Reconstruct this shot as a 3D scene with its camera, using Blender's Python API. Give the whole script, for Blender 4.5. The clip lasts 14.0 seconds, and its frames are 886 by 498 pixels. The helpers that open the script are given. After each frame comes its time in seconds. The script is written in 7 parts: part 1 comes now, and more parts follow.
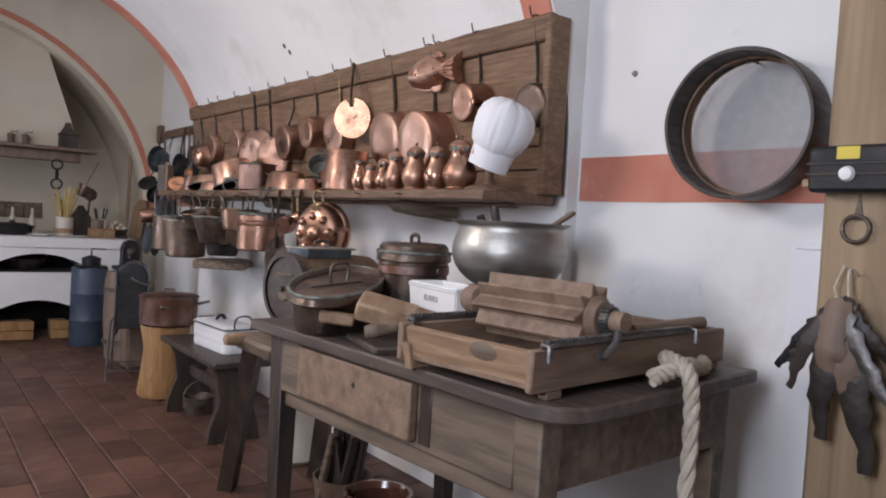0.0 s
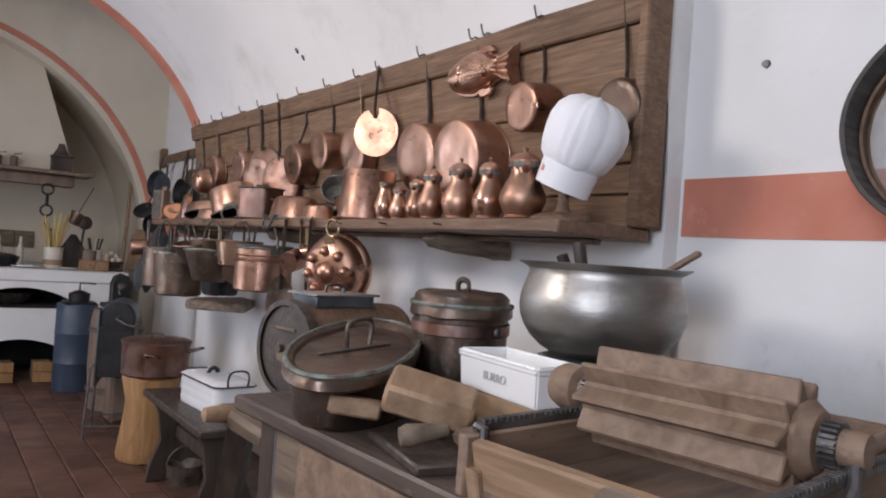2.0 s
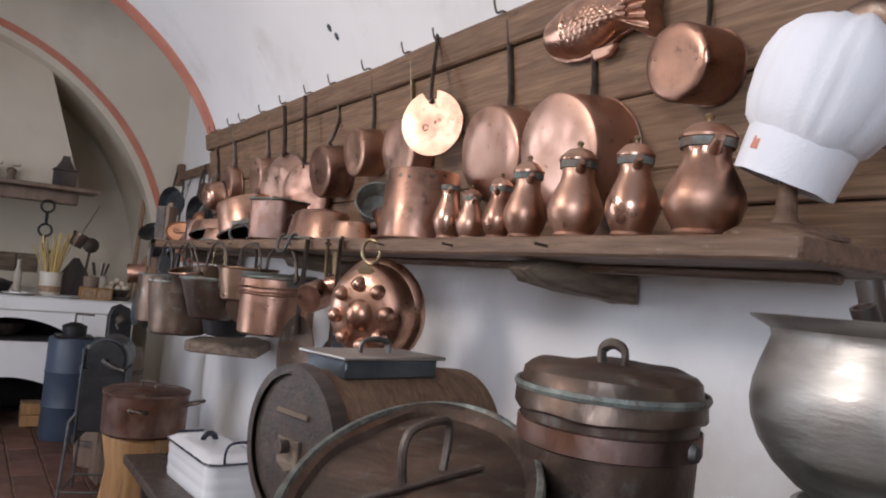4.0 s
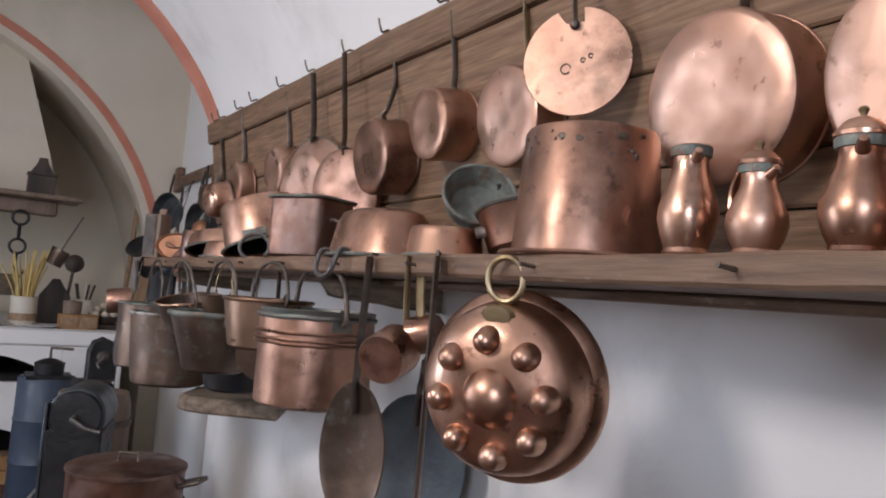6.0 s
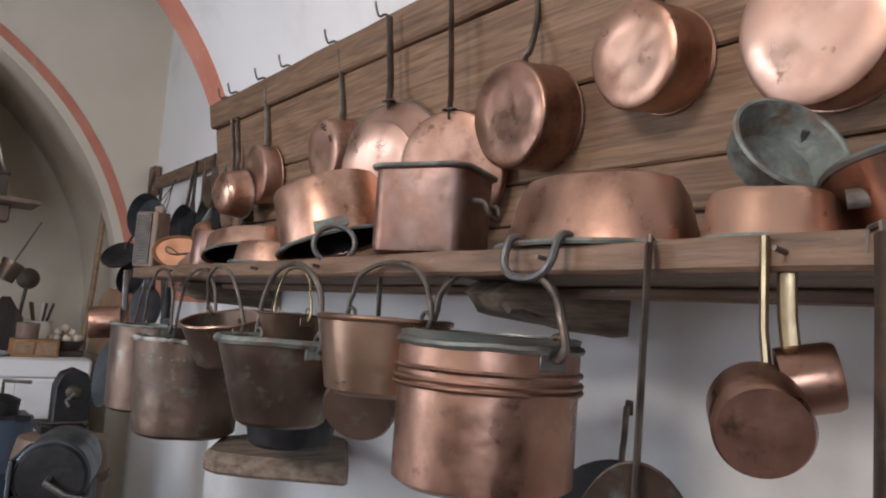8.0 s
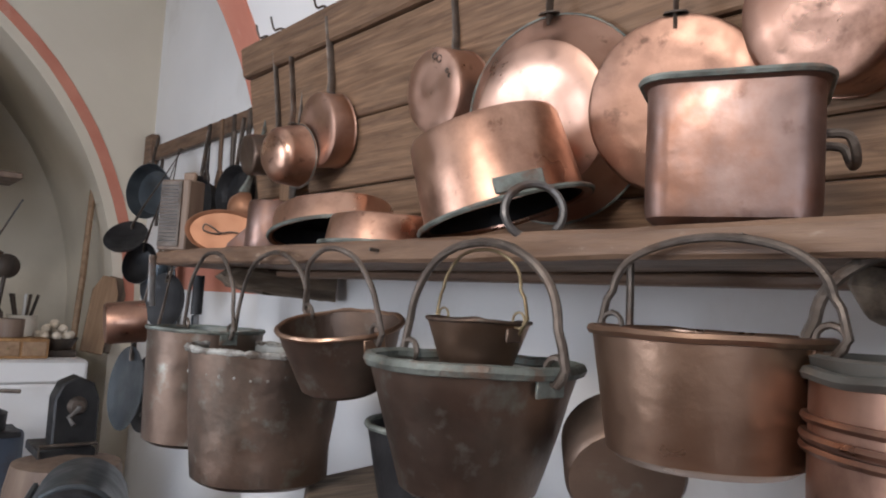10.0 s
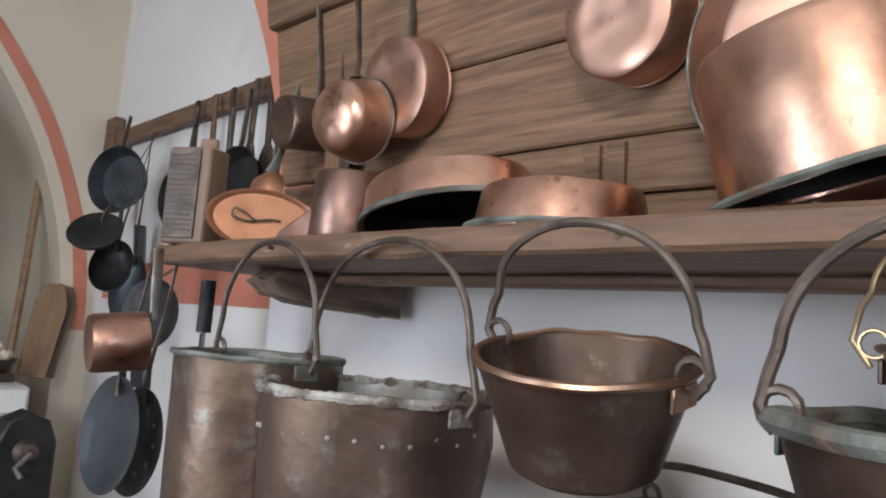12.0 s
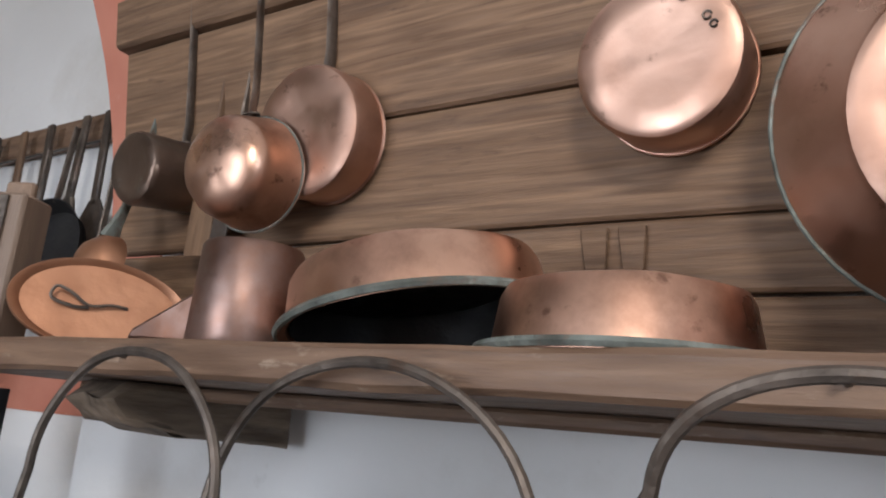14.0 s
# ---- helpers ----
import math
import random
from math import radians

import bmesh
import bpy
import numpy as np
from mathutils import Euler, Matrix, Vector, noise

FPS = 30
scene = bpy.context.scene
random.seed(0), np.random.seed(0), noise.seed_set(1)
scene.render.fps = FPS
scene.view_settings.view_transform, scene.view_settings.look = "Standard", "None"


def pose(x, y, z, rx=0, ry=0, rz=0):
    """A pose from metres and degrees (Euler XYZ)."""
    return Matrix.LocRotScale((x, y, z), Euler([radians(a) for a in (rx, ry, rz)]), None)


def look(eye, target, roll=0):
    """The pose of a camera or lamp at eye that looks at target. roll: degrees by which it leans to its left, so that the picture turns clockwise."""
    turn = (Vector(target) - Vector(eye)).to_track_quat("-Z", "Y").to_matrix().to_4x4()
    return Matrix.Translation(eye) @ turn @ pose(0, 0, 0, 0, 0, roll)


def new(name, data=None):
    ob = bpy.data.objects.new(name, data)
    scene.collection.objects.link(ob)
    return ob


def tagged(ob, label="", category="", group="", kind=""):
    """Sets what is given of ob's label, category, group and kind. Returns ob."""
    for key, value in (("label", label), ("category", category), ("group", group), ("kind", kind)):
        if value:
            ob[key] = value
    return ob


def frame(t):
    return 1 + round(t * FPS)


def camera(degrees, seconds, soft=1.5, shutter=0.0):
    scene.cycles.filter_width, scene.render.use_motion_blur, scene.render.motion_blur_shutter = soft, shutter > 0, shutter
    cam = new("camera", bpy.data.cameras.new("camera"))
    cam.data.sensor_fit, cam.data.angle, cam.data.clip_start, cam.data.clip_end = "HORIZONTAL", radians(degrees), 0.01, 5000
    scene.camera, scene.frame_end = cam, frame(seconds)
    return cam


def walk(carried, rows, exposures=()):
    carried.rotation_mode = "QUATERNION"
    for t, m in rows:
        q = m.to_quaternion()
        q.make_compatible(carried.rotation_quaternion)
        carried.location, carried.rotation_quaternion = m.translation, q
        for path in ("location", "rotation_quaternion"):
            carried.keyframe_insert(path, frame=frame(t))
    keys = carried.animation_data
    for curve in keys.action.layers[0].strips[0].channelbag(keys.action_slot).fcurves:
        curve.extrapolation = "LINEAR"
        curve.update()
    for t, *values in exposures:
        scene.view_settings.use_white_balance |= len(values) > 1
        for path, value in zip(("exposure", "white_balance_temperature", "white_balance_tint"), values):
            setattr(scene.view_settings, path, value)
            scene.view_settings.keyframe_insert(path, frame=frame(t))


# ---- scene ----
cam = camera(62.0, 14.0, soft=2.0)
PATH = [
    (0, (-1.87, 1.5, 1.143), (-0.676, 3.103, 1.075), 3.3),
    (0.5, (-1.845, 1.601, 1.147), (-0.644, 3.199, 1.096), 3.3),
    (1, (-1.798, 1.737, 1.139), (-0.591, 3.332, 1.124), 3.5),
    (1.5, (-1.675, 1.912, 1.142), (-0.493, 3.524, 1.15), 3.7),
    (2, (-1.551, 2.116, 1.153), (-0.393, 3.747, 1.175), 4.1),
    (2.5, (-1.449, 2.31, 1.162), (-0.312, 3.955, 1.193), 4.3),
    (3, (-1.38, 2.496, 1.159), (-0.253, 4.147, 1.21), 4.6),
    (3.2, (-1.331, 2.57, 1.155), (-0.224, 4.235, 1.216), 4.8),
    (5.5, (-1.02, 3.5, 1.178), (0.053, 5.181, 1.325), 5.3),
    (6, (-0.94, 3.746, 1.196), (0.125, 5.434, 1.33), 4.7),
    (6.5, (-0.922, 3.944, 1.196), (0.158, 5.621, 1.332), 4.2),
    (7, (-0.976, 4.109, 1.182), (0.165, 5.744, 1.337), 3.7),
    (7.5, (-0.971, 4.289, 1.165), (0.193, 5.904, 1.348), 4.1),
    (7.7, (-0.965, 4.364, 1.162), (0.201, 5.977, 1.356), 4.2),
    (9.8, (-0.995, 5.027, 1.163), (0.275, 6.564, 1.32), 3.5),
    (10, (-0.962, 5.094, 1.173), (0.283, 6.653, 1.319), 3.4),
    (10.5, (-0.904, 5.244, 1.18), (0.299, 6.835, 1.326), 3.3),
    (11, (-0.88, 5.397, 1.178), (0.326, 6.985, 1.327), 3.7),
    (11.5, (-0.917, 5.533, 1.167), (0.373, 7.052, 1.33), 3.7),
    (12, (-0.913, 5.683, 1.145), (0.454, 7.127, 1.362), 4.5),
    (12.5, (-0.85, 5.828, 1.144), (0.56, 7.22, 1.418), 4.7),
    (13, (-0.806, 5.919, 1.167), (0.667, 7.232, 1.489), 5.1),
    (13.5, (-0.785, 5.979, 1.191), (0.766, 7.181, 1.575), 4.4),
    (14, (-0.772, 6.041, 1.209), (0.862, 7.097, 1.674), 4.8),
]
walk(cam, [(t, look(eye, target, roll)) for t, eye, target, roll in PATH],
     [(0, -0.28, 6380, 15), (3, -0.25, 6380, 15), (5.5, -0.22, 6300, 14), (6.5, -0.15, 6320, 14), (7.5, -0.1, 6350, 12), (10, 0.08, 6300, 11), (11.5, 0.2, 6300, 10), (12.5, 0.32, 6300, 9), (13, 0.3, 6300, 9), (14, 0.15, 6300, 9)])

# ---- world and light ----
world = bpy.data.worlds.new("world")
scene.world = world
world.use_nodes = True
_wn = world.node_tree
_sky = _wn.nodes.new("ShaderNodeTexSky")
_sky.sky_type = "NISHITA"
_sky.sun_disc = False
_sky.sun_elevation, _sky.sun_rotation = radians(35), radians(-70)
_wn.links.new(_sky.outputs[0], _wn.nodes["Background"].inputs[0])
_wn.nodes["Background"].inputs[1].default_value = 0.06


def area(name, eye, target, w, h, watts, color):
    """Daylight in a window's opening."""
    d = bpy.data.lights.new(name, "AREA")
    d.shape, d.size, d.size_y, d.energy, d.color = "RECTANGLE", w, h, watts, color
    ob = new(name, d)
    ob.matrix_world = look(eye, target)
    return ob


area("window_daylight", (-3.0, 4.75, 2.35), (0.0, 4.9, 1.0), 0.75, 0.55, 53, (1.0, 0.93, 0.88))
area("window_daylight", (-2.98, 1.9, 1.7), (0.0, 2.8, 1.1), 0.75, 1.1, 66, (0.80, 0.87, 1.0))
# unseen low window, added as bluish fill for the wall under the shelf
area("window_daylight", (-2.98, 6.95, 1.2), (0.0, 6.6, 1.1), 1.1, 1.4, 40, (0.82, 0.88, 1.0))

# ---- materials ----
def mat(name, c1, c2, rough=0.6, metal=0.0, scale=6.0, detail=6.0, c3=None, c3_scale=2.0, c3_cut=(0.55, 0.7), stretch=None,
        bump=0.15, bump_scale=60.0, rough_var=0.12, coat=0.0, vary=0.0, distort=0.0, hammer=0.0, hammer_scale=40.0, spots=None):
    """A surface of two mottled tones, with an optional third for stains or patina, fine relief and uneven gloss."""
    m = bpy.data.materials.new(name)
    m.use_nodes = True
    nt = m.node_tree
    L, N = nt.links.new, nt.nodes.new
    p = nt.nodes["Principled BSDF"]
    co = N("ShaderNodeTexCoord")
    mp = N("ShaderNodeMapping")
    L(co.outputs["Object"], mp.inputs[0])
    if stretch:
        mp.inputs["Scale"].default_value = stretch
    info = N("ShaderNodeObjectInfo")
    off = N("ShaderNodeVectorMath")
    off.operation = "SCALE"
    off.inputs[0].default_value = (7.1, 3.7, 5.3)
    L(info.outputs["Random"], off.inputs["Scale"])
    L(off.outputs[0], mp.inputs["Location"])
    n1 = N("ShaderNodeTexNoise")
    n1.inputs["Scale"].default_value, n1.inputs["Detail"].default_value, n1.inputs["Distortion"].default_value = scale, detail, distort
    L(mp.outputs[0], n1.inputs["Vector"])
    r1 = N("ShaderNodeValToRGB")
    r1.color_ramp.elements[0].position, r1.color_ramp.elements[1].position = 0.32, 0.68
    r1.color_ramp.elements[0].color, r1.color_ramp.elements[1].color = (*c1, 1), (*c2, 1)
    L(n1.outputs[0], r1.inputs[0])
    col = r1.outputs[0]
    if c3:
        n2 = N("ShaderNodeTexNoise")
        n2.inputs["Scale"].default_value, n2.inputs["Detail"].default_value, n2.inputs["Roughness"].default_value = c3_scale, 8, 0.65
        L(mp.outputs[0], n2.inputs["Vector"])
        r2 = N("ShaderNodeMapRange")
        r2.inputs["From Min"].default_value, r2.inputs["From Max"].default_value = c3_cut
        L(n2.outputs[0], r2.inputs["Value"])
        mx = N("ShaderNodeMix")
        mx.data_type = "RGBA"
        L(r2.outputs[0], mx.inputs["Factor"])
        L(col, mx.inputs[6])
        mx.inputs[7].default_value = (*c3, 1)
        col = mx.outputs[2]
    if spots:
        # small pits, scratches and chips of another tone
        tone, sc, lo, hi, amount, squeeze = spots
        m2 = N("ShaderNodeMapping")
        m2.inputs["Scale"].default_value = squeeze
        L(co.outputs["Object"], m2.inputs[0])
        L(off.outputs[0], m2.inputs["Location"])
        n4 = N("ShaderNodeTexNoise")
        n4.inputs["Scale"].default_value, n4.inputs["Detail"].default_value, n4.inputs["Roughness"].default_value = sc, 6, 0.6
        L(m2.outputs[0], n4.inputs["Vector"])
        r4 = N("ShaderNodeMapRange")
        r4.inputs["From Min"].default_value, r4.inputs["From Max"].default_value, r4.inputs["To Max"].default_value = lo, hi, amount
        L(n4.outputs[0], r4.inputs["Value"])
        m4 = N("ShaderNodeMix")
        m4.data_type = "RGBA"
        L(r4.outputs[0], m4.inputs["Factor"])
        L(col, m4.inputs[6])
        m4.inputs[7].default_value = (*tone, 1)
        col = m4.outputs[2]
    if vary:
        hs = N("ShaderNodeHueSaturation")
        mr = N("ShaderNodeMapRange")
        mr.inputs["To Min"].default_value, mr.inputs["To Max"].default_value = 1 - vary, 1 + vary
        L(info.outputs["Random"], mr.inputs["Value"])
        L(mr.outputs[0], hs.inputs["Value"])
        L(col, hs.inputs["Color"])
        col = hs.outputs[0]
    L(col, p.inputs["Base Color"])
    p.inputs["Metallic"].default_value = metal
    p.inputs["Coat Weight"].default_value = coat
    p.inputs["Coat Roughness"].default_value = 0.15
    n3 = N("ShaderNodeTexNoise")
    n3.inputs["Scale"].default_value, n3.inputs["Detail"].default_value = scale * 2.3, 5
    L(mp.outputs[0], n3.inputs["Vector"])
    rr = N("ShaderNodeMapRange")
    rr.inputs["From Min"].default_value, rr.inputs["From Max"].default_value = 0.3, 0.7
    rr.inputs["To Min"].default_value, rr.inputs["To Max"].default_value = max(0.03, rough - rough_var), min(1, rough + rough_var)
    L(n3.outputs[0], rr.inputs["Value"])
    L(rr.outputs[0], p.inputs["Roughness"])
    nb = N("ShaderNodeTexNoise")
    nb.inputs["Scale"].default_value, nb.inputs["Detail"].default_value = bump_scale, 4
    L(mp.outputs[0], nb.inputs["Vector"])
    b = N("ShaderNodeBump")
    b.inputs["Strength"].default_value, b.inputs["Distance"].default_value = bump, 0.004
    L(nb.outputs[0], b.inputs["Height"])
    if hammer:
        v = N("ShaderNodeTexVoronoi")
        v.feature = "SMOOTH_F1"
        v.inputs["Scale"].default_value = hammer_scale
        L(mp.outputs[0], v.inputs["Vector"])
        b2 = N("ShaderNodeBump")
        b2.inputs["Strength"].default_value, b2.inputs["Distance"].default_value = hammer, 0.004
        L(v.outputs[0], b2.inputs["Height"])
        L(b.outputs[0], b2.inputs["Normal"])
        b = b2
    L(b.outputs[0], p.inputs["Normal"])
    return m


PLASTER = mat("white_plaster", (0.72, 0.71, 0.69), (0.80, 0.79, 0.77), 0.85, scale=1.3, c3=(0.58, 0.55, 0.50), c3_scale=1.6, c3_cut=(0.54, 0.82), bump=0.8, bump_scale=12, spots=((0.52, 0.50, 0.46), 9, 0.68, 0.78, 0.5, (1, 1, 1)))
CREAM = mat("cream_plaster", (0.60, 0.535, 0.425), (0.70, 0.635, 0.52), 0.88, scale=1.1, c3=(0.46, 0.41, 0.33), c3_scale=0.8, c3_cut=(0.52, 0.85), bump=0.5, bump_scale=12)
RED = mat("red_ochre_paint", (0.50, 0.18, 0.12), (0.60, 0.25, 0.17), 0.85, scale=5, c3=(0.66, 0.40, 0.32), c3_scale=7, c3_cut=(0.6, 0.85), bump=0.4, bump_scale=18)
BOARD = mat("old_brown_wood", (0.125, 0.070, 0.038), (0.255, 0.155, 0.090), 0.66, scale=3.2, stretch=(10, 1.3, 26), detail=10, distort=1.1,
            c3=(0.085, 0.048, 0.028), c3_scale=1.6, c3_cut=(0.48, 0.74), bump=0.4, bump_scale=22, vary=0.12, spots=((0.07, 0.04, 0.025), 9, 0.62, 0.74, 0.6, (3, 1.5, 5)))
SHELFWOOD = mat("worn_shelf_wood", (0.115, 0.065, 0.039), (0.205, 0.125, 0.077), 0.62, scale=3.4, stretch=(14, 1.6, 16), detail=9, distort=0.5,
                c3=(0.045, 0.028, 0.02), c3_scale=4, c3_cut=(0.56, 0.8), bump=0.4, bump_scale=13, spots=((0.34, 0.26, 0.19), 16, 0.63, 0.72, 0.6, (3, 1.5, 5)))
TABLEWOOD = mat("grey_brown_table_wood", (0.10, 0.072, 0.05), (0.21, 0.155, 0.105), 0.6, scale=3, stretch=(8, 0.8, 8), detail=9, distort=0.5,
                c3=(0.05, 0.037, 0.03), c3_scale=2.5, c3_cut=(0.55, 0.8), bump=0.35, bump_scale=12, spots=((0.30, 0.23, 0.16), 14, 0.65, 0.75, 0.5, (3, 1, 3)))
TOPWOOD = mat("dark_worn_table_top", (0.055, 0.04, 0.034), (0.12, 0.088, 0.065), 0.45, scale=3, stretch=(8, 0.8, 8), detail=9, distort=0.5,
              c3=(0.20, 0.14, 0.09), c3_scale=4, c3_cut=(0.62, 0.75), bump=0.3, bump_scale=12, spots=((0.26, 0.19, 0.13), 14, 0.64, 0.74, 0.6, (3, 1, 3)))
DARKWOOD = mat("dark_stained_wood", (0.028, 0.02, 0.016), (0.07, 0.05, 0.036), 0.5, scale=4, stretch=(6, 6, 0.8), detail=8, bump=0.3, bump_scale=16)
TANWOOD = mat("pale_beech_wood", (0.22, 0.135, 0.075), (0.36, 0.235, 0.14), 0.6, scale=4, stretch=(8, 0.9, 8), detail=9, distort=0.4,
              c3=(0.12, 0.075, 0.045), c3_scale=4, c3_cut=(0.6, 0.85), bump=0.3, bump_scale=14)
TROUGHWOOD = mat("dusty_brown_wood", (0.15, 0.095, 0.06), (0.27, 0.18, 0.12), 0.65, scale=3, stretch=(0.9, 7, 8), detail=9, distort=0.4,
                 c3=(0.09, 0.058, 0.04), c3_scale=3, c3_cut=(0.58, 0.82), bump=0.35, bump_scale=14, spots=((0.08, 0.055, 0.04), 14, 0.62, 0.74, 0.6, (1, 4, 4)))
POSTWOOD = mat("pine_post_wood", (0.20, 0.135, 0.075), (0.34, 0.24, 0.14), 0.65, scale=2.5, stretch=(7, 7, 0.5), detail=9, distort=0.7,
               c3=(0.10, 0.065, 0.035), c3_scale=2.5, c3_cut=(0.58, 0.8), bump=0.4, bump_scale=12)
LOGWOOD = mat("golden_log_wood", (0.24, 0.12, 0.042), (0.40, 0.225, 0.09), 0.6, scale=4, stretch=(5, 5, 0.8), detail=9, distort=0.8,
              c3=(0.12, 0.055, 0.02), c3_scale=4, c3_cut=(0.58, 0.75), bump=0.6, bump_scale=14)
CORBEL = mat("weathered_corbel_wood", (0.11, 0.078, 0.052), (0.25, 0.19, 0.135), 0.75, scale=8, stretch=(1, 6, 6), detail=9, c3=(0.07, 0.05, 0.035), c3_scale=6, c3_cut=(0.52, 0.75), bump=0.8, bump_scale=24)
COPPER = mat("polished_copper", (0.42, 0.238, 0.162), (0.63, 0.402, 0.298), 0.38, 1.0, scale=5, c3=(0.21, 0.105, 0.072), c3_scale=7, c3_cut=(0.5, 0.74), bump=0.22, bump_scale=26, hammer=0.16, hammer_scale=30, vary=0.08, rough_var=0.14, spots=((0.16, 0.08, 0.055), 34, 0.63, 0.72, 0.75, (1, 1, 1)))
COPPER_PALE = mat("pale_pink_copper", (0.44, 0.262, 0.192), (0.61, 0.398, 0.306), 0.43, 1.0, scale=6, c3=(0.34, 0.19, 0.135), c3_scale=8, c3_cut=(0.56, 0.82), rough_var=0.17, bump=0.22, bump_scale=28, hammer=0.2, hammer_scale=24, vary=0.06, spots=((0.16, 0.08, 0.055), 34, 0.63, 0.72, 0.75, (1, 1, 1)))
COPPER_DEEP = mat("aged_red_copper", (0.27, 0.149, 0.103), (0.46, 0.276, 0.201), 0.41, 1.0, scale=6, c3=(0.13, 0.07, 0.05), c3_scale=6, c3_cut=(0.48, 0.72), rough_var=0.17, bump=0.22, bump_scale=28, hammer=0.14, vary=0.1, spots=((0.10, 0.06, 0.045), 30, 0.60, 0.72, 0.75, (1, 1, 1)))
COPPER_DULL = mat("tarnished_copper", (0.078, 0.055, 0.043), (0.20, 0.138, 0.103), 0.44, 0.85, scale=5, c3=(0.09, 0.075, 0.06), c3_scale=7, c3_cut=(0.5, 0.75), bump=0.6, bump_scale=22, hammer=0.25, hammer_scale=22, vary=0.1, spots=((0.24, 0.25, 0.215), 22, 0.57, 0.72, 0.7, (1, 1, 1)))
COPPER_LILAC = mat("lilac_grey_copper", (0.15, 0.095, 0.078), (0.31, 0.22, 0.19), 0.50, 1.0, scale=8, c3=(0.20, 0.095, 0.058), c3_scale=6, c3_cut=(0.44, 0.66), rough_var=0.17, bump=0.25, bump_scale=30, hammer=0.16, hammer_scale=30, spots=((0.14, 0.08, 0.06), 30, 0.60, 0.72, 0.7, (1, 1, 1)))
TERRA_COPPER = mat("matt_orange_copper", (0.31, 0.145, 0.078), (0.42, 0.215, 0.125), 0.5, 0.75, scale=6, c3=(0.30, 0.13, 0.07), c3_scale=5, c3_cut=(0.55, 0.8), bump=0.2)
VERDI = mat("green_patina_rim", (0.08, 0.085, 0.072), (0.24, 0.265, 0.235), 0.6, 0.4, scale=20, c3=(0.16, 0.11, 0.080), c3_scale=22, c3_cut=(0.52, 0.64), bump=0.9, bump_scale=70)
CRUST = mat("white_crusted_rim", (0.13, 0.125, 0.11), (0.46, 0.455, 0.415), 0.8, 0.1, scale=26, c3=(0.10, 0.075, 0.055), c3_scale=24, c3_cut=(0.46, 0.6), bump=1.0, bump_scale=80)
TIN = mat("tarnished_tin_lining", (0.13, 0.125, 0.11), (0.25, 0.24, 0.21), 0.45, 0.8, scale=7, c3=(0.10, 0.14, 0.125), c3_scale=6, c3_cut=(0.5, 0.75), bump=0.2)
BRASS = mat("aged_brass", (0.24, 0.18, 0.10), (0.39, 0.305, 0.185), 0.38, 0.95, scale=8, c3=(0.17, 0.12, 0.06), c3_scale=10, c3_cut=(0.52, 0.8), bump=0.15)
BRONZE = mat("brown_gold_pot_metal", (0.25, 0.155, 0.105), (0.40, 0.268, 0.188), 0.38, 0.95, scale=5, c3=(0.20, 0.10, 0.055), c3_scale=5, c3_cut=(0.5, 0.8), bump=0.15, hammer=0.08)
IRON = mat("dark_wrought_iron", (0.078, 0.063, 0.052), (0.19, 0.155, 0.128), 0.55, 0.75, scale=20, c3=(0.12, 0.07, 0.045), c3_scale=16, c3_cut=(0.55, 0.75), bump=0.5, bump_scale=90, spots=((0.20, 0.16, 0.12), 40, 0.62, 0.74, 0.5, (1, 1, 1)))
GREYIRON = mat("grey_iron", (0.10, 0.095, 0.09), (0.20, 0.19, 0.18), 0.48, 0.8, scale=16, c3=(0.13, 0.075, 0.045), c3_scale=14, c3_cut=(0.55, 0.75), bump=0.4, bump_scale=80)
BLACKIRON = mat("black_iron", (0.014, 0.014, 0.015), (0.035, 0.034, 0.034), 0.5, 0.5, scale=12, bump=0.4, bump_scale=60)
SLATE = mat("blue_grey_sheet_iron", (0.05, 0.06, 0.068), (0.11, 0.125, 0.135), 0.42, 0.7, scale=7, c3=(0.06, 0.05, 0.04), c3_scale=6, c3_cut=(0.55, 0.8), bump=0.25)
PEWTER = mat("satin_pewter", (0.36, 0.345, 0.32), (0.47, 0.45, 0.415), 0.45, 0.95, scale=4, c3=(0.22, 0.205, 0.18), c3_scale=3, c3_cut=(0.5, 0.8), stretch=(1, 1, 4), bump=0.12, bump_scale=50, spots=((0.17, 0.16, 0.14), 22, 0.62, 0.75, 0.5, (1, 1, 0.4)))
ENAMEL = mat("white_enamel", (0.74, 0.75, 0.76), (0.82, 0.83, 0.84), 0.16, scale=4, bump=0.05, coat=0.5)
CHINA = mat("white_glazed_china", (0.74, 0.73, 0.70), (0.82, 0.81, 0.78), 0.16, scale=4, bump=0.04, coat=0.6)
NAVY = mat("navy_enamel_edge", (0.012, 0.015, 0.03), (0.03, 0.035, 0.06), 0.25, scale=10, bump=0.05)
CLOTH = mat("white_cotton", (0.76, 0.76, 0.77), (0.82, 0.82, 0.83), 0.9, scale=5, bump=0.25, bump_scale=160)
ROPE = mat("pale_hemp_rope", (0.42, 0.35, 0.26), (0.60, 0.52, 0.41), 0.9, scale=30, bump=0.8, bump_scale=200)
BLUE = mat("dark_blue_drum_paint", (0.028, 0.042, 0.07), (0.055, 0.075, 0.11), 0.5, scale=4, c3=(0.06, 0.045, 0.04), c3_scale=4, c3_cut=(0.6, 0.75), bump=0.2)
BARRELWOOD = mat("brown_cask_wood", (0.13, 0.085, 0.06), (0.22, 0.155, 0.11), 0.6, scale=3, stretch=(6, 6, 0.8), detail=8, bump=0.3)
MORTAR = mat("floor_mortar", (0.16, 0.10, 0.075), (0.24, 0.16, 0.12), 0.9, scale=9, bump=0.6)
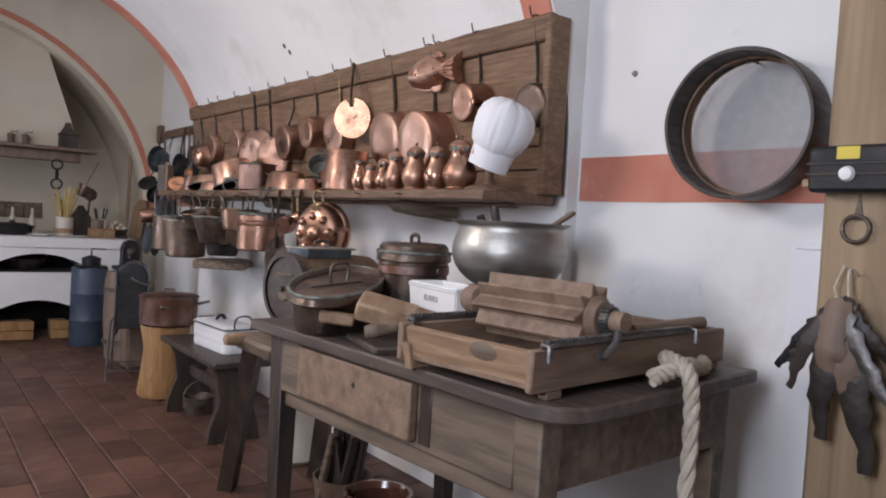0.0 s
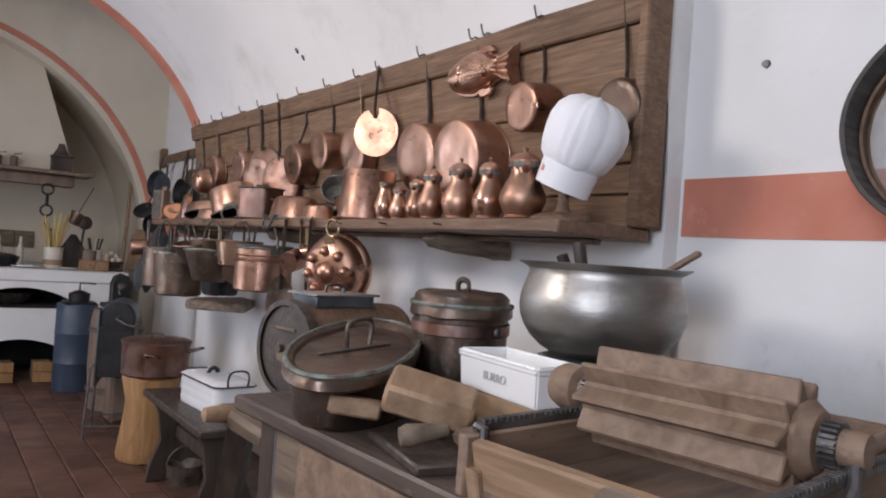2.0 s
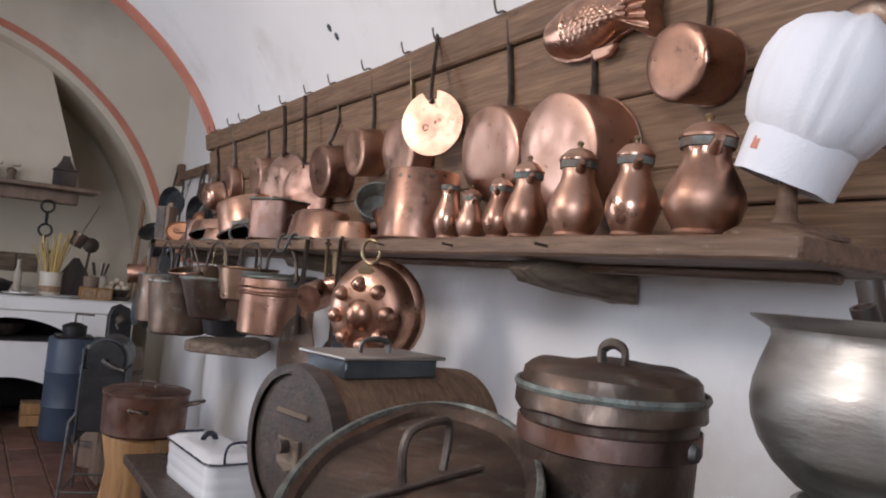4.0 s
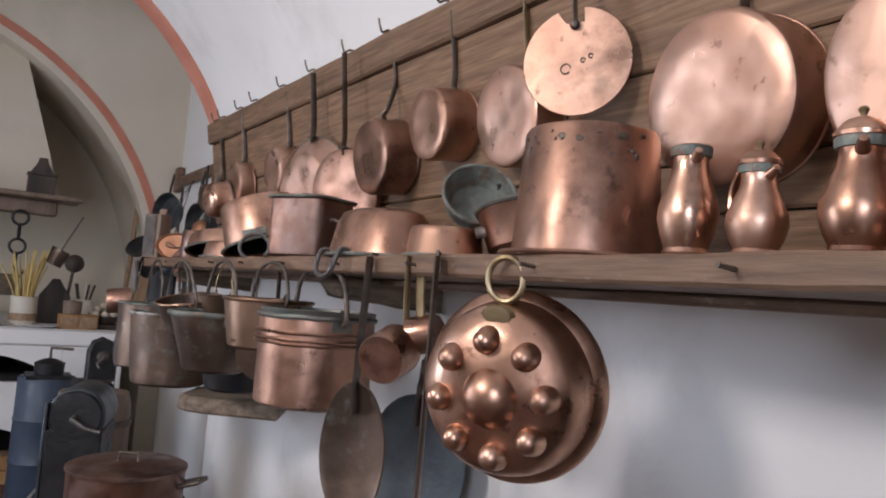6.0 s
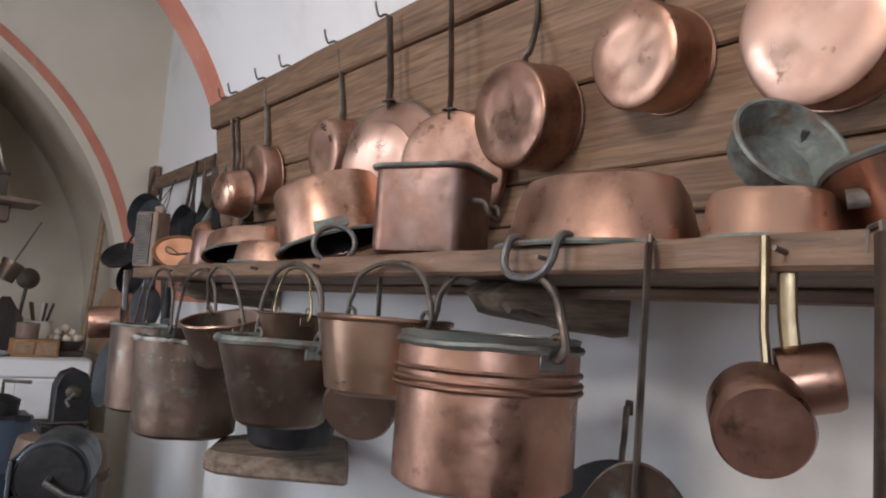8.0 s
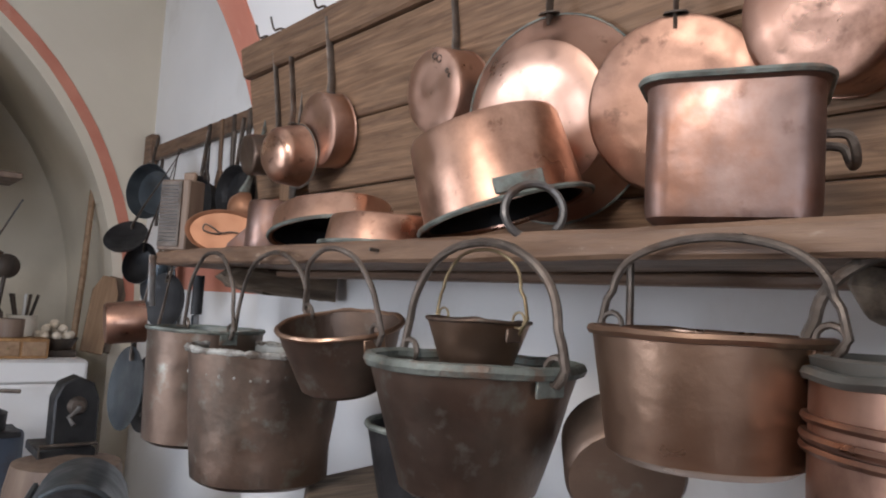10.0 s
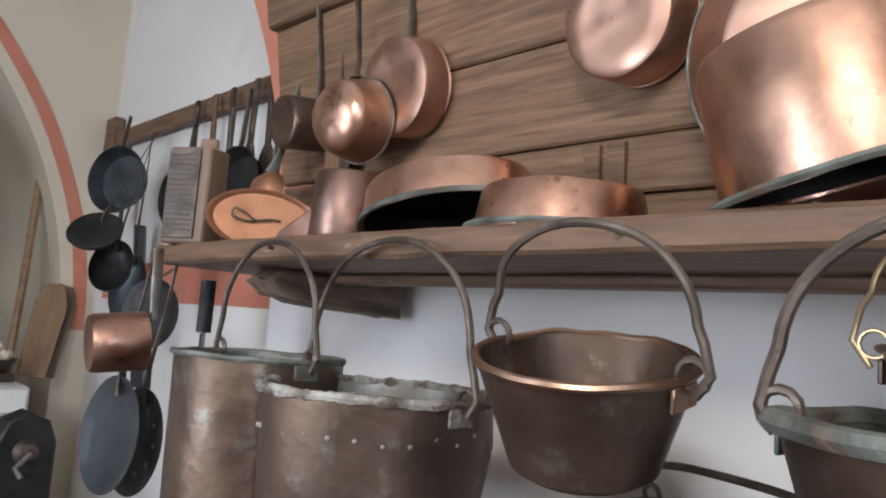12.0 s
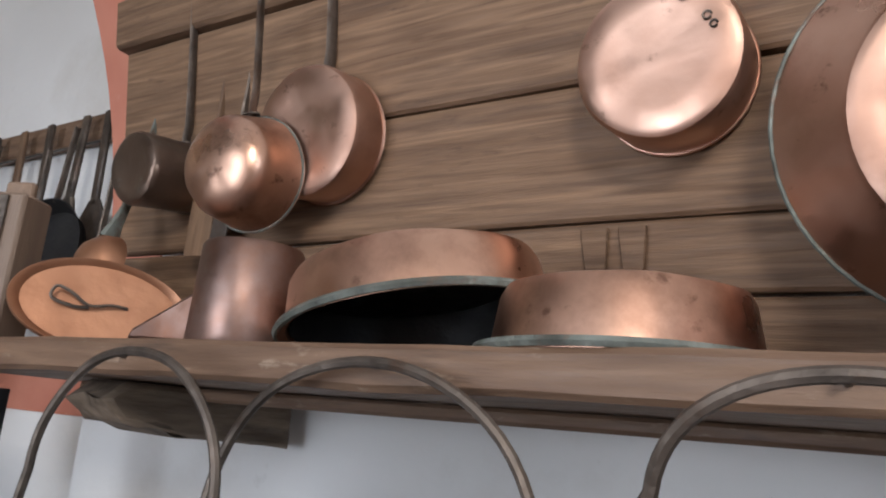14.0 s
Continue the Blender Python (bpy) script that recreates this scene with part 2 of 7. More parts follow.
TERRACOTTA = mat("worn_terracotta", (0.07, 0.031, 0.020), (0.125, 0.058, 0.038), 0.55, scale=3.2, c3=(0.19, 0.12, 0.09), c3_scale=2.2, c3_cut=(0.56, 0.82), bump=0.35, bump_scale=20, vary=0.2, spots=((0.05, 0.03, 0.022), 12, 0.62, 0.75, 0.6, (1, 1, 1)))
GLAZED = mat("brown_glazed_earthenware", (0.05, 0.02, 0.012), (0.12, 0.05, 0.03), 0.2, scale=6, bump=0.1, coat=0.6)
CREAMPOT = mat("cream_stoneware", (0.55, 0.50, 0.40), (0.66, 0.61, 0.52), 0.4, scale=6, bump=0.1)
SOOT = mat("sooty_oven_brick", (0.012, 0.010, 0.009), (0.035, 0.03, 0.026), 0.9, scale=6, bump=0.8, bump_scale=20)
STRAW = mat("dry_straw", (0.50, 0.36, 0.12), (0.66, 0.50, 0.20), 0.8, scale=20, bump=0.4)
LEATHER = mat("worn_dark_leather", (0.02, 0.016, 0.014), (0.05, 0.038, 0.03), 0.5, scale=14, bump=0.5, bump_scale=60)
PAPER = mat("white_paper", (0.76, 0.76, 0.78), (0.80, 0.80, 0.82), 0.35, scale=3, bump=0.05, coat=0.4)
YELLOW = mat("yellow_sticker", (0.62, 0.47, 0.05), (0.70, 0.55, 0.08), 0.5, bump=0.05)
INK = mat("grey_ink", (0.36, 0.36, 0.35), (0.44, 0.44, 0.42), 0.7, bump=0.05)
MESH = mat("fine_sieve_mesh", (0.30, 0.30, 0.30), (0.36, 0.36, 0.36), 0.5, scale=30, bump=0.2)
EGG = mat("egg_shell", (0.55, 0.45, 0.33), (0.66, 0.58, 0.46), 0.6, scale=8, bump=0.05, vary=0.1)

# ---- helpers for shapes ----
FLOOR = -0.04
TAU = math.tau


def finish(ob, angle=38):
    ob.data.polygons.foreach_set("use_smooth", [True] * len(ob.data.polygons))
    ob.data.set_sharp_from_angle(angle=radians(angle))
    return ob


def mesh_of(name, bm, material):
    bmesh.ops.recalc_face_normals(bm, faces=bm.faces)
    me = bpy.data.meshes.new(name)
    bm.to_mesh(me)
    bm.free()
    for m in material if isinstance(material, (list, tuple)) else (material,):
        me.materials.append(m)
    return me


def part(name, bm, material, parent, label=""):
    """Links a bmesh as one mesh object under a thing or a part, in the thing's own space."""
    ob = finish(new(name, mesh_of(name, bm, material)))
    ob.parent = parent
    return tagged(ob, label)


def thing(name, label, category, m=None, group="", kind=""):
    ob = new(name)
    ob.empty_display_size = 0.05
    if m is not None:
        ob.matrix_world = m
    return tagged(ob, label, category, group, kind)


def solid(name, bm, material, label, category, m=None, group="", kind=""):
    ob = finish(new(name, mesh_of(name, bm, material)))
    if m is not None:
        ob.matrix_world = m
    return tagged(ob, label, category, group, kind)


def lathe(profile, seg=40, m=None, wobble=0.0, squash=(1, 1), seed=0, bm=None):
    """Turns (radius, height) pairs about z. wobble: unevenness in metres."""
    bm = bm or bmesh.new()
    rings = []
    for k, (r, z) in enumerate(profile):
        if r < 1e-5:
            rings.append([bm.verts.new((0, 0, z))])
            continue
        ring = []
        for i in range(seg):
            a = TAU * i / seg
            d = wobble * noise.noise((math.cos(a) * 1.7 + seed, math.sin(a) * 1.7, z * 14)) if wobble else 0
            ring.append(bm.verts.new(((r + d) * math.cos(a) * squash[0], (r + d) * math.sin(a) * squash[1], z + d * 0.6)))
        rings.append(ring)
    for a, b in zip(rings, rings[1:]):
        for i in range(seg):
            j = (i + 1) % seg
            vs = [a[i % len(a)], a[j % len(a)], b[j % len(b)], b[i % len(b)]]
            vs = list(dict.fromkeys(vs))
            if len(vs) > 2:
                bm.faces.new(vs)
    if m is not None:
        bmesh.ops.transform(bm, matrix=m, verts=[v for r in rings for v in r])
    return bm


def tube(points, r, seg=8, bm=None, close=False, flat=1.0, taper=None):
    """A round bar along points; flat squeezes it across its second axis."""
    bm = bm or bmesh.new()
    pts = [Vector(p) for p in points]
    if not close and taper is None and 5 <= len(pts) <= 12:
        # round off the corners of a bent bar
        fine = []
        for i in range(len(pts) - 1):
            a, b, p0, p3 = pts[i], pts[i + 1], pts[max(i - 1, 0)], pts[min(i + 2, len(pts) - 1)]
            for k in range(4):
                s = k / 4
                fine.append(0.5 * ((2 * a) + (b - p0) * s + (2 * p0 - 5 * a + 4 * b - p3) * s * s + (3 * a - p0 - 3 * b + p3) * s ** 3))
        pts = fine + [pts[-1]]
    n = len(pts)
    rings, prev = [], None
    for i, p in enumerate(pts):
        d = (pts[(i + 1) % n] - pts[i - 1]) if close else (pts[min(i + 1, n - 1)] - pts[max(i - 1, 0)])
        d.normalize()
        u = prev - d * prev.dot(d) if prev else d.orthogonal()
        if prev is None and abs(d.x) < 0.9:
            u = Vector((1, 0, 0)) - d * d.x
        u.normalize()
        prev = u
        v = d.cross(u)
        k = taper[i] if taper else 1
        rings.append([bm.verts.new(p + u * math.cos(TAU * j / seg) * r * k * flat + v * math.sin(TAU * j / seg) * r * k) for j in range(seg)])
    pairs = list(zip(rings, rings[1:])) + ([(rings[-1], rings[0])] if close else [])
    for a, b in pairs:
        for j in range(seg):
            bm.faces.new((a[j], a[(j + 1) % seg], b[(j + 1) % seg], b[j]))
    if not close:
        bm.faces.new(rings[0][::-1])
        bm.faces.new(rings[-1])
    return bm


def box(sx, sy, sz, at=(0, 0, 0), bevel=0.003, turn=None, bm=None, uneven=0.0, seg=1):
    """A box with worn edges, centred at a place."""
    tmp = bmesh.new()
    bmesh.ops.create_cube(tmp, size=1)
    bmesh.ops.scale(tmp, vec=(sx, sy, sz), verts=tmp.verts)
    if bevel:
        bmesh.ops.bevel(tmp, geom=tmp.edges[:], offset=min(bevel, 0.3 * min(sx, sy, sz)), segments=seg, affect="EDGES", profile=0.6)
    if uneven:
        for v in tmp.verts:
            v.co += Vector([(random.random() - 0.5) * uneven for _ in range(3)])
    m = Matrix.Translation(at) @ (turn.to_4x4() if turn is not None else Matrix.Identity(4))
    bmesh.ops.transform(tmp, matrix=m, verts=tmp.verts)
    if bm is None:
        return tmp
    me = bpy.data.meshes.new("tmp")
    tmp.to_mesh(me)
    tmp.free()
    bm.from_mesh(me)
    bpy.data.meshes.remove(me)
    return bm


def prism(outline, depth, bm=None, m=None, bevel=0.0):
    """A flat outline in x, y, given thickness along z."""
    tmp = bmesh.new()
    vs = [tmp.verts.new((x, y, 0)) for x, y in outline]
    f = tmp.faces.new(vs)
    ret = bmesh.ops.extrude_face_region(tmp, geom=[f])
    bmesh.ops.translate(tmp, vec=(0, 0, depth), verts=[v for v in ret["geom"] if isinstance(v, bmesh.types.BMVert)])
    if bevel:
        bmesh.ops.bevel(tmp, geom=[e for e in tmp.edges if abs(e.verts[0].co.z - e.verts[1].co.z) < 1e-6], offset=bevel, segments=1, affect="EDGES")
    if m is not None:
        bmesh.ops.transform(tmp, matrix=m, verts=tmp.verts)
    if bm is None:
        return tmp
    me = bpy.data.meshes.new("tmp")
    tmp.to_mesh(me)
    tmp.free()
    bm.from_mesh(me)
    bpy.data.meshes.remove(me)
    return bm


def arc(c, r, a0, a1, n, plane="xz", squash=1.0):
    """Points on an arc, angles in degrees, about c in a plane."""
    out = []
    for i in range(n + 1):
        a = radians(a0 + (a1 - a0) * i / n)
        u, v = r * math.cos(a), r * squash * math.sin(a)
        p = {"xz": (u, 0, v), "yz": (0, u, v), "xy": (u, v, 0)}[plane]
        out.append(Vector(c) + Vector(p))
    return out


# ---- the room ----
WALL, CORNER, BAY, FAR = 0.15, 0.20, 0.092, 9.0
Y0, Y1 = 3.40, 7.38
LEFT, BACK, TOP = -3.05, -1.2, 3.4


def slab(name, x0, x1, y0, y1, z0, z1, material, label, category="wall", bevel=0.0):
    bm = box(x1 - x0, y1 - y0, z1 - z0, ((x0 + x1) / 2, (y0 + y1) / 2, (z0 + z1) / 2), bevel)
    return solid(name, bm, material, label, category, kind="structure")


wall_near = slab("wall_east_1", WALL, WALL + 0.3, BACK - 0.3, Y0, FLOOR, TOP, PLASTER, "white plastered wall with a red ochre band")
wall_far = slab("wall_east_2", CORNER, CORNER + 0.3, Y1, FAR + 1.3, FLOOR, TOP, PLASTER, "white plastered wall in the corner behind the pan rack")


def bay_wall():
    """The wall under the shelf, which springs into a low vault."""
    cx, cz, r = -1.305, 1.359, 1.397
    line = [(BAY, FLOOR), (BAY, 0.5), (BAY, 1.0)]
    line += [(cx + r * math.cos(radians(a)), cz + r * math.sin(radians(a))) for a in range(0, 92, 3)]
    line += [(-1.9, 2.77), (-2.5, 2.8), (LEFT, 2.8)]
    bm = bmesh.new()
    ys = [Y0 + (Y1 - Y0) * i / 40 for i in range(41)]
    grid = [[bm.verts.new((x + 0.006 * noise.noise((x * 2, y * 1.3, z * 2)), y, z)) for x, z in line] for y in ys]
    for a, b in zip(grid, grid[1:]):
        for i in range(len(line) - 1):
            bm.faces.new((a[i], a[i + 1], b[i + 1], b[i]))
    # end faces of the arch, and its back
    for row, y in ((grid[0], Y0), (grid[-1], Y1)):
        low = bm.verts.new((WALL + 0.3, y, FLOOR))
        high = bm.verts.new((WALL + 0.3, y, TOP))
        high2 = bm.verts.new((LEFT, y, TOP))
        bm.faces.new([*row, high2, high, low])
    return solid("wall_vault", bm, PLASTER, "white plastered wall rising into a low vault", "wall", kind="structure")


bay_wall()


def painted_strip(y0, y1, a0, a1):
    """The red painted edge of the vault, laid just proud of its plaster."""
    cx, cz, r = -1.305, 1.359, 1.393
    bm = bmesh.new()
    rows = []
    for i in range(41):
        a = radians(a0 + (a1 - a0) * i / 40)
        d = 0.004 * noise.noise((i * 0.35, y0, 0))
        row = []
        for y in (y0 + d, y1 + d * 0.6):
            row.append([bm.verts.new((cx + rr * math.cos(a), y, cz + rr * math.sin(a))) for rr in (r - 0.004, r + 0.006)])
        rows.append(row)
    for p, q in zip(rows, rows[1:]):
        bm.faces.new((p[0][0], p[1][0], q[1][0], q[0][0]))
        bm.faces.new((p[0][0], q[0][0], q[0][1], p[0][1]))
        bm.faces.new((p[1][0], p[1][1], q[1][1], q[1][0]))
    return solid("trim", bm, RED, "red ochre painted line along the edge of the vault", "painted line", kind="structure")


painted_strip(Y0 + 0.01, Y0 + 0.15, 19, 88)
painted_strip(Y1 - 0.165, Y1 - 0.005, -4, 88)


def band(y0, y1, z0, z1, x, z_shift=0.0):
    bm = bmesh.new()
    n = 24
    rows = []
    for i in range(n + 1):
        y = y0 + (y1 - y0) * i / n
        w = 0.004 * noise.noise((y * 3, 0, z0))
        w2 = 0.004 * noise.noise((y * 3, 5, z1))
        rows.append([bm.verts.new(p) for p in ((x, y, z0 + w), (x - 0.004, y, z0 + w), (x - 0.004, y, z1 + w2 + z_shift * i / n), (x, y, z1 + w2 + z_shift * i / n))])
    for p, q in zip(rows, rows[1:]):
        for k in range(3):
            bm.faces.new((p[k], p[k + 1], q[k + 1], q[k]))
    return solid("trim", bm, RED, "red ochre painted band on the plaster", "painted band", kind="structure")


band(BACK, Y0 - 0.012, 1.256, 1.412, WALL)
band(Y1 + 0.01, FAR - 0.1, 1.165, 1.31, CORNER)


def far_wall():
    """The end wall with a wide arched recess over the hearth."""
    c, hz, rx, rz = -1.650, 1.024, 1.720, 1.720
    bm = bmesh.new()
    n = 48
    x1, x0 = CORNER + 0.3, LEFT
    front, depth = FAR, 1.0
    pts = [(c + rx, FLOOR)] + [(c + rx * math.cos(math.pi * i / n), hz + rz * math.sin(math.pi * i / n)) for i in range(n + 1)] + [(c - rx, FLOOR)]
    inner = [bm.verts.new((x, front, z)) for x, z in pts]
    innerb = [bm.verts.new((x, front + depth, z)) for x, z in pts]
    o = [bm.verts.new(p) for p in ((x1, front, FLOOR), (x1, front, TOP), (x0, front, TOP), (x0, front, FLOOR))]
    half = n // 2 + 1
    bm.faces.new([inner[0], o[0], o[1]] + inner[1:half + 1][::-1])
    bm.faces.new([o[1], o[2]] + inner[half:half + 1])
    bm.faces.new([o[2], o[3], inner[-1]] + inner[half:-1][::-1])
    for i in range(len(pts) - 1):
        bm.faces.new((inner[i], inner[i + 1], innerb[i + 1], innerb[i]))
    bm.faces.new(innerb)
    ob = solid("wall_north", bm, CREAM, "cream plastered end wall with a wide arched recess", "wall", kind="structure")
    # the red line round the arch
    bm = bmesh.new()
    rows = []
    for i in range(n + 1):
        a = math.pi * i / n
        d = 0.05 + 0.004 * noise.noise((i * 0.4, 2, 0))
        rows.append([bm.verts.new((c + (rx + k) * math.cos(a), FAR - e, hz + (rz + k) * math.sin(a))) for k, e in ((d, 0), (d, 0.004), (d + 0.052, 0.004), (d + 0.052, 0))])
    for p, q in zip(rows, rows[1:]):
        for k in range(3):
            bm.faces.new((p[k], p[k + 1], q[k + 1], q[k]))
    solid("trim", bm, RED, "red ochre painted line round the arched recess", "painted line", kind="structure")
    return ob


far_wall()
# left wall with two window openings and an added low third, the wall behind, the ceiling and the ground under the tiles
slab("wall_west_1", LEFT - 0.3, LEFT, BACK, 1.2, FLOOR, TOP, PLASTER, "white plastered wall")
slab("wall_west_2", LEFT - 0.3, LEFT, 2.6, 4.2, FLOOR, TOP, PLASTER, "white plastered wall between the windows")
slab("wall_west_3", LEFT - 0.3, LEFT, 5.3, 6.35, FLOOR, TOP, PLASTER, "white plastered wall")
slab("wall_west_8", LEFT - 0.3, LEFT, 7.55, FAR, FLOOR, TOP, PLASTER, "white plastered wall")
slab("wall_west_9", LEFT - 0.3, LEFT, 6.35, 7.55, FLOOR, 0.45, PLASTER, "white plastered wall below a window")
slab("wall_west_10", LEFT - 0.3, LEFT, 6.35, 7.55, 1.95, TOP, PLASTER, "white plastered wall above a window")
slab("wall_west_4", LEFT - 0.3, LEFT, 1.2, 2.6, FLOOR, 0.9, PLASTER, "white plastered wall below a window")
slab("wall_west_5", LEFT - 0.3, LEFT, 4.2, 5.3, FLOOR, 1.9, PLASTER, "white plastered wall below a window")
slab("wall_west_6", LEFT - 0.3, LEFT, 1.2, 2.6, 2.5, TOP, PLASTER, "white plastered wall above a window")
slab("wall_west_7", LEFT - 0.3, LEFT, 4.2, 5.3, 2.8, TOP, PLASTER, "white plastered wall above a window")
slab("wall_south", LEFT - 0.3, WALL + 0.3, BACK - 0.3, BACK, FLOOR, TOP, PLASTER, "white plastered wall")
slab("ceiling", LEFT - 0.3, CORNER + 0.3, BACK - 0.3, FAR + 1.3, TOP, TOP + 0.2, PLASTER, "white plastered ceiling", "ceiling")
floor = slab("floor", LEFT, CORNER, BACK, FAR + 1.0, FLOOR - 0.15, FLOOR - 0.012, MORTAR, "terracotta tiled floor", "floor")

# dowel hole, nail and a chipped mark in the plaster
for y, z, x in ((5.47, 2.10, -0.120), (5.44, 2.065, -0.099)):
    solid("plaster_chip", lathe([(0, 0.004), (0.012, 0.003), (0.016, 0)], 9, wobble=0.004, seed=y), SLATE, "small grey chip in the white plaster", "chip",
          pose(x, y, z, 0, -122, 0), kind="structure")
solid("wall_plug", lathe([(0, 0.006), (0.010, 0.006), (0.012, 0)], 10, wobble=0.003), GREYIRON, "grey plug set in the white plaster", "wall plug", pose(WALL, 3.17, 1.695, 0, -90, 0), kind="structure")

# ---- the wall shelf with its back board ----
SX, SZ = -0.31, 1.267


def back(y, z=1.55):
    """The face of the back board, which stands a little askew and leans out under the vault."""
    return 0.02 - 0.02 * max(0.0, y - 5.0) - 0.16 * (z - 1.55)


def settle(bm):
    """Sets the back board askew, as it hangs on the wall."""
    for v_ in bm.verts:
        v_.co.x += back(v_.co.y, v_.co.z)
    return bm


rng = random.Random(4)


def wall_shelf():
    t = thing("wall_shelf", "long brown wooden wall shelf with plank back and hooks", "shelf")
    for k, (z0, z1) in enumerate(((1.271, 1.364), (1.368, 1.449), (1.453, 1.614), (1.618, 1.814))):
        bm = box(0.022, 3.80, z1 - z0, (0.011, 5.31, (z0 + z1) / 2), 0.004)
        bmesh.ops.subdivide_edges(bm, edges=[e for e in bm.edges if abs(e.verts[0].co.y - e.verts[1].co.y) > 1], cuts=22)
        for v in bm.verts:
            v.co.x += 0.006 * noise.noise((v.co.y * 1.1, z0 * 7, 0))
            v.co.z += 0.003 * noise.noise((v.co.y * 2.1, z0 * 7, 3))
        part("plank", settle(bm), BOARD, t)
    bm = box(0.036, 3.84, 0.090, (0.004, 5.31, 1.863), 0.006)
    bmesh.ops.subdivide_edges(bm, edges=[e for e in bm.edges if abs(e.verts[0].co.y - e.verts[1].co.y) > 1], cuts=40)
    for v in bm.verts:
        v.co.z += 0.006 * noise.noise((v.co.y * 3, 0, v.co.x * 9))
        v.co.x += 0.004 * noise.noise((v.co.y * 2, 7, 0))
    part("rail", settle(bm), BOARD, t)
    part("side_board", box(0.10, 0.035, 0.635, (0.005, 3.405, 1.585), 0.006), BOARD, t)
    for dy in (-0.022, 0.022):
        part("patch", settle(prism([(-0.010, -0.034), (0.010, -0.034), (0.016, 0.034), (-0.016, 0.034)], 0.006, m=Matrix.Translation((-0.003, 6.317 + dy, 1.408)) @ pose(0, 0, 0, 90, 0, -90), bevel=0.001)), BOARD, t)
    # shelf board
    bm = box(0.04 - SX, 3.72, 0.036, ((SX + 0.04) / 2, 5.27, SZ - 0.018), 0.005)
    bmesh.ops.subdivide_edges(bm, edges=[e for e in bm.edges if abs(e.verts[0].co.y - e.verts[1].co.y) > 1], cuts=60)
    for v in bm.verts:
        if v.co.x < -0.2:
            v.co.x += 0.008 * noise.noise((v.co.y * 2.2, 0, v.co.z * 4)) - 0.008 * (v.co.y - 5.2)
            v.co.z += 0.003 * noise.noise((v.co.y * 9, 3, v.co.z * 30))
        v.co.z += 0.003 * noise.noise((v.co.y * 2.6, v.co.x * 3, 0))
    part("shelf_board", bm, SHELFWOOD, t)
    part("batten", box(0.05, 3.60, 0.016, (-0.10, 5.27, SZ - 0.045), 0.004), SHELFWOOD, t)
    for y in (4.04, 5.35, 6.86):
        o = [(0.06, 0), (-0.22, 0), (-0.25, -0.02), (-0.22, -0.045), (-0.12, -0.06), (0.06, -0.07)]
        bm = prism(o, 0.085, m=Matrix.Translation((0, y + 0.04, SZ - 0.038)) @ pose(0, 0, 0, 90, 0, 0), bevel=0.006)
        bmesh.ops.subdivide_edges(bm, edges=bm.edges[:], cuts=3)
        for v in bm.verts:
            v.co += Vector((0.010, 0.012, 0.010)) * noise.noise(v.co * 27)
        part("corbel", bm, CORBEL, t)
    return t


shelf = wall_shelf()


def hook(y):
    """A forged hook over the rail, with its tip turned up."""
    x, z = back(y, 1.906) - 0.012, 1.906
    bm = tube([(x + 0.03, y, z + 0.0), (x, y, z + 0.004), (x - 0.018, y, z - 0.006), (x - 0.028, y, z + 0.012), (x - 0.032, y, z + 0.028)], 0.0032, 6)
    return part("hook", bm, IRON, shelf)


for y in (7.06, 6.97, 6.74, 6.56, 6.27, 6.01, 5.74, 5.51, 5.23, 4.95, 4.76, 4.45, 4.13, 4.06, 3.80, 3.47):
    hook(y)
for i in range(10):
    y = 3.9 + i * 0.31
    part("nail", tube([(SX - 0.02, y, SZ - 0.016), (SX + 0.03, y, SZ - 0.020)], 0.003, 6), IRON, shelf)


def turn_to_room(x, y, z, tilt=0, yaw=0, roll=0):
    """Local z points into the room (-x), local y stays up."""
    return Matrix.Translation((x, y, z)) @ Matrix(((0, 0, -1, 0), (-1, 0, 0, 0), (0, 1, 0, 0), (0, 0, 0, 1))) @ pose(0, 0, 0, tilt, yaw, roll)


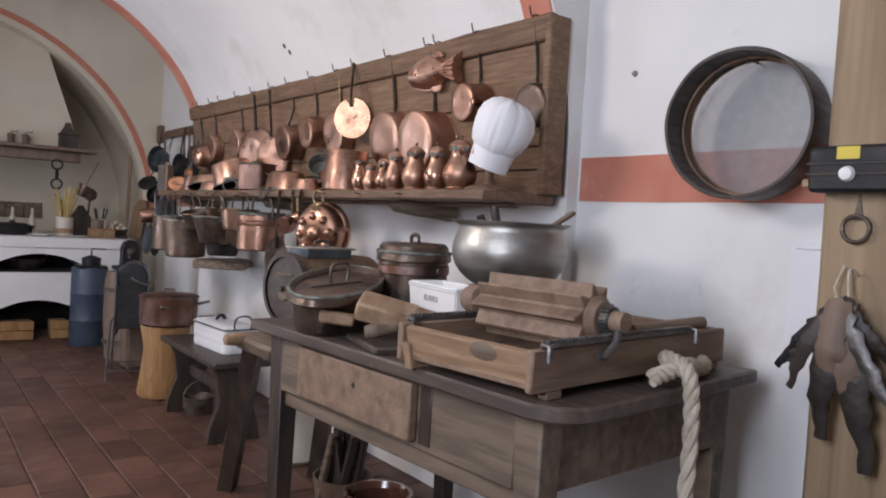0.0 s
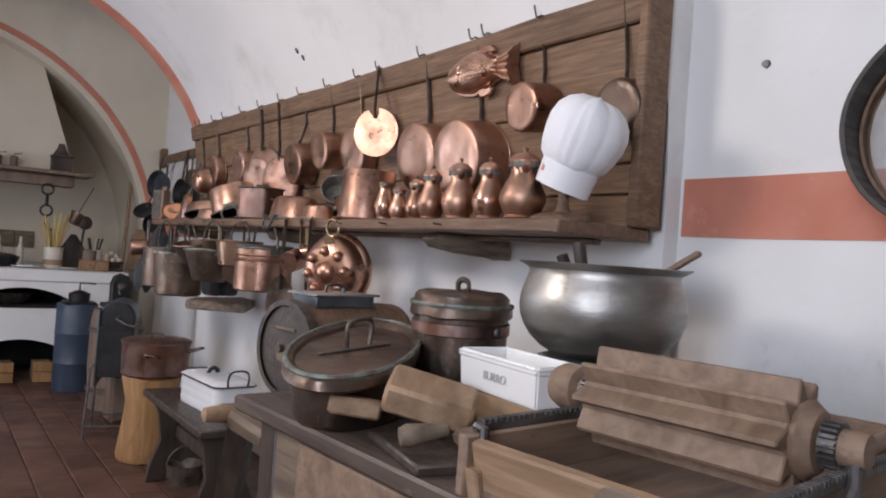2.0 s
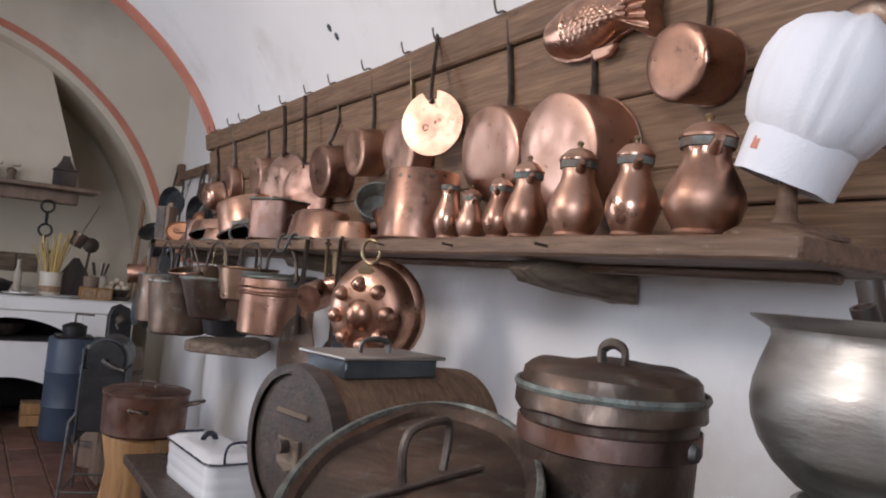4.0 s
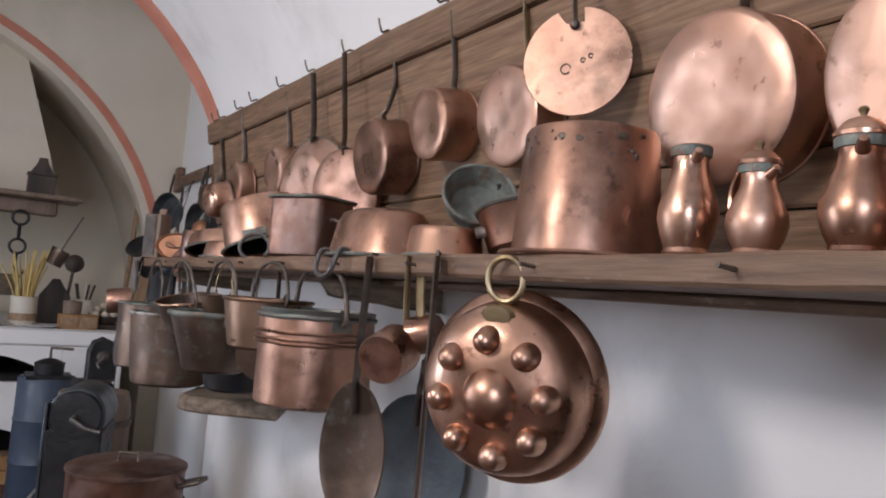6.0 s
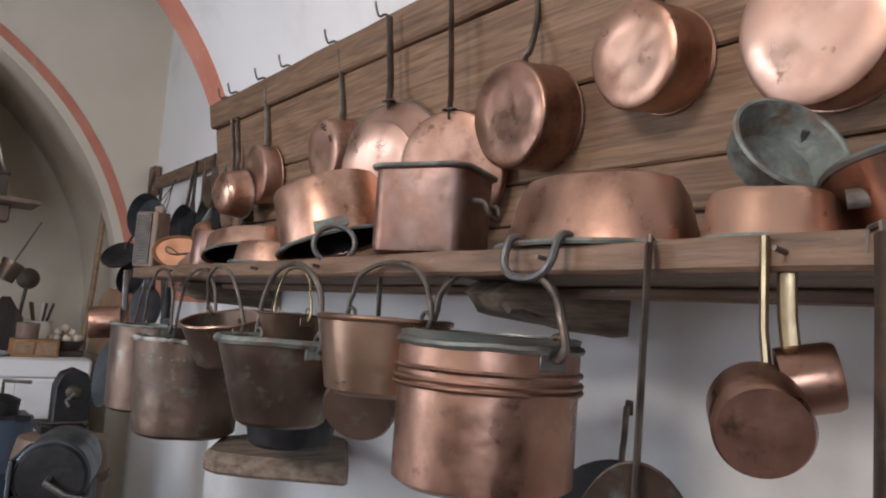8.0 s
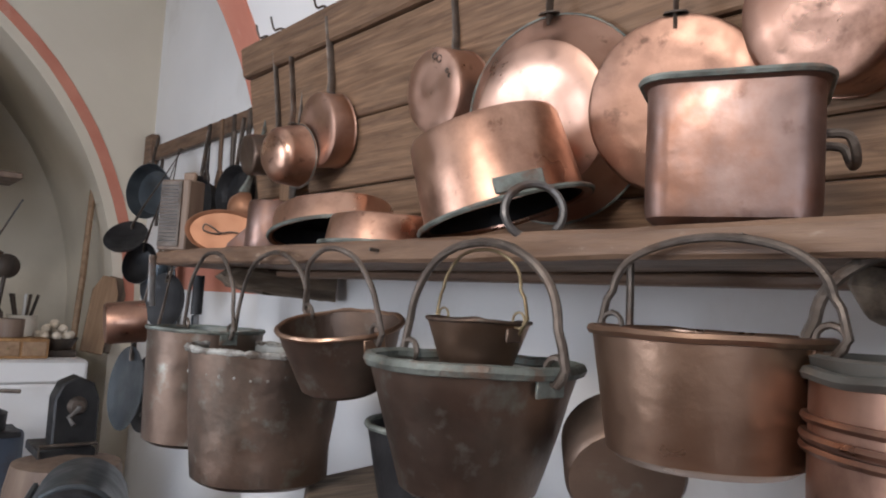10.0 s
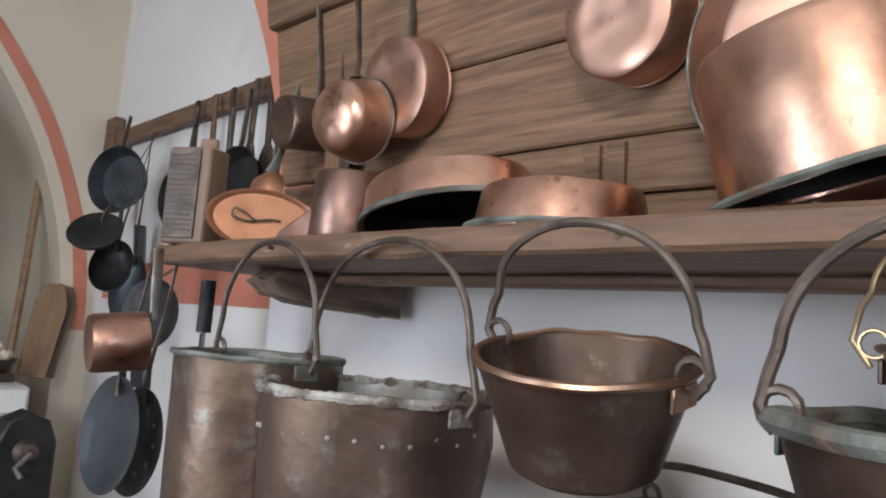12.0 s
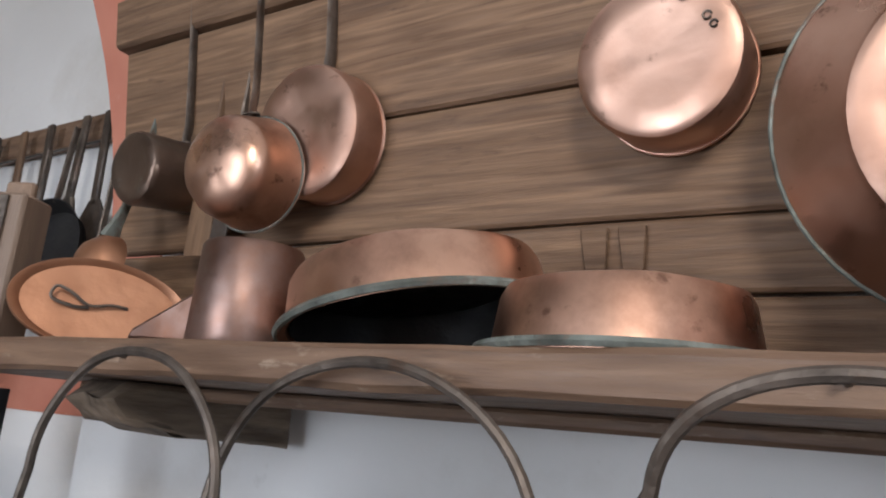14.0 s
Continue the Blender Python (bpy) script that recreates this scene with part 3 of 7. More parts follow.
def hung_pan(y, z, r, depth, material, x=None, top=1.885, lean=8.0, yaw=0.0, label="", handle=IRON, hw=0.0085, name="saucepan", bowed=False, rounded=0.011, flare=0.99):
    """A saucepan hung by its handle, its base towards the room."""
    x, z = (back(y, z) - 0.008 if x is None else x), z + 0.14 * depth
    t = thing(name, label or "round copper saucepan hung by its iron handle", "saucepan", turn_to_room(x, y, z, lean, yaw), "pans hung on the board")
    q = rounded
    prof = [(0, depth - 0.004), (r * 0.6, depth - 0.002), (r - q, depth), (r - q * 0.3, depth - q * 0.35), (r, depth - q), (r * flare, 0.002), (r * flare + 0.002, 0),
            (r * flare - 0.002, 0.001), (r - 0.003, depth - q - 0.003), (0, depth - 0.008)]
    if rounded > 0.02:
        prof = [(0, depth)] + [(r * 0.98 * math.sin(radians(a)) ** 0.7, depth - rounded * (1 - math.cos(radians(a)))) for a in range(12, 91, 13)] + prof[5:-1] + [(0, depth - 0.008)]
    part("body", lathe(prof, 48, wobble=0.0018, seed=y), material, t)
    part("rim", tube([(r * flare * math.cos(TAU * i / 48), r * flare * math.sin(TAU * i / 48), 0.002) for i in range(48)], 0.0022, 6, close=True), VERDI if flare > 1.1 else material, t)
    h = top - z
    pts = [(0, r * flare - 0.02, 0.010), (0, r * flare + 0.012, 0.011), (0, r * flare + 0.035, 0.007)]
    if bowed:
        pts = [(0.002, r * flare - 0.02, 0.03), (0.004, r * flare + 0.01, 0.05), (0.012, r * flare + 0.03, 0.04)]
    hh = max(h, r * flare + 0.06)
    pts += [(0, (r * flare + 0.035) * (1 - s) + hh * s, 0.006) for s in (0.35, 0.7, 1.0)]
    part("handle", tube(pts, hw, 8, flat=0.32 if not bowed else 0.6), handle, t, "dark iron handle" if handle is IRON else "brass handle")
    part("rivet_plate", lathe([(0, 0.004), (hw * 1.5, 0.003), (hw * 1.7, 0)], 12, pose(0, r * flare, 0.014, -90, 0, 0) @ Matrix.Diagonal((1, 0.6, 1, 1))), handle, t)
    return t


hung_pan(7.025, 1.551, 0.057, 0.11, COPPER_DULL, label="small tarnished copper saucepan hung by an iron handle")
hung_pan(6.80, 1.515, 0.072, 0.085, COPPER, yaw=8, label="small rounded copper pot hung by its handle, shiny base", rounded=0.035, flare=1.13, top=1.78, x=-0.095)
hung_pan(6.726, 1.585, 0.094, 0.062, COPPER_PALE, label="round pale copper pan hung by an iron handle", hw=0.012)
stamped = hung_pan(6.242, 1.590, 0.087, 0.080, COPPER_PALE, label="round copper pan with stamped marks on its base", hw=0.011)
for u, v, rr in ((0.030, 0.058, 0.007), (0.016, 0.066, 0.006), (0.052, 0.030, 0.004), (0.058, 0.020, 0.0035)):
    part("stamp", tube(arc((u, v, 0.0805), rr, 0, 330, 12, "xy"), 0.0012, 5), IRON, stamped)
hung_pan(5.965, 1.492, 0.130, 0.060, COPPER_PALE, x=-0.035, yaw=14, label="large pale copper basin hung base outwards, green rim", flare=1.38, name="hung_basin", hw=0.012)
hung_pan(5.715, 1.478, 0.131, 0.016, COPPER_DEEP, x=-0.045, yaw=22, label="broad golden copper lid hung on the board", name="lid_pan", rounded=0.006, hw=0.011)
hung_pan(5.493, 1.552, 0.101, 0.098, COPPER_DEEP, label="deep copper saucepan hung by a curved handle", bowed=True)
hung_pan(5.208, 1.597, 0.086, 0.095, COPPER, label="deep copper saucepan hung by its iron handle")
hung_pan(4.941, 1.575, 0.104, 0.075, COPPER_PALE, label="broad copper saucepan hung by a brass handle", handle=BRASS)
hung_pan(4.430, 1.515, 0.128, 0.090, COPPER_PALE, label="broad pale copper saucepan hung base outwards", hw=0.012)
hung_pan(4.118, 1.483, 0.130, 0.135, COPPER_PALE, label="very broad pale copper saucepan hung base outwards", hw=0.012)
hung_pan(3.798, 1.618, 0.075, 0.115, COPPER_DEEP, label="small copper saucepan hung beside the chef hat")
hung_pan(3.475, 1.585, 0.080, 0.06, COPPER_DULL, label="stained copper pan hung behind the chef hat")


def flat_lid(y, z, r, x=-0.13):
    t = thing("pan_lid", "flat copper lid with a notch, hung by an iron bar", "lid", turn_to_room(x, y, z, 5, 34, 6), "pans hung on the board")
    o = []
    for i in range(56):
        a = TAU * i / 56 + math.pi / 2 + 0.2
        if abs((a - math.pi / 2 + math.pi) % TAU - math.pi) < 0.22:
            o.append((0.016 * (1 if i > 28 else -1), r * {53: 0.98, 54: 0.85}.get(i, 0.72)))
        else:
            o.append((r * math.cos(a), r * math.sin(a)))
    part("disc", prism(o, 0.004, bevel=0.0012), COPPER, t)
    part("bar", tube([(0, r * 0.62, 0.008), (0, r * 0.9, 0.008), (0, r * 1.3, 0.0), (0, 0.28, -0.04)], 0.011, 8, flat=0.4), IRON, t, "dark iron bar")
    part("rivet", lathe([(0, 0.014), (0.006, 0.012), (0.009, 0.006), (0.009, 0)], 12, pose(0, r * 0.66, 0.005)), IRON, t)
    for k, (u, v) in enumerate(((-0.02, -0.012), (0.012, 0.0), (0.026, 0.006))):
        part("stamp", tube(arc((u, v, 0.0052), 0.009 if k == 0 else 0.004, 0, 320, 12, "xy"), 0.0013, 5), IRON, t)
    return t


flat_lid(4.728, 1.638, 0.099, -0.070)


def fish_mould(y, z):
    """A fish seen from its side: round head, scaled body, waisted root and fluted tail."""
    t = thing("fish_mould", "embossed copper fish mould hung on the board", "mould", turn_to_room(-0.03, y, z, 9, 0, -1) @ Matrix.Diagonal((1.08, 0.84, 0.9, 1)), "pans hung on the board")
    keys = [(-0.165, 0.010), (-0.155, 0.034), (-0.13, 0.056), (-0.10, 0.070), (-0.06, 0.079), (-0.02, 0.076), (0.02, 0.064), (0.055, 0.046), (0.078, 0.038), (0.10, 0.048), (0.125, 0.064), (0.155, 0.080)]

    def half(x):
        for (xa, wa), (xb, wb) in zip(keys, keys[1:]):
            if x <= xb:
                s = (x - xa) / (xb - xa)
                s = s * s * (3 - 2 * s) * 0.5 + s * 0.5
                return wa + (wb - wa) * s
        return keys[-1][1]
    bm = bmesh.new()
    n, k = 96, 30
    rows = []
    for i in range(n + 1):
        x = -0.165 + 0.32 * i / n
        w = half(x)
        row = []
        for j in range(k + 1):
            v = -1 + 2 * j / k
            tail = min(1, max(0, (x - 0.075) / 0.03))
            d = (0.060 - 0.018 * tail) * max(0, 1 - v * v) ** 0.45 * min(1, 0.4 + (x + 0.165) / 0.06)
            e = 0.0
            if x > 0.08:
                e = 0.0045 * math.cos(v * 19) * tail
            elif x > -0.075:
                a, b = x / 0.0165, v * w / 0.0125
                a += 0.5 * (int(math.floor(b)) % 2)
                e = 0.0035 * (1 - 2 * abs((a % 1) - 0.5)) * abs(math.sin(math.pi * (b % 1)))
            elif x > -0.088:
                e = 0.004
            row.append(bm.verts.new((x + (0.012 * (1 - abs(v)) * -tail if x > 0.1 else 0), v * w + 0.010 * math.sin((x + 0.1) * 14), 0.012 + d + e * (1 - v ** 6))))
        rows.append(row)
    for a, b in zip(rows, rows[1:]):
        for j in range(k):
            bm.faces.new((a[j], a[j + 1], b[j + 1], b[j]))
    edges = [e for e in bm.edges if e.is_boundary]
    for scale, z1 in ((1.05, 0.012), (1.05, 0.0)):
        ret = bmesh.ops.extrude_edge_only(bm, edges=edges)
        for v in [g for g in ret["geom"] if isinstance(g, bmesh.types.BMVert)]:
            if z1:
                v.co.x *= scale
                v.co.y *= 1.10
            v.co.z = z1
        edges = [g for g in ret["geom"] if isinstance(g, bmesh.types.BMEdge)]
    part("shell", bm, COPPER, t)
    part("eye", lathe([(0, 0.007), (0.006, 0.006), (0.011, 0)], 16, pose(-0.118, 0.018, 0.062)), COPPER, t)
    for s, u in ((-1, -0.03), (1, -0.01)):
        part("fin", prism([(0.0, 0.0), (0.075, 0.0), (0.055, s * 0.026), (0.012, s * 0.032)][::s], 0.018, m=pose(u, s * 0.068 + 0.006, 0.004), bevel=0.003), COPPER, t)
    return t


fish_mould(4.075, 1.782)

# ---- things standing on the shelf ----
def jug(y, r, h, x=-0.25, turn=0.0, lid=True, material=COPPER):
    t = thing("copper_jug", "pear-shaped copper jug with a domed lid, on the shelf" if lid else "small open copper jug with a spout, on the shelf", "jug",
              pose(x, y, SZ, 0, 0, turn), "copper jugs on the shelf")
    b = h * (0.78 if lid else 0.95)
    prof = [(0, 0.001), (r * 0.72, 0), (r * 0.76, b * 0.03), (r * 0.70, b * 0.07), (r * 0.86, b * 0.18), (r, b * 0.33), (r * 0.97, b * 0.45), (r * 0.78, b * 0.62), (r * 0.60, b * 0.76),
            (r * 0.56, b * 0.86), (r * 0.62, b * 0.97), (r * 0.66, b), (r * 0.58, b), (r * 0.5, b * 0.85), (0, b * 0.8)]
    part("body", lathe(prof, 40, wobble=0.0008, seed=y), material, t)
    part("collar", lathe([(r * 0.60, b * 0.90), (r * 0.66, b * 0.905), (r * 0.68, b * 0.95), (r * 0.68, b * 0.99), (r * 0.6, b)], 32), VERDI, t, "patinated neck band")
    hp = [(0, r * 0.58, b * 0.93), (0, r * 1.05, b * 0.95), (0, r * 1.38, b * 0.78), (0, r * 1.36, b * 0.55), (0, r * 1.12, b * 0.38), (0, r * 0.93, b * 0.34)]
    part("handle", tube(hp, r * 0.11, 8, flat=1.6), material, t)
    part("handle_plate", box(r * 0.35, 0.004, r * 0.5, (0, r * 0.99, b * 0.32), 0.002), VERDI, t)
    part("spout", lathe([(0, 0), (r * 0.2, r * 0.05), (r * 0.12, r * 0.5), (0, r * 0.55)], 12, pose(0, -r * 0.45, b * 0.86, 60, 0, 0)), material, t)
    if lid:
        z = b
        lp = part("lid", lathe([(r * 0.70, z), (r * 0.71, z + 0.004), (r * 0.62, z + h * 0.06), (r * 0.42, z + h * 0.115), (r * 0.15, z + h * 0.14), (0, z + h * 0.145)], 36), material, t)
        part("knob", lathe([(0, h), (r * 0.10, h * 0.99), (r * 0.14, h * 0.97), (r * 0.08, h * 0.94), (r * 0.07, h * 0.91)], 14), BRASS, lp)
    return t


for y, r, h, lid, turn in ((4.315, 0.035, 0.135, False, -35), (4.225, 0.032, 0.124, True, -20), (4.118, 0.036, 0.143, True, -60), (4.030, 0.045, 0.172, True, -30), (3.885, 0.052, 0.185, True, -35),
                           (3.745, 0.046, 0.178, True, -40), (3.600, 0.063, 0.195, True, -35)):
    jug(y, r, h, turn=turn, lid=lid)


def upturned(name, label, x, y, r, h, material, lip=0.012, taper=0.95, tilt=(0, 0), lift=0.0, wobble=0.002, squash=(1, 1), yaw=0, rim=VERDI, dome=0.012, category="pan"):
    """A pan or basin standing on its rim, base up."""
    t = thing(name, label, category, Matrix.Translation((x, y, SZ + lift)) @ Matrix.Rotation(radians(tilt[0]), 4, (0.76, 0.65, 0)) @ Matrix.Rotation(radians(tilt[1]), 4, (0.65, -0.76, 0)) @ pose(0, 0, 0, 0, 0, yaw), "upturned pans on the shelf")
    rr = r * taper
    prof = [(0, h), (rr - dome * 1.2, h - 0.001), (rr - dome * 0.4, h - dome * 0.3), (rr, h - dome), (r, 0.008), (r + lip, 0.003), (r + lip, 0.0), (r - 0.002, 0.003), (rr - 0.003, h - dome), (0, h - 0.004)]
    part("body", lathe(prof, 56, wobble=wobble, squash=squash, seed=y), [material], t)
    bm = bmesh.new()
    ring = [((r + lip) * math.cos(a) * squash[0], (r + lip) * math.sin(a) * squash[1], 0.004) for a in [TAU * i / 56 for i in range(56)]]
    part("rim", tube(ring, 0.0042, 6, close=True), rim, t, "rolled rim with green patina")
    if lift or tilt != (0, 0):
        # tipped pans show their inside, given a plain black inner surface
        part("lining", lathe([(0, h - 0.006), (rr - 0.006, h - dome - 0.002), (r - 0.006, 0.006)], 40, squash=squash), BLACKIRON, t, "plain black inside")
    return t


big = upturned("stock_pot", "large upturned copper stock pot with a flared lip", -0.185, 4.552, 0.109, 0.190, COPPER_DEEP, lip=0.015, taper=0.90, dome=0.008, rim=COPPER_DEEP, category="pot")
for i in range(26):
    a = radians(100 + i * 7 + rng.uniform(-5, 5))
    rr = 0.0995
    k = rng.choice((0.4, 0.6, 0.8, 1.2, 1.5))
    part("chip", lathe([(0, 0.0015), (0.003 * k, 0.0012), (0.0045 * k, 0)], 7, pose(rr * math.cos(a), rr * math.sin(a), 0.162 + rng.uniform(-0.020, 0.012), 0, 90, math.degrees(a)) @ Matrix.Diagonal((1, rng.uniform(0.6, 2.2), 1, 1)), wobble=0.002, seed=i), IRON, big)
v = upturned("oval_basin", "upturned copper basin with an iron loop handle", -0.21, 5.150, 0.128, 0.105, COPPER_DEEP, lip=0.012, taper=0.86, dome=0.03, squash=(0.80, 1.18), category="basin")
part("loop_handle", tube([(-0.10, -0.045, 0.012), (-0.118, -0.045, 0.008), (-0.128, -0.042, -0.025), (-0.130, -0.02, -0.042), (-0.130, 0.02, -0.042), (-0.128, 0.042, -0.025), (-0.118, 0.045, 0.008), (-0.10, 0.045, 0.012)], 0.0055, 8), GREYIRON, v, "grey iron loop handle")
w = upturned("small_pan", "small upturned copper pan with an iron handle", -0.205, 4.905, 0.072, 0.062, COPPER, lip=0.004, taper=0.94)
part("handle", tube([(0.02, -0.07, 0.052), (0.05, -0.13, 0.062), (0.09, -0.20, 0.064), (0.11, -0.24, 0.06)], 0.011, 8, flat=0.4), IRON, w)
upturned("round_pan", "upturned round copper pan with a green rim", -0.195, 6.235, 0.108, 0.060, COPPER, lip=0.010, taper=0.93)
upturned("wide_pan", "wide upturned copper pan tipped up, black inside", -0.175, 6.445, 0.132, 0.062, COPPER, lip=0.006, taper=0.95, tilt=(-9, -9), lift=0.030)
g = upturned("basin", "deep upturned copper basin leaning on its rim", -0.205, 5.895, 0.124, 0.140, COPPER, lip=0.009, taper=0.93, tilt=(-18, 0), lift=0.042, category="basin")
rim_at, out, along = Vector((-0.071, -0.108, 0.008)), Vector((-0.54, -0.84, 0)), Vector((0.84, -0.54, 0))
loop = []
for k in range(19):
    a = radians(-60 + 300 * k / 18)
    loop.append(rim_at + out * (0.034 - 0.006 * math.cos(a)) + along * 0.040 * math.cos(a) + Vector((0, 0, -0.030 - 0.036 * math.sin(a + math.pi))) * 1.0 - Vector((0, 0, 0.006)))
part("loop_handle", tube(loop, 0.0055, 8), GREYIRON, g, "grey iron loop handle")
part("handle_plate", box(0.07, 0.005, 0.022, tuple(rim_at + Vector((0, 0, 0.014))), 0.002, Euler((0, 0, -0.57)).to_matrix()), VERDI, g)


def fish_box():
    t = thing("copper_box", "square copper cooking box with a flanged rim, on the shelf", "cooking box", pose(-0.225, 5.520, SZ, 0, 0, 28))
    w, d, h = 0.172, 0.15, 0.150

    def ring(sx, sy, z, c):
        out = []
        for cx, cy, a0 in ((sx - c, sy - c, 0), (-sx + c, sy - c, 90), (-sx + c, -sy + c, 180), (sx - c, -sy + c, 270)):
            for k in range(6):
                a = radians(a0 + 18 * k)
                out.append((cx + c * math.cos(a), cy + c * math.sin(a), z))
        return out
    bm = bmesh.new()
    X, Y = d / 2, w / 2
    levels = [ring(X - 0.012, Y - 0.012, 0.0, 0.02), ring(X - 0.002, Y - 0.002, 0.008, 0.026), ring(X, Y, 0.02, 0.028), ring(X * 1.01, Y * 1.01, h - 0.004, 0.03), ring(X * 1.07, Y * 1.07, h, 0.032), ring(X * 1.07, Y * 1.07, h + 0.005, 0.032),
              ring(X * 0.97, Y * 0.97, h + 0.003, 0.028), ring(X * 0.96, Y * 0.96, 0.012, 0.026)]
    vs = [[bm.verts.new(p) for p in lv] for lv in levels]
    for a, b in zip(vs, vs[1:]):
        for i in range(len(a)):
            j = (i + 1) % len(a)
            bm.faces.new((a[i], a[j], b[j], b[i]))
    bm.faces.new(vs[0])
    bm.faces.new(vs[-1])
    part("body", bm, COPPER_LILAC, t)
    part("rim", tube(ring(X * 1.08, Y * 1.08, h + 0.003, 0.033), 0.004, 6, close=True), VERDI, t, "green patinated rim")
    part("handle", tube([(-0.03, -Y, h * 0.66), (-0.03, -Y - 0.022, h * 0.64), (-0.02, -Y - 0.03, h * 0.5), (0.02, -Y - 0.03, h * 0.5), (0.03, -Y - 0.022, h * 0.64), (0.03, -Y, h * 0.66)], 0.005, 8), IRON, t)
    part("lid_handle", tube([(-0.02, 0.02, h + 0.005), (-0.02, 0.02, h + 0.016), (0.02, -0.03, h + 0.016), (0.02, -0.03, h + 0.005)], 0.0035, 6), IRON, t)
    part("lid", box(d * 0.93, w * 0.93, 0.006, (0, 0, h + 0.002), 0.002), TIN, t)
    return t


fish_box()


def open_bowl(name, label, m, r, h, outer, inner, rim_r=0.004, rim=VERDI, flat=0.75, category="bowl"):
    t = thing(name, label, category, m)
    part("shell", lathe([(0, 0), (r * flat, 0.0), (r * flat + 0.01, 0.006), (r, h), (r + 0.001, h + 0.001)], 44, wobble=0.0015), outer, t)
    part("lining", lathe([(0, 0.003), (r * flat - 0.003, 0.004), (r - 0.004, h)], 44), inner, t)
    part("rim", tube([(r * math.cos(TAU * i / 44), r * math.sin(TAU * i / 44), h) for i in range(44)], rim_r, 6, close=True), rim, t)
    return t


st = open_bowl("strainer", "green patinated copper strainer propped on the shelf", pose(-0.10, 4.965, 1.385, 50, -38, 0), 0.072, 0.045, VERDI, VERDI, 0.004)
part("prop", tube([(0.06, 0, 0.03), (0.06, -0.03, -0.06), (0.03, -0.06, -0.098)], 0.005, 6), GREYIRON, st)
pl = open_bowl("wide_pan", "wide copper pan with a tinned rim, tipped on the shelf", pose(-0.085, 4.775, SZ + 0.024, -11, 0, 0), 0.110, 0.078, COPPER_DEEP, COPPER_DULL, 0.005, TIN)

# oval lid, spouted can, grater, ladle
t = thing("fish_pan_cover", "oval orange copper cover with an iron handle, leaning back", "cover", look((-0.235, 6.88, 1.315), (-0.98, 5.85, 1.60)) @ pose(0, 0, 0, 0, 180, 6))
part("plate", lathe([(0, 0.004), (0.092, 0.004), (0.099, 0.010), (0.104, 0.012), (0.106, 0.006), (0.100, 0.0), (0, -0.002)], 56, squash=(0.98, 0.56)), TERRA_COPPER, t)
part("handle", tube([(0.03, 0.004, 0.006), (0.012, 0.002, 0.012), (-0.012, -0.004, 0.012), (-0.034, 0.006, 0.018), (-0.052, 0.010, 0.018), (-0.054, -0.004, 0.014), (-0.03, -0.008, 0.010), (-0.012, -0.006, 0.010)], 0.0022, 6), IRON, t)
t = thing("spouted_can", "small grey-pink copper can with a pointed spout", "can", pose(-0.235, 6.625, SZ, 0, 0, 20) @ Matrix.Scale(0.93, 4))
part("body", lathe([(0, 0), (0.060, 0), (0.062, 0.004), (0.057, 0.112), (0.054, 0.117), (0.0, 0.115)], 40, wobble=0.001), COPPER_LILAC, t)
part("spout", prism([(0.0, 0.0), (0.10, 0.0), (0.095, 0.012), (0.0, 0.072)], 0.05, m=pose(-0.025, 0.03, 0.003, 90, 0, 90), bevel=0.004), COPPER_LILAC, t)


def grater():
    t = thing("grater", "wooden box grater with a punched metal face, on the shelf", "grater", pose(-0.30, 7.03, SZ, 0, 0, 28))
    part("body", box(0.06, 0.095, 0.185, (0, 0, 0.0925), 0.004), BARRELWOOD, t)
    face = part("plate", box(0.004, 0.07, 0.17, (-0.032, 0.008, 0.095), 0.001), IRON, t, "punched grey metal plate")
    bm = bmesh.new()
    for i in range(8):
        for j in range(16):
            lathe([(0.0022, 0), (0.0028, 0.0018), (0.001, 0.0022), (0.0008, 0)], 6, pose(-0.034, -0.018 + i * 0.0076 + (j % 2) * 0.0035, 0.025 + j * 0.0095, 0, -90, 0), bm=bm)
    part("teeth", bm, GREYIRON, face)
    part("peg", box(0.012, 0.04, 0.03, (0.012, -0.01, 0.195), 0.008), TROUGHWOOD, t)
    return t


grater()
t = thing("ladle", "copper ladle with a green iron handle, hung on the rack", "ladle", turn_to_room(-0.10, 7.10, 1.41, -10))
part("bowl", lathe([(0, 0.045), (0.024, 0.04), (0.042, 0.022), (0.048, 0.0), (0.044, 0.002), (0, 0.038)], 30), TERRA_COPPER, t)
part("handle", tube([(0, 0.04, 0.01), (0, 0.07, 0.006), (0, 0.11, 0.0), (-0.02, 0.24, -0.01), (-0.04, 0.36, -0.02)], 0.008, 8, flat=0.5, taper=(2.2, 1.4, 0.9, 0.8, 0.8)), VERDI, t, "green patinated handle")
for y, w_, l_, mt in ((6.96, 0.034, 0.26, BOARD), (6.91, 0.022, 0.26, IRON)):
    t = thing("spatula", "old kitchen spatula hung by its handle on the board", "spatula", turn_to_room(back(y) - 0.02, y, 1.58, 0, 0, rng.uniform(-6, 6)), "spatulas on the board")
    part("handle", tube([(0, 0.2, 0), (0, 0.05, 0.002), (0, -0.02, 0.004)], 0.008, 8, flat=0.5), mt, t)
    part("blade", box(w_ * 1.6, l_ * 0.5, 0.004, (0, -0.02 - l_ * 0.25, 0.005), 0.0015), mt, t)


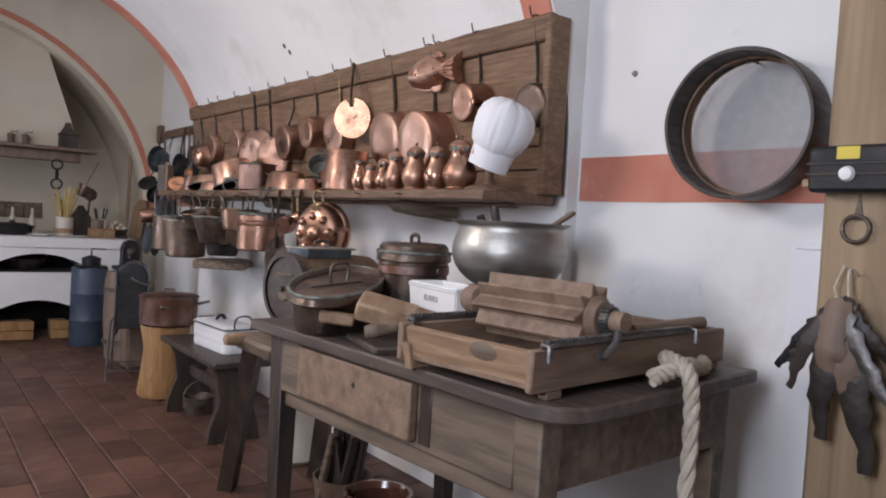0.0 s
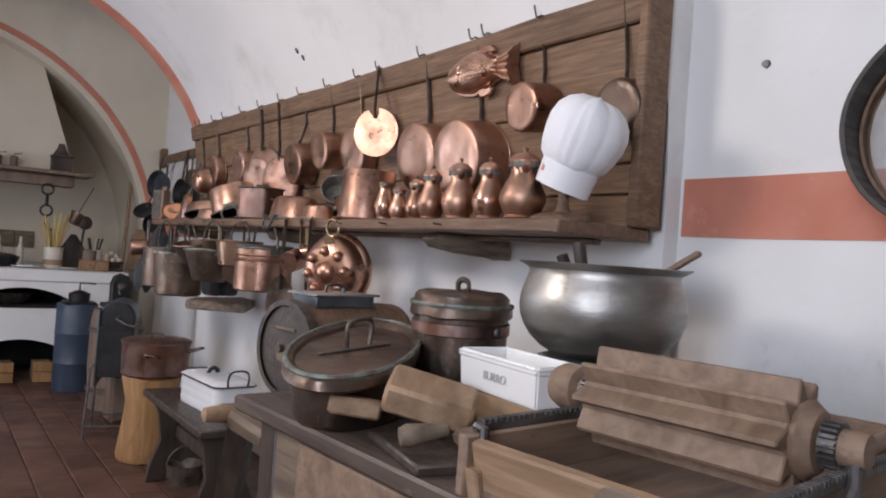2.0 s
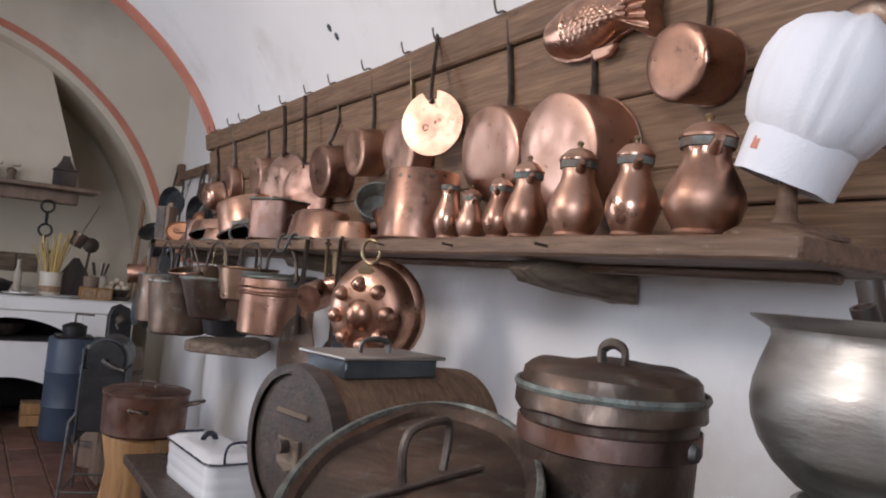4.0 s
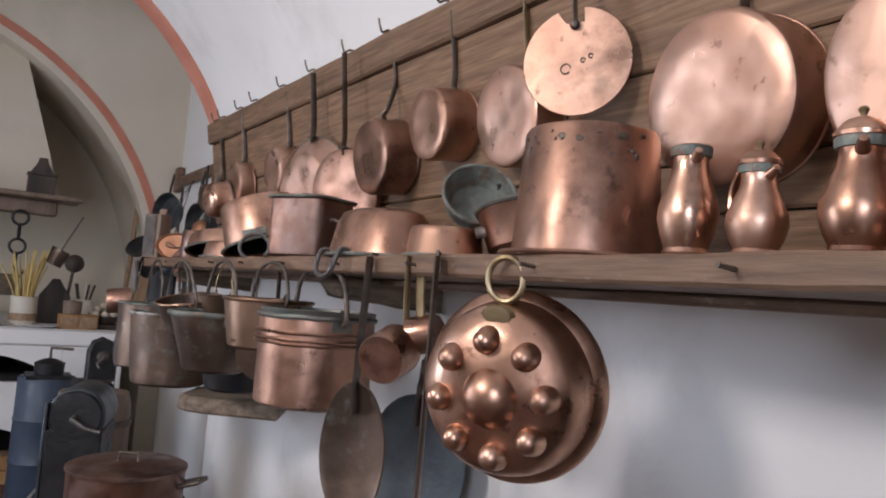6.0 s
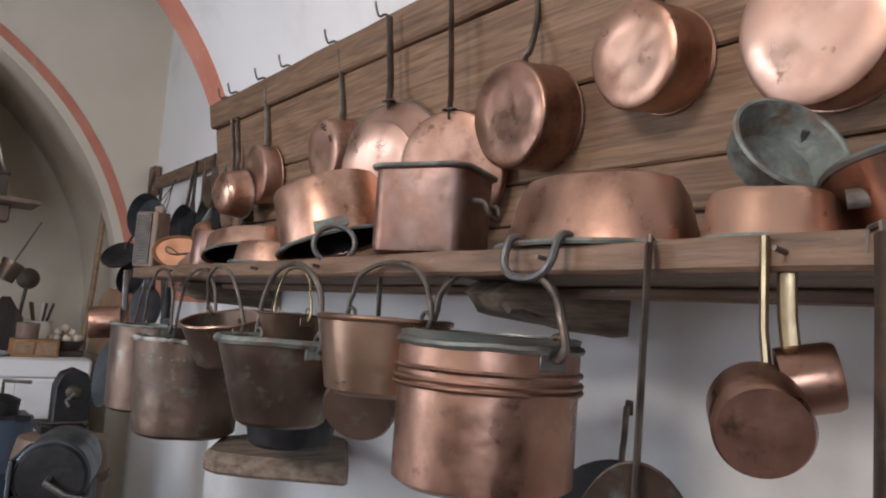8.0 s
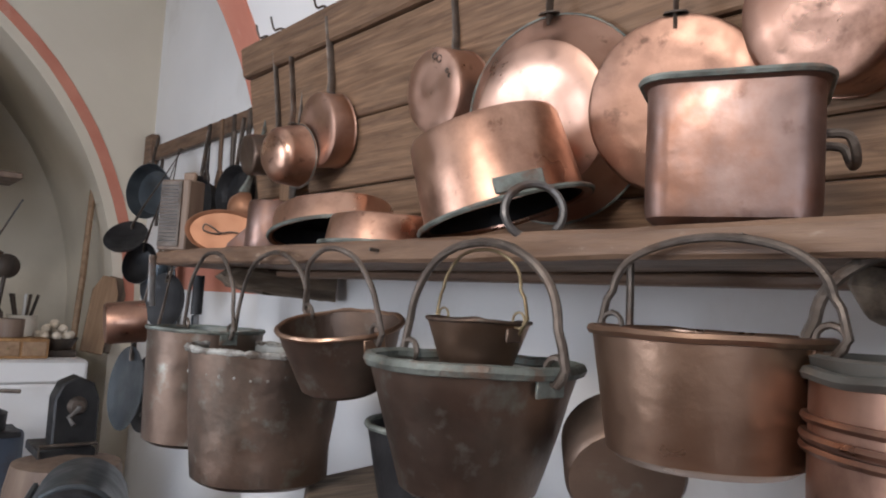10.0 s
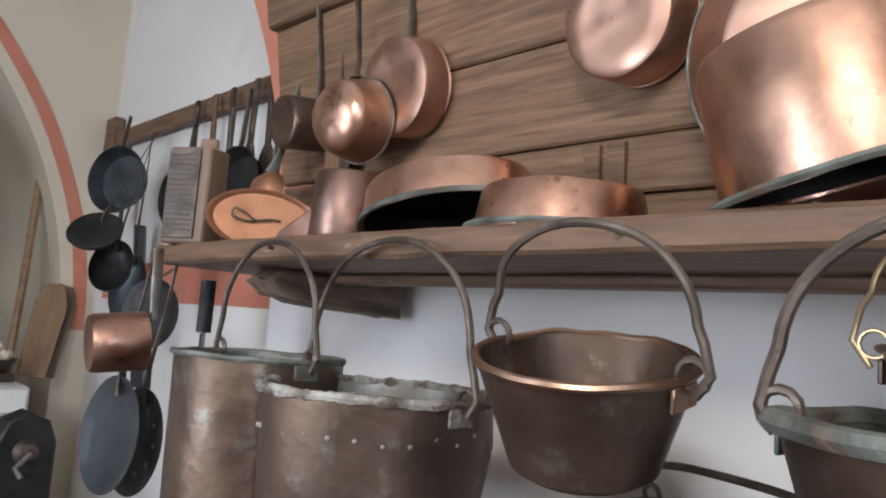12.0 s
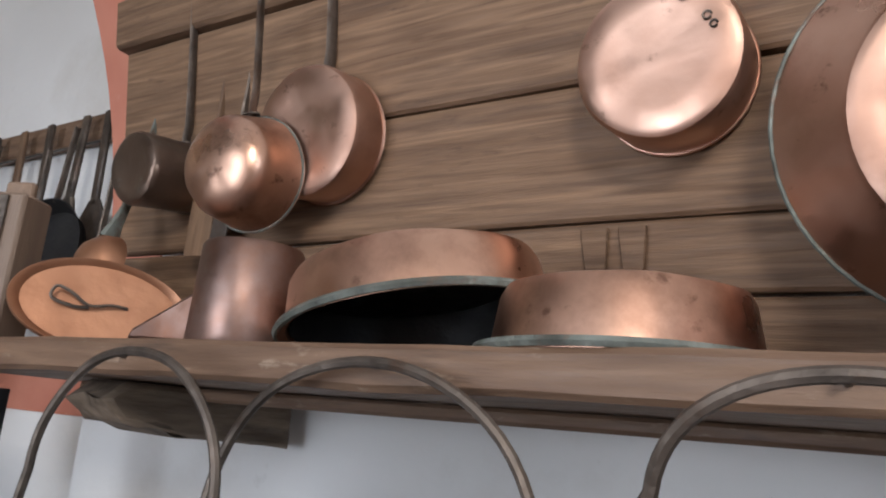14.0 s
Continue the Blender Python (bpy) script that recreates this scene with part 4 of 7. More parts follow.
# ---- the chef hat on its stand ----
def chef_hat():
    s = thing("hat_stand", "turned brown wooden hat stand on the shelf", "stand", pose(-0.208, 3.490, SZ))
    part("foot", lathe([(0, 0), (0.082, 0), (0.084, 0.006), (0.070, 0.014), (0.03, 0.022), (0, 0.022)], 36), SHELFWOOD, s)
    part("stem", lathe([(0.026, 0.02), (0.016, 0.035), (0.013, 0.08), (0.016, 0.14), (0.05, 0.17), (0.055, 0.2), (0, 0.22)], 24), SHELFWOOD, s)
    t = thing("chef_hat", "pleated white cotton chef hat on a wooden stand", "hat", Matrix.Translation((-0.208, 3.500, 1.350)) @ Matrix.Diagonal((0.77, 0.77, 0.87, 1)) @ Matrix.Rotation(radians(19), 4, (0.64, 0.77, 0)) @ Matrix.Rotation(radians(12), 4, (0.77, -0.64, 0)))
    bm = bmesh.new()
    seg, prof = 96, [(0.088, 0.0), (0.090, 0.03), (0.091, 0.066), (0.094, 0.074), (0.110, 0.088), (0.124, 0.12), (0.133, 0.165), (0.133, 0.20), (0.122, 0.235), (0.098, 0.263), (0.06, 0.281), (0, 0.287)]
    rings = []
    for k, (r, z) in enumerate(prof):
        ring = []
        for i in range(seg):
            a = TAU * i / seg
            amp = 0 if k < 3 else 0.005 * min(1, (k - 2) / 2)
            pl_ = amp * (abs(math.sin(a * 7 + 2.4 * noise.noise((math.cos(a) * 2, math.sin(a) * 2, 9)) + 5 * z * math.sin(a * 2))) ** 0.6 - 0.6) + (0.008 * noise.noise((math.cos(a) * 1.5, math.sin(a) * 1.5, z * 8)) if k > 2 else 0)
            ring.append(bm.verts.new(((r + pl_) * math.cos(a), (r + pl_) * math.sin(a), z + (0.012 * noise.noise((math.cos(a) * 2, math.sin(a) * 2, 5)) if k > 6 else 0))))
        rings.append(ring)
    for a, b in zip(rings[2:], rings[3:]):
        for i in range(seg):
            bm.faces.new((a[i], a[(i + 1) % seg], b[(i + 1) % seg], b[i]))
    for a in rings[:2]:
        for v_ in a:
            bm.verts.remove(v_)
    part("crown", bm, CLOTH, t)
    part("band", lathe([(0.0875, 0.0), (0.0925, 0.0), (0.094, 0.03), (0.0985, 0.078), (0.093, 0.079), (0.0885, 0.03), (0.0875, 0.0)], 64, wobble=0.004), CLOTH, t)
    em = part("emblem", box(0.002, 0.018, 0.022, (-0.0945, 0.018, 0.045), 0.0005, Euler((0, 0, -0.19)).to_matrix()), RED, t, "small red embroidered mark")
    return t


chef_hat()


# ---- pots and tools hung below the shelf ----
def bail_pot(name, label, x, y, r, rim_z, bot_z, material, inner=TIN, rim=VERDI, taper=0.8, bail=None, top=1.25, rim_r=0.005, belly=0.0, lean=0.0, wob=0.002, wire=0.0043, wire_mat=IRON, ears=True, bead=()):
    """An open pot that hangs by a bail from the edge of the shelf."""
    h = rim_z - bot_z
    t = thing(name, label, "pot", pose(x, y, bot_z, lean, lean * 0.5, bail if bail is not None else 0), "pots hung below the shelf")
    rb = r * taper
    prof = [(0, 0.004), (rb - 0.012, 0.0), (rb, 0.008)] + [(rb + (r - rb) * s + belly * math.sin(math.pi * s), 0.008 + (h - 0.008) * s) for s in (0.25, 0.5, 0.75, 1.0)]
    part("body", lathe(prof, 52, wobble=wob, seed=y), material, t)
    part("lining", lathe([(0, 0.008), (rb - 0.006, 0.012)] + [(rb + (r - rb) * s + belly * math.sin(math.pi * s) - 0.004, 0.008 + (h - 0.008) * s) for s in (0.25, 0.5, 0.75, 1.0)], 52, wobble=wob, seed=y), inner, t, "dull tinned inside")
    ringp = []
    for i in range(52):
        a = TAU * i / 52
        d = wob * 1.5 * noise.noise((math.cos(a) * 3, math.sin(a) * 3, y))
        ringp.append(((r + d) * math.cos(a), (r + d) * math.sin(a), h + d))
    lumps = None
    if rim is CRUST:
        # a ragged rim, crusted with lime
        ringp = [((r + 0.003 * noise.noise((a * 9, y, 0))) * math.cos(a), (r + 0.003 * noise.noise((a * 9, y, 0))) * math.sin(a), h + 0.002 * noise.noise((a * 5, y, 4))) for a in [TAU * i / 150 for i in range(150)]]
        lumps = [0.8 + 0.45 * noise.noise((i * 0.6, y, 2)) for i in range(150)]
    part("rim", tube(ringp, rim_r, 7, close=True, taper=lumps), rim, t)
    for z, rr in bead:
        part("bead", tube([((rr) * math.cos(TAU * i / 48), rr * math.sin(TAU * i / 48), z) for i in range(48)], 0.004, 6, close=True), material, t)
    if bail is not None:
        ht = top - rim_z
        e = r + 0.008
        pts = [(-e, 0, h - 0.012), (-e - 0.012, 0, h + 0.006), (-e - 0.006, 0, h + 0.03)] + [(-e * math.cos(math.pi * k / 32), 0.0012 * math.sin(k * 0.6 + y * 9), h + 0.03 + (ht - 0.03) * math.sin(math.pi * k / 32) ** 0.8) for k in range(1, 32)] + \
              [(e + 0.006, 0, h + 0.03), (e + 0.012, 0, h + 0.006), (e, 0, h - 0.012)]
        part("bail", tube(pts, wire, 8), wire_mat, t, "forged iron bail handle")
        if ears:
            for s in (-1, 1):
                part("ear", tube(arc((s * (r + 0.006), 0, h + 0.004), 0.006 + wire * 1.6, 0, 360, 12, "xz")[:-1], wire * 0.75, 6, close=True), wire_mat, t)
                part("ear_plate", box(0.004, 0.01 + wire * 6, 0.012 + wire * 2, (s * (r - 0.001), 0, h - 0.014), 0.0015), rim, t)
    return t


bail_pot("cooking_pot", "tall tarnished copper pot hung by an iron bail", -0.371, 6.607, 0.116, 1.089, 0.862, COPPER_DULL, taper=0.96, bail=90, rim_r=0.004)
b2 = bail_pot("cauldron", "large dark copper cauldron with a white crusted rim", -0.340, 6.380, 0.141, 1.067, 0.832, COPPER_DULL, rim=CRUST, taper=0.88, bail=90, rim_r=0.0075, wob=0.006)
for i in range(30):
    a = TAU * i / 30
    part("rivet", lathe([(0, 0.003), (0.003, 0.002), (0.0045, 0)], 7, pose(0.1375 * math.cos(a), 0.1375 * math.sin(a), 0.196 + rng.uniform(-0.008, 0.006), 0, 86, math.degrees(a)) @ Matrix.Scale(rng.uniform(0.5, 0.9), 4)), CRUST, b2)
bail_pot("bucket", "small brown copper bucket hung by a thin iron bail", -0.360, 6.068, 0.094, 1.134, 1.034, COPPER_DULL, taper=0.70, bail=90, rim=BRONZE, inner=COPPER_DULL, lean=-12, rim_r=0.004)
bail_pot("preserving_pan", "wide grey-green copper pan hung by an iron bail", -0.365, 5.768, 0.126, 1.103, 0.950, COPPER_DULL, taper=0.66, bail=90, rim_r=0.008, wire=0.0055)
bail_pot("small_bucket", "little copper bucket hung on a brass wire bail", -0.357, 5.773, 0.063, 1.154, 1.094, BRONZE, inner=COPPER_DULL, taper=0.72, bail=90, rim=COPPER_DULL, rim_r=0.0025, wire=0.0022, wire_mat=BRASS, top=1.242)
bail_pot("bucket", "black sooty bucket with a bail, behind the pans", -0.235, 5.985, 0.112, 0.985, 0.868, BLACKIRON, inner=BLACKIRON, taper=0.8, bail=70, rim=VERDI, top=1.03, wire=0.004)
bail_pot("brass_pot", "shiny brown-gold cooking pot with a rolled rim", -0.330, 5.480, 0.106, 1.157, 1.040, BRONZE, taper=0.84, bail=90, rim=BRONZE, rim_r=0.005, wob=0.001)
b8 = bail_pot("covered_pot", "copper pot with a banded neck hung by a bail", -0.290, 5.266, 0.126, 1.134, 0.944, COPPER_DEEP, taper=0.99, bail=90, rim=TIN, rim_r=0.006, bead=((0.157, 0.128), (0.143, 0.129), (0.134, 0.129)), wire=0.006)
part("inner_ring", lathe([(0.110, 0.164), (0.122, 0.190), (0.126, 0.204), (0.118, 0.206), (0.108, 0.172)], 48, wobble=0.002), TIN, b8)


def hung_round_mould():
    m = look((-0.292, 4.582, 1.076), (-1.292, 4.03, 0.985))
    t = thing("jelly_mould", "big round copper mould with embossed knobs, hung by a ring", "mould", m @ pose(0, 0, 0, 0, 180, 0) @ pose(0, 0, 0))
    R = 0.138
    prof = [(0, 0.052), (0.03, 0.051), (0.075, 0.046), (0.105, 0.034), (0.118, 0.018), (0.122, 0.004), (0.125, -0.02), (R, -0.028), (R + 0.003, -0.034), (R, -0.05), (R - 0.006, -0.052), (R - 0.005, -0.036), (0.115, -0.02), (0.11, 0.0), (0, 0.045)]
    part("shell", lathe(prof, 64, wobble=0.0012), COPPER, t)
    part("boss", lathe([(0, 0.074), (0.02, 0.071), (0.036, 0.060), (0.043, 0.046), (0.046, 0.040)], 32, pose(0, -0.006, 0)), COPPER, t)
    for k in range(8):
        a = TAU * k / 8 + 0.1
        part("knob", lathe([(0, 0.022), (0.009, 0.0205), (0.0165, 0.013), (0.0195, 0.0), (0.021, -0.006)], 20, pose(0.078 * math.cos(a), 0.078 * math.sin(a) - 0.006, 0.045)), COPPER, t)
    part("tab", lathe([(0, 0.008), (0.02, 0.007), (0.026, 0)], 20, pose(0, 0.106, 0.03) @ Matrix.Diagonal((1, 0.6, 1, 1))), BRASS, t)
    part("ring", tube(arc((0, 0.155, 0.01), 0.027, 0, 360, 24, "xy", 1.15)[:-1], 0.0048, 8, close=True), BRASS, t, "brass hanging ring")
    return t


mould = hung_round_mould()


def skimmer(y, x, top, plate_z, rx, rz, material, bar, yaw, label, hw=0.012):
    t = thing("skimmer", label, "skimmer", Matrix.Translation((x, y, plate_z)) @ pose(0, 0, 0, 90, 0, yaw), "tools hung below the shelf")
    part("plate", lathe([(0, 0.006), (0.85, 0.006), (1.0, 0.012), (1.02, 0.010), (0.86, 0.001), (0, 0.0)], 40, pose(0, 0, 0) @ Matrix.Diagonal((rx, rz, 1, 1))), material, t)
    h = top - plate_z
    part("bar", tube([(0, rz * 0.55, 0.012), (0, rz * 0.8, 0.016), (0, rz * 1.1, 0.014), (0, h * 0.8, 0.008), (0, h, 0.004)], hw, 8, flat=0.3), bar, t)
    part("hook", tube([(0, h - 0.01, 0.004), (0, h + 0.008, 0.0), (0, h + 0.006, -0.02), (0, h - 0.015, -0.022)], 0.0035, 6), IRON, t)
    return t


skimmer(4.978, -0.318, 1.262, 0.905, 0.072, 0.125, COPPER_DULL, IRON, -62, "oval copper skimmer hung by a long iron bar")
skimmer(4.742, -0.320, 1.262, 0.72, 0.05, 0.09, COPPER_DULL, COPPER_DULL, -40, "long flat rusty skimmer hung from the shelf edge", 0.016)
skimmer(5.24, -0.02, 1.05, 0.81, 0.14, 0.155, SLATE, IRON, -68, "big dark round skimmer hung against the wall")


def cup(y, x, z, r, d, m_rot, top, material, handle, label):
    t = thing("measuring_cup", label, "cup", Matrix.Translation((x, y, z)) @ m_rot, "tools hung below the shelf")
    part("body", lathe([(0, d), (r * 0.93, d), (r, d - 0.006), (r * 1.03, 0.004), (r * 1.03, 0), (r * 0.98, 0.002), (r * 0.94, d - 0.008), (0, d - 0.006)], 36), material, t)
    inv = m_rot.inverted() @ Matrix.Translation((-x, -y, -z))
    pts = [(x + 0.012, y - 0.004, z + r * 0.75), (x + 0.01, y, z + r + 0.03), (x + 0.008, y, top - 0.04), (x + 0.006, y, top)]
    part("handle", tube([inv @ Vector(p) for p in pts], 0.009, 8, flat=0.5), handle, t)
    return t


ROT = (look((0, 0, 0), (-1, -0.75, -0.30)) @ pose(0, 0, 0, 0, 180, 0)).to_3x3().to_4x4()
cup(4.850, -0.318, 1.105, 0.042, 0.07, ROT, 1.265, COPPER_DEEP, BRASS, "small copper cup hung by a brass handle")
cup(4.838, -0.298, 1.128, 0.032, 0.05, (look((0, 0, 0), (0.6, -0.9, 0.25)) @ pose(0, 0, 0, 0, 180, 0)).to_3x3().to_4x4(), 1.25, COPPER_DEEP, BRASS, "smaller copper cup hung beside another cup")
cup(5.625, -0.265, 1.03, 0.064, 0.07, (look((0, 0, 0), (-0.7, -0.7, -0.5)) @ pose(0, 0, 0, 0, 180, 0)).to_3x3().to_4x4(), 1.24, COPPER_DULL, IRON, "round brown copper dipper hung by a flat bar")
solid("wall_bracket", prism([(-0.345, 6.20), (-0.335, 6.15), (-0.28, 6.09), (-0.10, 5.95), (0.065, 6.25), (0.065, 6.45), (-0.25, 6.36)], 0.050, m=Matrix.Translation((0, 0, 0.775)), bevel=0.008), CORBEL, "weathered wooden bracket fixed low on the white wall", "bracket")

# ---- rack in the corner and what hangs on it ----
t = thing("wall_rack", "plain brown wooden rail on the corner wall with hooks", "rack")
part("rail", box(0.03, 1.62, 0.07, (0.180, 8.08, 1.835), 0.005), SHELFWOOD, t)
part("end_block", box(0.045, 0.10, 0.17, (0.172, 8.93, 1.85), 0.008), SHELFWOOD, t)
part("wire", tube([(0.145, 7.42, 1.785), (0.145, 8.1, 1.78), (0.145, 8.85, 1.785)], 0.003, 6), GREYIRON, t)
for i, (y, z, r, d, mt, x, lb) in enumerate(((8.30, 1.568, 0.115, 0.05, SLATE, 0.02, "dark sheet-iron frying pan hung on the rack"), (7.95, 1.50, 0.11, 0.05, BLACKIRON, 0.11, "black iron frying pan hung on the rack"),
                                             (7.62, 1.52, 0.10, 0.04, BLACKIRON, 0.11, "black iron pan hung on the rack"))):
    tt = thing("frying_pan", lb, "frying pan", look((x, y, z), (x - 1, y - (0.55 if i == 0 else 0.2), z)) @ pose(0, 0, 0, 0, 180, 0), "pans on the corner rack")
    part("pan", lathe([(0, 0.0), (r * 0.8, 0.0), (r, d), (r + 0.003, d), (r * 0.8, 0.005), (0, 0.005)], 40), mt, tt)
    part("handle", tube([(0, r * 0.95, d * 0.7), (0, r * 1.3, d * 0.6), (0, 1.80 - z, d * 0.3)], 0.009, 8, flat=0.4), IRON, tt)
for y, z, l, mt, lb in ((7.78, 1.60, 0.36, IRON, "long dark iron fork hung on the rack"), (7.50, 1.62, 0.34, IRON, "flat iron bar hung on the rack"), (7.40, 1.60, 0.36, DARKWOOD, "dark wooden bat hung on the rack"), (8.62, 1.62, 0.30, DARKWOOD, "dark wooden spoon hung on the rack")):
    tt = thing("kitchen_tool", lb, "kitchen tool", turn_to_room(0.135, y, z, 0, 0, rng.uniform(-4, 4)), "tools on the corner rack")
    part("shaft", tube([(0, l / 2, 0), (0, 0, 0.002), (0, -l / 4, 0.003)], 0.008, 8, flat=0.5), mt, tt)
    part("head", box(0.035, l * 0.4, 0.006, (0, -l * 0.36, 0.004), 0.002), mt, tt)
for y, z, w_, l_, mt in ((7.55, 1.56, 0.085, 0.36, DARKWOOD), (7.66, 1.58, 0.06, 0.34, IRON), (7.78, 1.55, 0.09, 0.38, DARKWOOD), (7.90, 1.57, 0.07, 0.36, BOARD), (8.04, 1.58, 0.06, 0.34, DARKWOOD)):
    tt = thing("wooden_bat", "dark flat kitchen bat hung by its handle on the rack", "kitchen bat", turn_to_room(0.14, y, z, 0, 0, rng.uniform(-5, 5)), "tools on the corner rack")
    part("blade", prism([(-w_ / 2, -l_ * 0.55), (w_ / 2, -l_ * 0.55), (w_ * 0.48, l_ * 0.1), (0.016, l_ * 0.2), (-0.016, l_ * 0.2), (-w_ * 0.48, l_ * 0.1)], 0.012, bevel=0.003), mt, tt)
    part("handle", box(0.024, 0.24 - (z - 1.56), 0.012, (0, 0.17 - (z - 1.56) / 2, 0.006), 0.004), mt, tt)
# black scoops and lids that hang out from the wire and the shelf end
def hung_tool(name, label, category, at, face, r, squash, top, material, bar, depth=0.02):
    """A shallow round or oval head on a bar that reaches up to its hook."""
    m = look(at, Vector(at) + Vector(face)) @ pose(0, 0, 0, 0, 180, 0)
    tt = thing(name, label, category, m, "tools on the corner rack")
    part("head", lathe([(0, 0.0), (0.55, 0.003), (0.86, depth * 0.45), (1.0, depth), (1.025, depth), (0.88, depth * 0.3), (0.55, -0.004), (0, -0.006)], 40, Matrix.Diagonal((r * squash[0], r * squash[1], 1, 1))), material, tt)
    inv = m.inverted()
    e = inv @ Vector(top)
    a = Vector((0, r * squash[1] * 0.9, depth * 0.7))
    part("bar", tube([a * 0.75, a, a.lerp(e, 0.2) + Vector((0, 0, 0.006)), a.lerp(e, 0.6), e], 0.0075, 8, flat=0.5, taper=(1.2, 1.2, 0.8, 0.45, 0.45)), bar, tt)
    part("hook", tube([e, e + Vector((0, 0.012, 0.004)), e + Vector((0, 0.010, -0.012))], 0.003, 6), IRON, tt)
    return tt


hung_tool("iron_scoop", "black iron scoop hung out at the corner", "scoop", (-0.22, 7.80, 1.325), (-0.35, -0.6, 1.0), 0.085, (0.8, 1.2), (0.145, 8.40, 1.785), BLACKIRON, IRON)
hung_tool("iron_scoop", "black iron ladle hung at the corner", "scoop", (-0.15, 7.83, 1.235), (-0.6, -0.9, 0.5), 0.07, (0.8, 1.15), (0.145, 8.42, 1.785), BLACKIRON, IRON, 0.04)
hung_tool("iron_scoop", "grey-green iron scoop hung at the corner", "scoop", (-0.07, 7.90, 1.195), (-0.9, -0.6, 0.2), 0.075, (0.75, 1.3), (0.145, 8.44, 1.785), SLATE, IRON)
cup(6.98, -0.385, 1.085, 0.050, 0.09, (look((0, 0, 0), (-0.95, 0.15, -0.10)) @ pose(0, 0, 0, 0, 180, 0)).to_3x3().to_4x4(), 1.25, COPPER_DEEP, GREYIRON, "copper dipper hung by its grey handle at the shelf end")
hung_tool("hanging_lid", "black iron disc hung under the rack", "lid", (-0.17, 7.48, 1.128), (-0.9, -0.45, 0.05), 0.085, (1, 1), (-0.24, 7.16, 1.25), BLACKIRON, IRON, 0.012)
hung_tool("hanging_lid", "grey iron lid hung by a dark bar at the shelf end", "lid", (-0.37, 7.10, 0.905), (-1, -0.1, 0.10), 0.105, (1, 1), (-0.33, 7.12, 1.24), SLATE, IRON, 0.014)
sk = hung_tool("pierced_skimmer", "black pierced skimmer hung behind the grey lid", "skimmer", (-0.31, 7.13, 0.885), (-1, -0.1, 0.10), 0.10, (1, 1), (-0.28, 7.12, 1.24), BLACKIRON, IRON, 0.012)
for i in range(10):
    part("hole", lathe([(0, 0.0015), (0.005, 0.0015), (0.006, 0)], 8, pose(0.062 * math.cos(TAU * i / 10), 0.062 * math.sin(TAU * i / 10), 0.005)), GREYIRON, sk)
tt = thing("cleaver", "dark iron cleaver with a black handle, hung under the shelf", "cleaver", turn_to_room(-0.19, 7.16, 1.07, 0, -30))
part("handle", tube([(0, 0.03, 0), (0, 0.10, 0), (0, 0.14, 0)], 0.016, 10, flat=0.7), BLACKIRON, tt)
part("blade", box(0.10, 0.12, 0.005, (0.01, -0.03, 0), 0.002), SLATE, tt)
tt = thing("iron_peel", "long grey iron blade standing against the corner wall", "peel", pose(0.155, 8.4, 1.14, 6, -8, 0))
part("blade", box(0.008, 0.10, 0.60, (0, 0, 0), 0.003), SLATE, tt)

# ---- the work table and what stands on it ----
TZ = 0.798
TABLE = Matrix.Translation((-0.845, 2.50, 0)) @ pose(0, 0, 0, 0, 0, 3.7) @ Matrix.Diagonal((0.83, 0.915, 1, 1)) @ Matrix.Translation((0.88, -2.60, 0))


def work_table():
    t = thing("work_table", "old grey-brown wooden work table with a drawer, dark worn top", "table", TABLE)
    o = [(-0.885, 2.66), (-0.86, 2.60), (-0.80, 2.565), (-0.74, 2.56), (0.16, 2.62), (0.16, 4.02), (-0.875, 4.02)]
    bm = prism(o, 0.036, m=Matrix.Translation((0, 0, TZ - 0.036)), bevel=0.006)
    part("tabletop", bm, TOPWOOD, t, "dark worn table top")
    for x, y in ((-0.79, 3.90), (-0.79, 2.70), (0.07, 3.90), (0.07, 2.72)):
        bm = box(0.085, 0.085, TZ - 0.036 - FLOOR, (x, y, (TZ - 0.036 + FLOOR) / 2), 0.006)
        for v_ in bm.verts:
            if v_.co.z < 0.2:
                v_.co.x = x + (v_.co.x - x) * 0.72
                v_.co.y = y + (v_.co.y - y) * 0.72
        # the far pair takes the darker wood, the near pair the table wood
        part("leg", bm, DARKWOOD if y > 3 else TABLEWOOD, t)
    part("front_apron", box(0.026, 1.12, 0.17, (-0.815, 3.30, TZ - 0.125), 0.004), TABLEWOOD, t)
    part("back_apron", box(0.026, 1.12, 0.17, (0.09, 3.30, TZ - 0.125), 0.004), TABLEWOOD, t)
    part("end_apron", box(0.80, 0.026, 0.17, (-0.36, 2.69, TZ - 0.125), 0.004), TABLEWOOD, t)
    part("end_apron", box(0.80, 0.026, 0.17, (-0.36, 3.91, TZ - 0.125), 0.004), TABLEWOOD, t)
    d = part("drawer", box(0.03, 0.60, 0.145, (-0.845, 3.40, TZ - 0.118), 0.004), TROUGHWOOD, t, "paler drawer front")
    part("keyhole", lathe([(0, 0.002), (0.006, 0.002), (0.008, 0)], 12, pose(-0.861, 3.37, TZ - 0.10, 0, -90, 0)), BLACKIRON, d)
    part("drawer_gap", box(0.02, 0.045, 0.15, (-0.822, 3.065, TZ - 0.118), 0.002), DARKWOOD, t)
    part("stretcher", box(0.03, 1.15, 0.05, (-0.79, 3.30, TZ - 0.235), 0.004), TABLEWOOD, t)
    return t


work_table()


